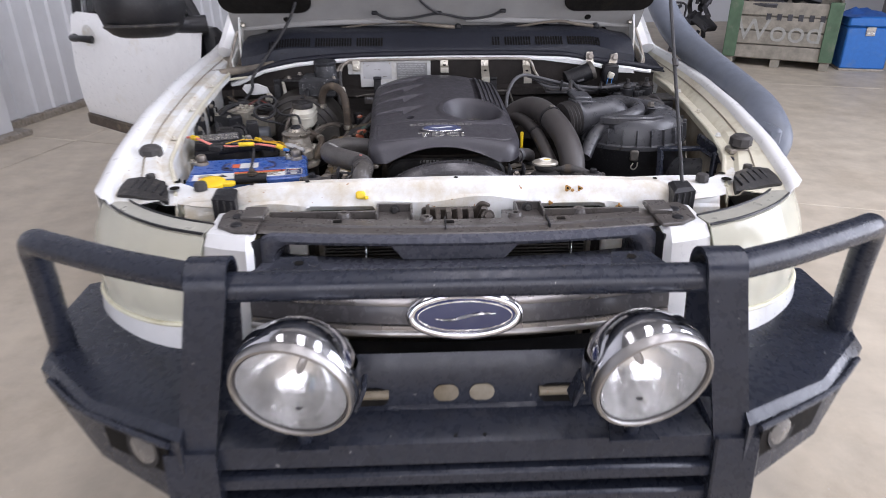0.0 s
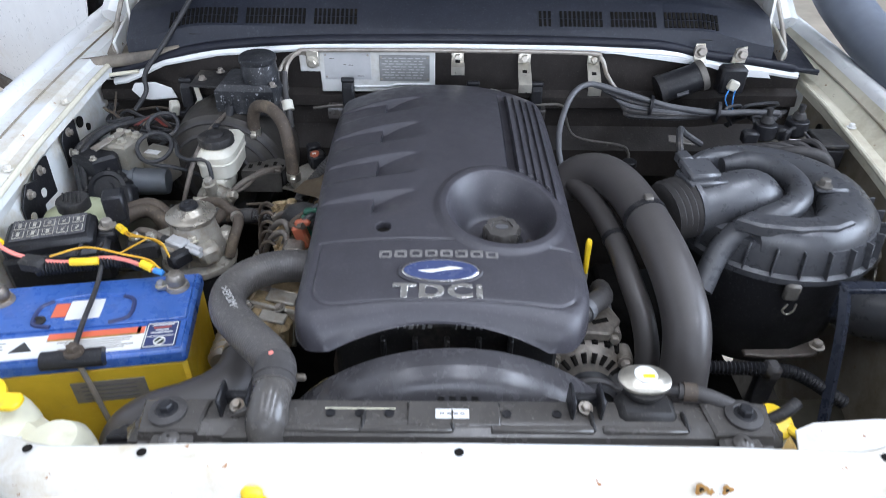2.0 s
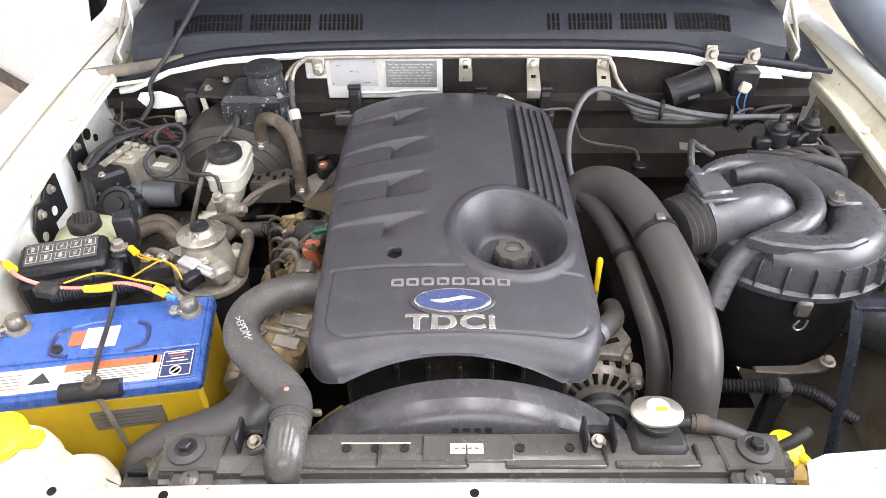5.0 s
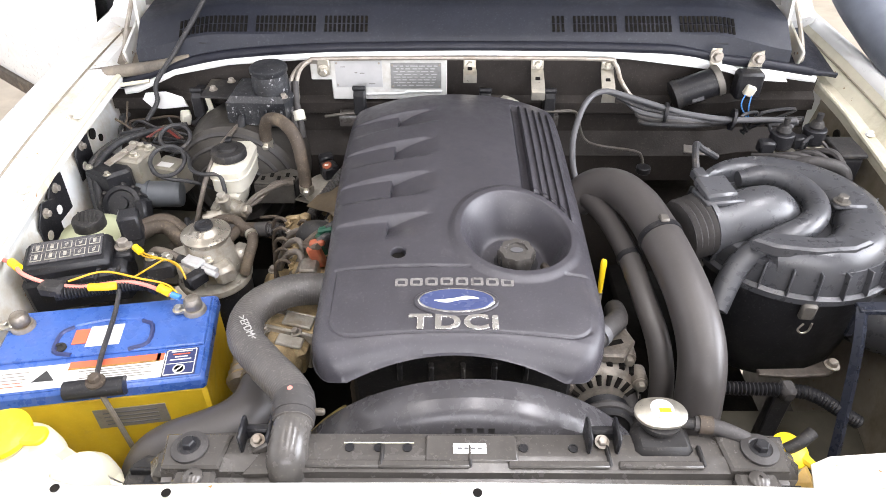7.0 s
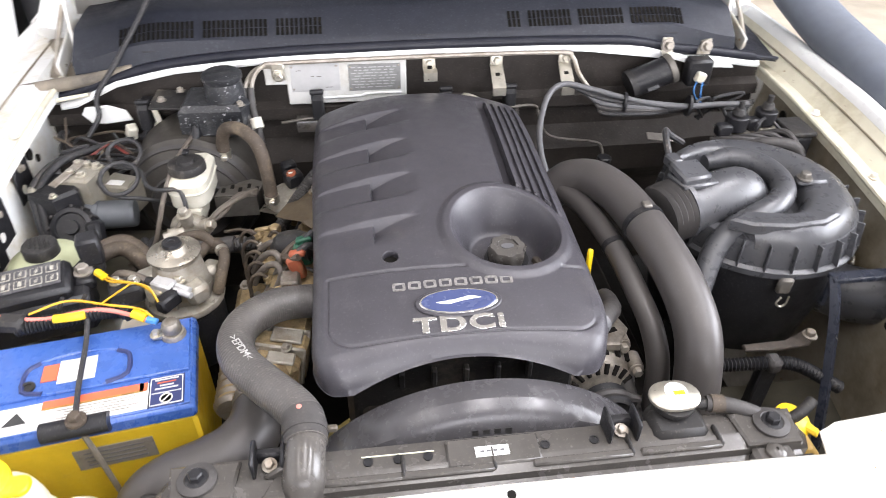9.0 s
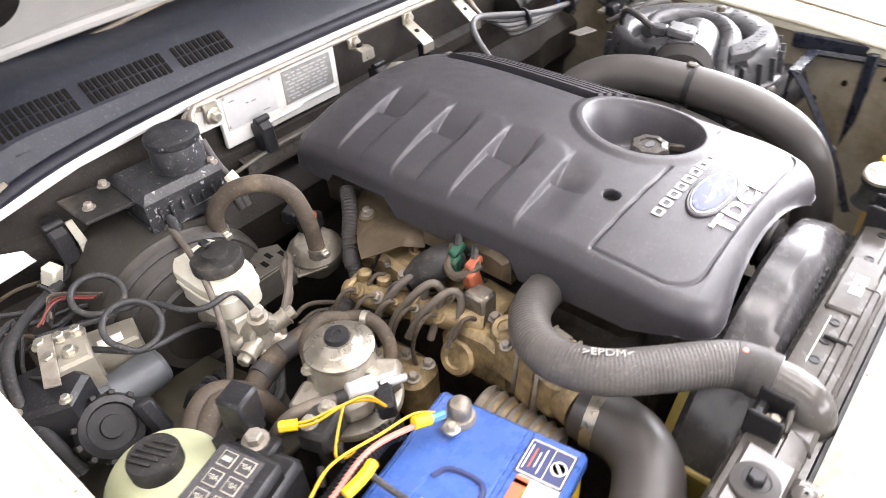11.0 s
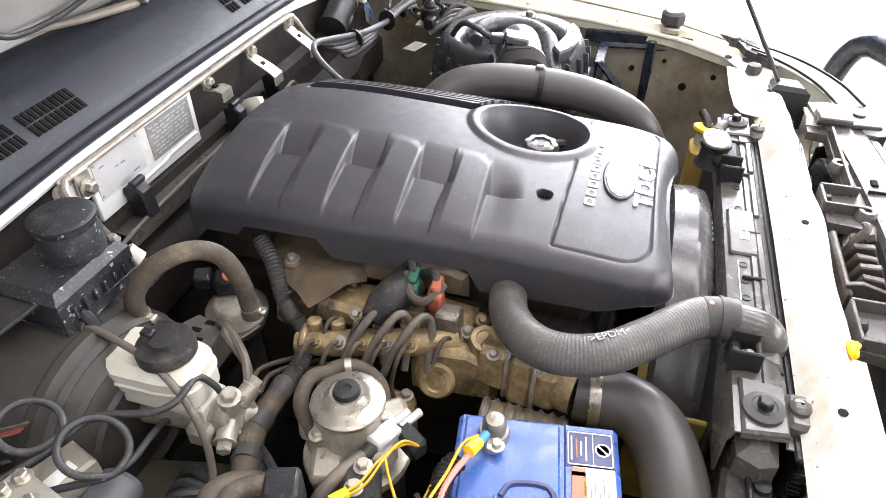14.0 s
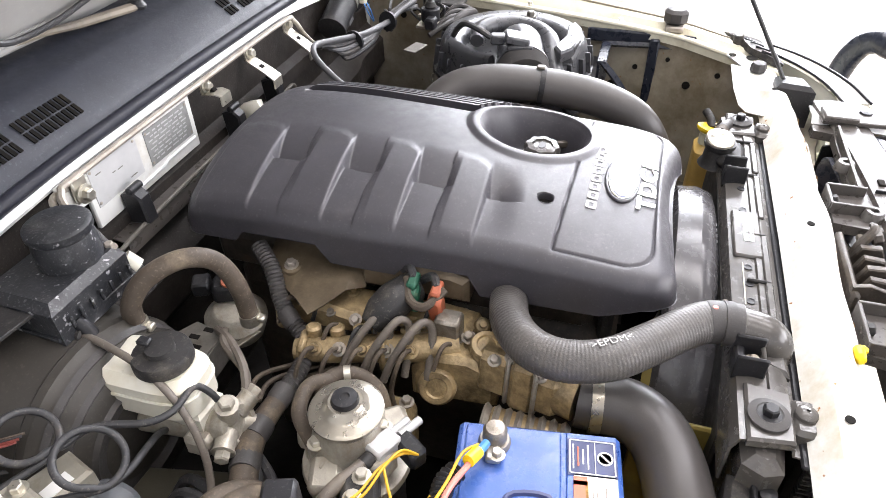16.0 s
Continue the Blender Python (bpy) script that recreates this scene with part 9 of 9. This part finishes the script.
for k in range(3):
    part("floor_hose", Geo().tube([(-0.58 + 0.02 * k, 0.66, 0.76), (-0.56 + 0.02 * k, 0.62, 0.84), (-0.54, 0.58 - 0.02 * k, 0.845), (-0.50, 0.56 - 0.02 * k, 0.84), (-0.44, 0.60, 0.835)], 0.0068, 8), cable_black, lp)

# bundle of wires round the brake unit
wr = thing("side_wiring", "tangled black wiring with a few coloured strands", "wiring", (-0.68, 0.62, 0.9))
rnd = random.Random(21)
for k in range(9):
    x, y, z = rnd.uniform(-0.72, -0.62), rnd.uniform(0.74, 0.83), rnd.uniform(0.90, 0.95)
    pts = [(x, y, z)]
    for _ in range(4):
        x, y, z = x + rnd.uniform(-0.045, 0.045), y + rnd.uniform(-0.06, 0.06), min(max(z + rnd.uniform(-0.03, 0.03), 0.86), 0.985)
        pts.append((max(x, -0.735), min(y, 0.86), z))
    part("wire", Geo().tube(pts, rnd.uniform(0.0022, 0.0042), 6, 5), (cable_black, cable_black, rubber_brown)[k % 3], wr)
for k in range(2):
    part("loom", Geo().tube([(-0.725 + 0.01 * k, 0.60, 0.86), (-0.735 + 0.012 * k, 0.63, 0.91 + 0.006 * k), (-0.740 + 0.014 * k, 0.66, 0.945), (-0.715 + 0.01 * k, 0.73, 0.958), (-0.66, 0.79, 0.95), (-0.60, 0.83, 0.945)], 0.0062 + 0.0012 * k, 10), cable_black, wr)
wc = part("white_plug", Geo().box((-0.602, 0.838, 0.958), (0.020, 0.022, 0.030), 0.003, (20, 10, 30)), bottle_white, wr, "white plug connector")
part("white_plug_block", Geo().box((-0.529, 0.742, 0.926), (0.038, 0.026, 0.032), 0.004, (10, 20, 30)), bottle_white, wr, "white plug block")
for k in range(4):
    part("strand", Geo().tube([(-0.66 + 0.006 * k, 0.755, 0.955), (-0.625, 0.765 + 0.006 * k, 0.968), (-0.59 + 0.004 * k, 0.745, 0.958)], 0.0017, 6), (red_wire, red_wire, cable_black, rubber_brown)[k], wr)

single("bay_floor_plate", Geo().prism([(-0.74, 0.46), (-0.50, 0.47), (-0.47, 0.56), (-0.50, 0.70), (-0.74, 0.72)], 0.795, 0.803, ch=0.002), tray_dark, "dark steel floor plate under the brake unit", "panel")
# dark brackets with holes on the inner wing
for y, z, h in ((0.70, 0.946, 0.085), (0.555, 0.940, 0.085), (0.495, 0.925, 0.08)):
    x0 = -table(y, [(a, b) for a, b, _ in LEDGE]) + 0.014
    wb_ = thing("wing_bracket", "black steel bracket with bolts on the inner wing", "bracket", (x0, y, z), "wing brackets")
    part("plate", Geo().prism([(y - 0.035, z - h / 2), (y + 0.03, z - h / 2), (y + 0.035, z + h / 2 - 0.01), (y, z + h / 2), (y - 0.03, z + h / 2 - 0.03)], x0, x0 + 0.004, "yzx", 0.001), plastic, wb_)
    part("bracket_bolt", Geo().bolt((x0 + 0.004, y, z + 0.02), (1, 0, 0), 0.0065), steel_dull, wb_)
    part("bracket_hole", Geo().lathe([(0.009, 0), (0.009, 0.001)], (x0 + 0.004, y - 0.012, z - 0.02), (1, 0, 0), 14), paint_dirty, wb_)

# ---- battery wiring ----
bw = thing("battery_cables", "yellow, faded red and black cables joined above the battery", "battery cables", (-0.60, 0.33, 0.92))
part("red_cable", Geo().tube([(-0.80, 0.36, 0.955), (-0.725, 0.335, 0.965), (-0.69, 0.305, 0.966), (-0.655, 0.30, 0.952), (-0.60, 0.295, 0.948), (-0.53, 0.305, 0.950), (-0.475, 0.29, 0.946), (-0.445, 0.28, 0.938)], 0.0034, 8), pink_wire, bw, "faded red cable")
part("yellow_sleeve", Geo().tube([(-0.580, 0.284, 0.957), (-0.556, 0.284, 0.958), (-0.540, 0.288, 0.957)], 0.0062, 12), yellow, bw, "yellow heat-shrink joint")
part("yellow_sleeve", Geo().tube([(-0.478, 0.292, 0.950), (-0.460, 0.286, 0.944)], 0.007, 10, smooth=False), yellow, bw)
part("yellow_sleeve", Geo().tube([(-0.722, 0.334, 0.965), (-0.702, 0.318, 0.967)], 0.007, 10, smooth=False), yellow, bw)
part("yellow_cable", Geo().tube([(-0.62, 0.30, 0.955), (-0.57, 0.315, 0.962), (-0.51, 0.305, 0.957), (-0.47, 0.30, 0.95), (-0.45, 0.288, 0.942)], 0.0017, 8), yellow_wire, bw)
part("conduit", Geo().tube([(-0.64, 0.29, 0.938), (-0.58, 0.30, 0.940), (-0.51, 0.31, 0.942), (-0.485, 0.302, 0.94)], 0.0105, 12, wave=(0.005, 0.0015)), plastic, bw, "black ribbed conduit")
part("junction", Geo().box((-0.645, 0.295, 0.945), (0.04, 0.026, 0.022), 0.005, (0, 0, -10)), plastic_dusty, bw)
part("blue_crimp", Geo().tube([(-0.458, 0.285, 0.942), (-0.444, 0.281, 0.939)], 0.005, 8, smooth=False), blue_wire, bw)
for p in ((-0.585, 0.312), (-0.555, 0.317)):
    part("cable_tie", Geo().tube([(p[0], p[1], 0.95), (p[0] + 0.008, p[1] + 0.008, 0.965)], 0.003, 6, smooth=False), plastic, bw)
yl = thing("yellow_lead", "yellow wires tied to the fuse box in a loop", "wire", (-0.52, 0.38, 0.91))
for k in range(2):
    o = 0.006 * k
    part("wire", Geo().tube([(-0.556, 0.405 + o, 0.932), (-0.535, 0.385 + o, 0.935), (-0.50, 0.375 + o, 0.938 - o), (-0.475, 0.365, 0.935 - o), (-0.462, 0.352, 0.915)], 0.0016, 8), yellow_wire, yl)
part("loop", Geo().tube([(-0.50, 0.376, 0.938), (-0.525, 0.36, 0.93), (-0.545, 0.342, 0.925), (-0.54, 0.325, 0.935), (-0.52, 0.318, 0.945)], 0.0016, 8), yellow_wire, yl)
part("sleeve", Geo().tube([(-0.562, 0.41, 0.936), (-0.548, 0.397, 0.936)], 0.0065, 8, smooth=False), yellow, yl)
part("black_plug", Geo().box((-0.452, 0.365, 0.905), (0.022, 0.038, 0.026), 0.004, (0, 0, -35)), plastic, yl)
gp = thing("small_solenoid", "black solenoid block with brass studs near the filter", "solenoid", (-0.52, 0.41, 0.88))
part("body", Geo().box((-0.522, 0.395, 0.905), (0.05, 0.04, 0.035), 0.006, (0, 0, 20)), plastic_dusty, gp)
for dx in (-0.012, 0.014):
    part("stud", Geo().bolt((-0.522 + dx, 0.398, 0.922), (0, 0, 1), 0.007), steel, gp)

# ---- firewall fittings ----
pn = thing("chassis_plate", "white panel with two riveted data plates on the firewall", "data plate", (-0.16, 0.88, 1.02))
part("panel", Geo().box((-0.158, 0.876, 1.0315), (0.248, 0.008, 0.093), 0.002), plate_panel, pn)
part("panel_ear", Geo().box((-0.300, 0.876, 1.054), (0.050, 0.007, 0.048), 0.002), plate_panel, pn)
p1 = part("pale_plate", Geo().box((-0.222, 0.8717, 1.044), (0.100, 0.0014, 0.060), 0.0004), plate_pale, pn, "pale riveted plate")
p2 = part("grey_plate", Geo().box((-0.100, 0.8717, 1.040), (0.108, 0.0014, 0.058), 0.0004), plate_grey, pn, "grey stamped plate")
rnd = random.Random(8)
for k in range(8):
    x = -0.148 + 0.006 * (k % 2)
    while x < -0.062:
        w = rnd.uniform(0.006, 0.016)
        part("stamped_line", Geo().box((x + w / 2, 0.8709, 1.062 - 0.0062 * k), (w, 0.0005, 0.0020), 0), plate_pale, p2)
        x += w + rnd.uniform(0.002, 0.006)
for x, z, w in ((-0.255, 1.060, 0.010), (-0.228, 1.047, 0.006), (-0.215, 1.046, 0.010), (-0.195, 1.022, 0.014)):
    part("printed_line", Geo().box((x, 0.8709, z), (w, 0.0005, 0.0014), 0), steel_dark, p1)
for x, z in ((-0.268, 1.068), (-0.178, 1.068), (-0.268, 1.020), (-0.15, 1.064), (-0.05, 1.064), (-0.15, 1.016), (-0.05, 1.016)):
    part("rivet", Geo().lathe([(0.0024, 0), (0.0024, 0.0008), (0.001, 0.0014)], (x, 0.8712, z), (0, -1, 0), 10), steel_dull, pn)
part("panel_emboss", Geo().tube([(-0.225, 0.871, 0.998), (-0.13, 0.871, 1.0), (-0.12, 0.871, 1.004), (-0.045, 0.871, 1.004)], 0.0025, 6, 2), paint, pn)
pi = thing("firewall_pipe", "slim steel pipe clipped along the top of the firewall", "pipe", (0.0, 0.87, 1.08))
part("pipe", Geo().tube([(-0.345, 0.80, 1.01), (-0.345, 0.835, 1.055), (-0.325, 0.865, 1.074), (-0.28, 0.868, 1.079), (0.0, 0.866, 1.082), (0.28, 0.866, 1.080), (0.318, 0.862, 1.070), (0.335, 0.85, 1.035), (0.37, 0.835, 1.0), (0.44, 0.80, 0.985)], 0.0048, 8, 6), steel_dull, pi)
part("second_pipe", Geo().tube([(-0.36, 0.79, 1.0), (-0.358, 0.83, 1.05), (-0.335, 0.872, 1.068), (-0.295, 0.874, 1.068)], 0.0048, 8), steel_dull, pi)
hp = thing("heater_pipes", "two dark pipes with a pale sleeve on the firewall", "pipe", (-0.34, 0.79, 0.98))
for k in range(2):
    part("hose", Geo().tube([(-0.348 - 0.014 * k, 0.82, 1.05), (-0.346 - 0.014 * k, 0.798, 1.015), (-0.338 - 0.012 * k, 0.775, 0.985), (-0.335 - 0.01 * k, 0.765, 0.95)], 0.0068, 10), rubber, hp)
part("sleeve", Geo().tube([(-0.343, 0.786, 1.0), (-0.338, 0.774, 0.984)], 0.0125, 12, smooth=False), bottle_white, hp, "pale plastic sleeve")
for i, (x, z0, z1, fwd) in enumerate(((0.014, 1.076, 1.052, 0.035), (0.157, 1.076, 1.02, 0.05), (0.305, 1.076, 1.015, 0.05))):
    st = thing("firewall_strap", "bent plated steel strap bracket bolted to the firewall", "bracket", (x, 0.87, 1.05), "firewall straps")
    part("strap", Geo().sheet([[(x - 0.013, 0.876, z0), (x + 0.013, 0.876, z0)], [(x - 0.013, 0.874, z0 - 0.022), (x + 0.013, 0.874, z0 - 0.022)], [(x - 0.014, 0.874 - fwd * 0.7, lerp(z0, z1, 0.75)), (x + 0.014, 0.874 - fwd * 0.7, lerp(z0, z1, 0.75))], [(x - 0.014, 0.874 - fwd, z1 + 0.004), (x + 0.014, 0.874 - fwd, z1 + 0.004)], [(x - 0.014, 0.874 - fwd, z1 - 0.012), (x + 0.014, 0.874 - fwd, z1 - 0.012)]], 0.003), steel, st)
    part("strap_bolt", Geo().bolt((x, 0.872, z0 - 0.010), (0, -1, 0.1), 0.008), steel, st)
    part("strap_hole", Geo().box((x, 0.874 - fwd * 0.45, lerp(z0, z1, 0.58) - 0.002), (0.010, 0.008, 0.008), 0.001, (30, 0, 0)), underside, st)
st = part("side_clamp", Geo().box((-0.295, 0.866, 1.062), (0.026, 0.006, 0.036), 0.002), steel, pn)
part("clamp_bolt", Geo().bolt((-0.295, 0.862, 1.055), (0, -1, 0), 0.009), steel, st)
for x, z, nm in ((-0.222, 0.990, "a"), (0.048, 0.985, "b"), (0.186, 0.985, "c"), (-0.57, 0.985, "d")):
    ck = thing("hose_clip", "black plastic hose clip on the firewall", "clip", (x, 0.87, z), "firewall clips")
    part("jaw", Geo().prism([(0.835, z - 0.024), (0.868, z - 0.028), (0.872, z + 0.02), (0.85, z + 0.028), (0.838, z + 0.018)], x - 0.012, x + 0.012, "yzx", 0.003), plastic, ck)
    part("hinge_pin", Geo().cyl((x - 0.014, 0.852, z + 0.030), (x + 0.014, 0.852, z + 0.030), 0.006), plastic, ck)
tp_ = thing("clutch_pipe", "thin dark pipe running across the firewall", "pipe", (0.0, 0.85, 0.97))
part("pipe", Geo().tube([(-0.30, 0.845, 0.958), (-0.222, 0.842, 0.968), (0.0, 0.845, 0.972), (0.05, 0.840, 0.972), (0.186, 0.838, 0.974), (0.24, 0.842, 0.972), (0.252, 0.84, 0.95), (0.28, 0.835, 0.90), (0.38, 0.825, 0.885), (0.40, 0.82, 0.87), (0.402, 0.81, 0.85)], 0.0034, 8, 5), steel_dark, tp_)
part("end_nut", Geo().cyl((0.402, 0.80, 0.845), (0.402, 0.80, 0.86), 0.016), plastic, tp_)
single("foam_lump", Geo().lathe([(0.020, -0.02), (0.024, -0.008), (0.016, 0.008), (0.0, 0.016)], (0.098, 0.842, 0.99), (0, -0.3, 1), 9, 3, 0.3), bottle_white, "lump of white sealant on the firewall", "sealant")
single("sealant_patch", Geo().prism([(-0.700, 0.985), (-0.690, 1.000), (-0.645, 1.003), (-0.612, 0.990), (-0.604, 0.968), (-0.660, 0.962), (-0.685, 0.966)], 0.868, 0.874, "xzy", 0.002), paint, "white painted blanking patch on the firewall", "patch")
# bonnet cable that hangs in front of the firewall
cb = thing("bonnet_cable", "black cable hanging from the bonnet to the inner wing", "cable", (-0.62, 0.8, 1.1))
part("cable", Geo().tube([(-0.46, 1.02, 1.40), (-0.52, 0.96, 1.22), (-0.60, 0.90, 1.10), (-0.655, 0.862, 1.03), (-0.66, 0.85, 0.99), (-0.685, 0.83, 0.955)], 0.0052, 8), cable_black, cb)
part("branch", Geo().tube([(-0.605, 0.84, 0.955), (-0.59, 0.845, 0.94), (-0.56, 0.855, 0.955), (-0.54, 0.86, 0.975)], 0.005, 8), cable_black, cb)
ch = thing("clutch_cable", "dark rubber hose hanging over the brake reservoir", "hose", (-0.5, 0.65, 0.93))
part("hose", Geo().tube([(-0.459, 0.768, 0.984), (-0.468, 0.72, 0.985), (-0.482, 0.66, 0.976), (-0.497, 0.615, 0.945), (-0.512, 0.59, 0.90), (-0.53, 0.58, 0.855), (-0.565, 0.57, 0.83)], 0.0046, 10), hose_grey, ch)
part("boot", Geo().tube([(-0.457, 0.785, 0.983), (-0.461, 0.755, 0.985)], 0.0095, 12, smooth=False), rubber, ch)

rb = thing("relay_box", "small black relay in a pale bracket on the firewall", "relay", (-0.559, 0.87, 0.97))
part("relay", Geo().box((-0.566, 0.868, 0.992), (0.026, 0.03, 0.048), 0.004), plastic, rb)
part("bracket", Geo().sheet([[(-0.556, 0.852, 1.012), (-0.546, 0.852, 1.012)], [(-0.552, 0.850, 0.972), (-0.540, 0.850, 0.972)], [(-0.556, 0.835, 0.964), (-0.532, 0.835, 0.964)]], 0.003), bottle_white, rb)
part("wire", Geo().tube([(-0.566, 0.86, 0.968), (-0.585, 0.845, 0.945), (-0.603, 0.84, 0.952)], 0.004, 8), cable_black, rb)

# ---- passenger-side rear corner ----
cn = thing("black_canister", "small black canister strapped to the firewall", "canister", (0.48, 0.85, 1.02))
part("canister", Geo().tube([(0.452, 0.845, 1.010), (0.535, 0.85, 1.040)], 0.030, 24, smooth=False), plastic, cn)
part("end_cap", Geo().tube([(0.446, 0.845, 1.007), (0.458, 0.846, 1.012)], 0.0315, 24, smooth=False), plastic_dusty, cn)
bd_ = part("band", Geo().tube([(0.528, 0.85, 1.037), (0.540, 0.851, 1.042)], 0.0325, 24, smooth=False), steel_dark, cn)
part("hanger", Geo().sheet([[(0.520, 0.868, 1.06), (0.545, 0.868, 1.06)], [(0.515, 0.872, 1.085), (0.540, 0.872, 1.085)], [(0.518, 0.874, 1.10), (0.538, 0.874, 1.10)]], 0.003), steel, cn)
part("hanger_bolt", Geo().bolt((0.528, 0.868, 1.085), (0, -1, 0.2), 0.009), steel_dull, cn)
part("label", Geo().box((0.492, 0.818, 1.012), (0.024, 0.002, 0.007), 0, (0, -18, 0)), cable_grey, cn)
fl = thing("fuel_cutoff", "black switch block with a white plug and blue wires", "switch", (0.60, 0.85, 1.03))
part("body", Geo().box((0.602, 0.855, 1.03), (0.055, 0.035, 0.06), 0.006), plastic, fl)
part("white_plug", Geo().box((0.600, 0.832, 1.025), (0.022, 0.014, 0.022), 0.003, (0, 20, 0)), bottle_white, fl, "white plug")
part("hanger", Geo().sheet([[(0.60, 0.872, 1.06), (0.63, 0.872, 1.06)], [(0.605, 0.874, 1.09), (0.628, 0.874, 1.095)]], 0.003), steel, fl)
part("hanger_bolt", Geo().bolt((0.616, 0.868, 1.08), (0, -1, 0.2), 0.009), steel_dull, fl)
for k in range(2):
    part("blue_wire", Geo().tube([(0.592 + 0.014 * k, 0.828, 1.02), (0.584 + 0.016 * k, 0.815, 1.0), (0.600 + 0.004 * k, 0.81, 0.975)], 0.0015, 6), blue_wire, fl)
wl = thing("wiring_loom", "grey and black wires bundled across the firewall corner", "wiring loom", (0.45, 0.78, 1.0))
part("loop", Geo().tube([(0.216, 0.61, 0.935), (0.212, 0.66, 0.962), (0.222, 0.72, 0.99), (0.252, 0.785, 1.022), (0.290, 0.81, 1.034), (0.345, 0.80, 1.025), (0.41, 0.78, 1.012), (0.47, 0.765, 1.002), (0.54, 0.75, 1.0), (0.60, 0.74, 1.006), (0.66, 0.725, 1.012)], 0.0060, 10, 6), cable_grey, wl, "grey looped cable")
for k in range(5):
    o = 0.009 * k
    part("strand", Geo().tube([(0.30 + 0.02 * k, 0.815 - o * 0.4, 1.030 - o), (0.37, 0.795 - o * 0.5, 1.016 - o), (0.45, 0.772 - o * 0.4, 1.005 - o * 0.6), (0.53, 0.755 + o * 0.4, 1.0 - o * 0.5), (0.60, 0.745 + o, 1.002 - o * 0.5), (0.655 + o, 0.72 + o, 1.0)], 0.0052, 8), (cable_grey, cable_black, cable_grey, rubber, cable_black)[k], wl)
for x, y in ((0.415, 0.78), (0.545, 0.752)):
    part("tie", Geo().lathe([(0.020, -0.003), (0.022, -0.003), (0.022, 0.003), (0.020, 0.003)], (x, y, 1.0), (1, -0.2, -0.1), 16), plastic, wl)
vs = thing("vacuum_solenoids", "pair of black vacuum solenoids with thin hoses", "solenoid", (0.65, 0.68, 0.98))
for k, (x, y) in enumerate(((0.612, 0.672), (0.682, 0.690))):
    vb = part("solenoid", Geo().cyl((x, y, 0.985), (x, y, 1.015), 0.022), plastic, vs)
    part("solenoid_top", Geo().lathe([(0.012, 0), (0.014, 0.004), (0.010, 0.014), (0.006, 0.016), (0.006, 0.03), (0, 0.031)], (x, y, 1.015), (0, 0, 1), 18), plastic_dusty, vb)
    part("plug", Geo().box((x - 0.03, y - 0.01, 0.99), (0.03, 0.024, 0.026), 0.004), plastic, vb)
    part("bracket", Geo().box((x, y + 0.005, 0.978), (0.06, 0.045, 0.006), 0.001), steel, vb)
for k in range(4):
    part("thin_hose", Geo().tube([(0.56 + 0.03 * k, 0.66, 0.97), (0.60 + 0.03 * k, 0.63, 0.985 + 0.004 * k), (0.66 + 0.015 * k, 0.62 - 0.01 * k, 0.98), (0.71, 0.63 - 0.015 * k, 0.955)], 0.0062, 8), rubber, vs)
part("fat_hose", Geo().tube([(0.60, 0.63, 0.965), (0.65, 0.61, 0.985), (0.70, 0.595, 0.98), (0.722, 0.59, 0.94)], 0.012, 12), rubber, vs)
for k in range(4):
    a = random.Random(40 + k)
    x, y = a.uniform(0.58, 0.70), a.uniform(0.66, 0.80)
    part("spare_wire", Geo().tube([(x, y, 0.97), (x + a.uniform(-0.03, 0.03), y + a.uniform(-0.03, 0.03), 1.005), (x + a.uniform(-0.06, 0.06), y + a.uniform(-0.04, 0.04), 1.0), (x + a.uniform(-0.08, 0.08), y + a.uniform(-0.05, 0.05), 0.965)], 0.0035, 6), cable_black, vs)
single("plate_tab", Geo().box((0.448, 0.655, 0.985), (0.05, 0.03, 0.003), 0.001, (0, 0, -15)), steel_dark, "plated steel mounting tab with two holes", "tab")
wl2 = thing("wing_box", "black plastic box on the inner wing behind the filter", "plastic box", (0.71, 0.62, 0.92))
part("box", Geo().box((0.735, 0.66, 0.955), (0.05, 0.07, 0.06), 0.008), plastic, wl2)
part("lid", Geo().box((0.735, 0.66, 0.988), (0.054, 0.074, 0.01), 0.003), plastic_dusty, wl2)
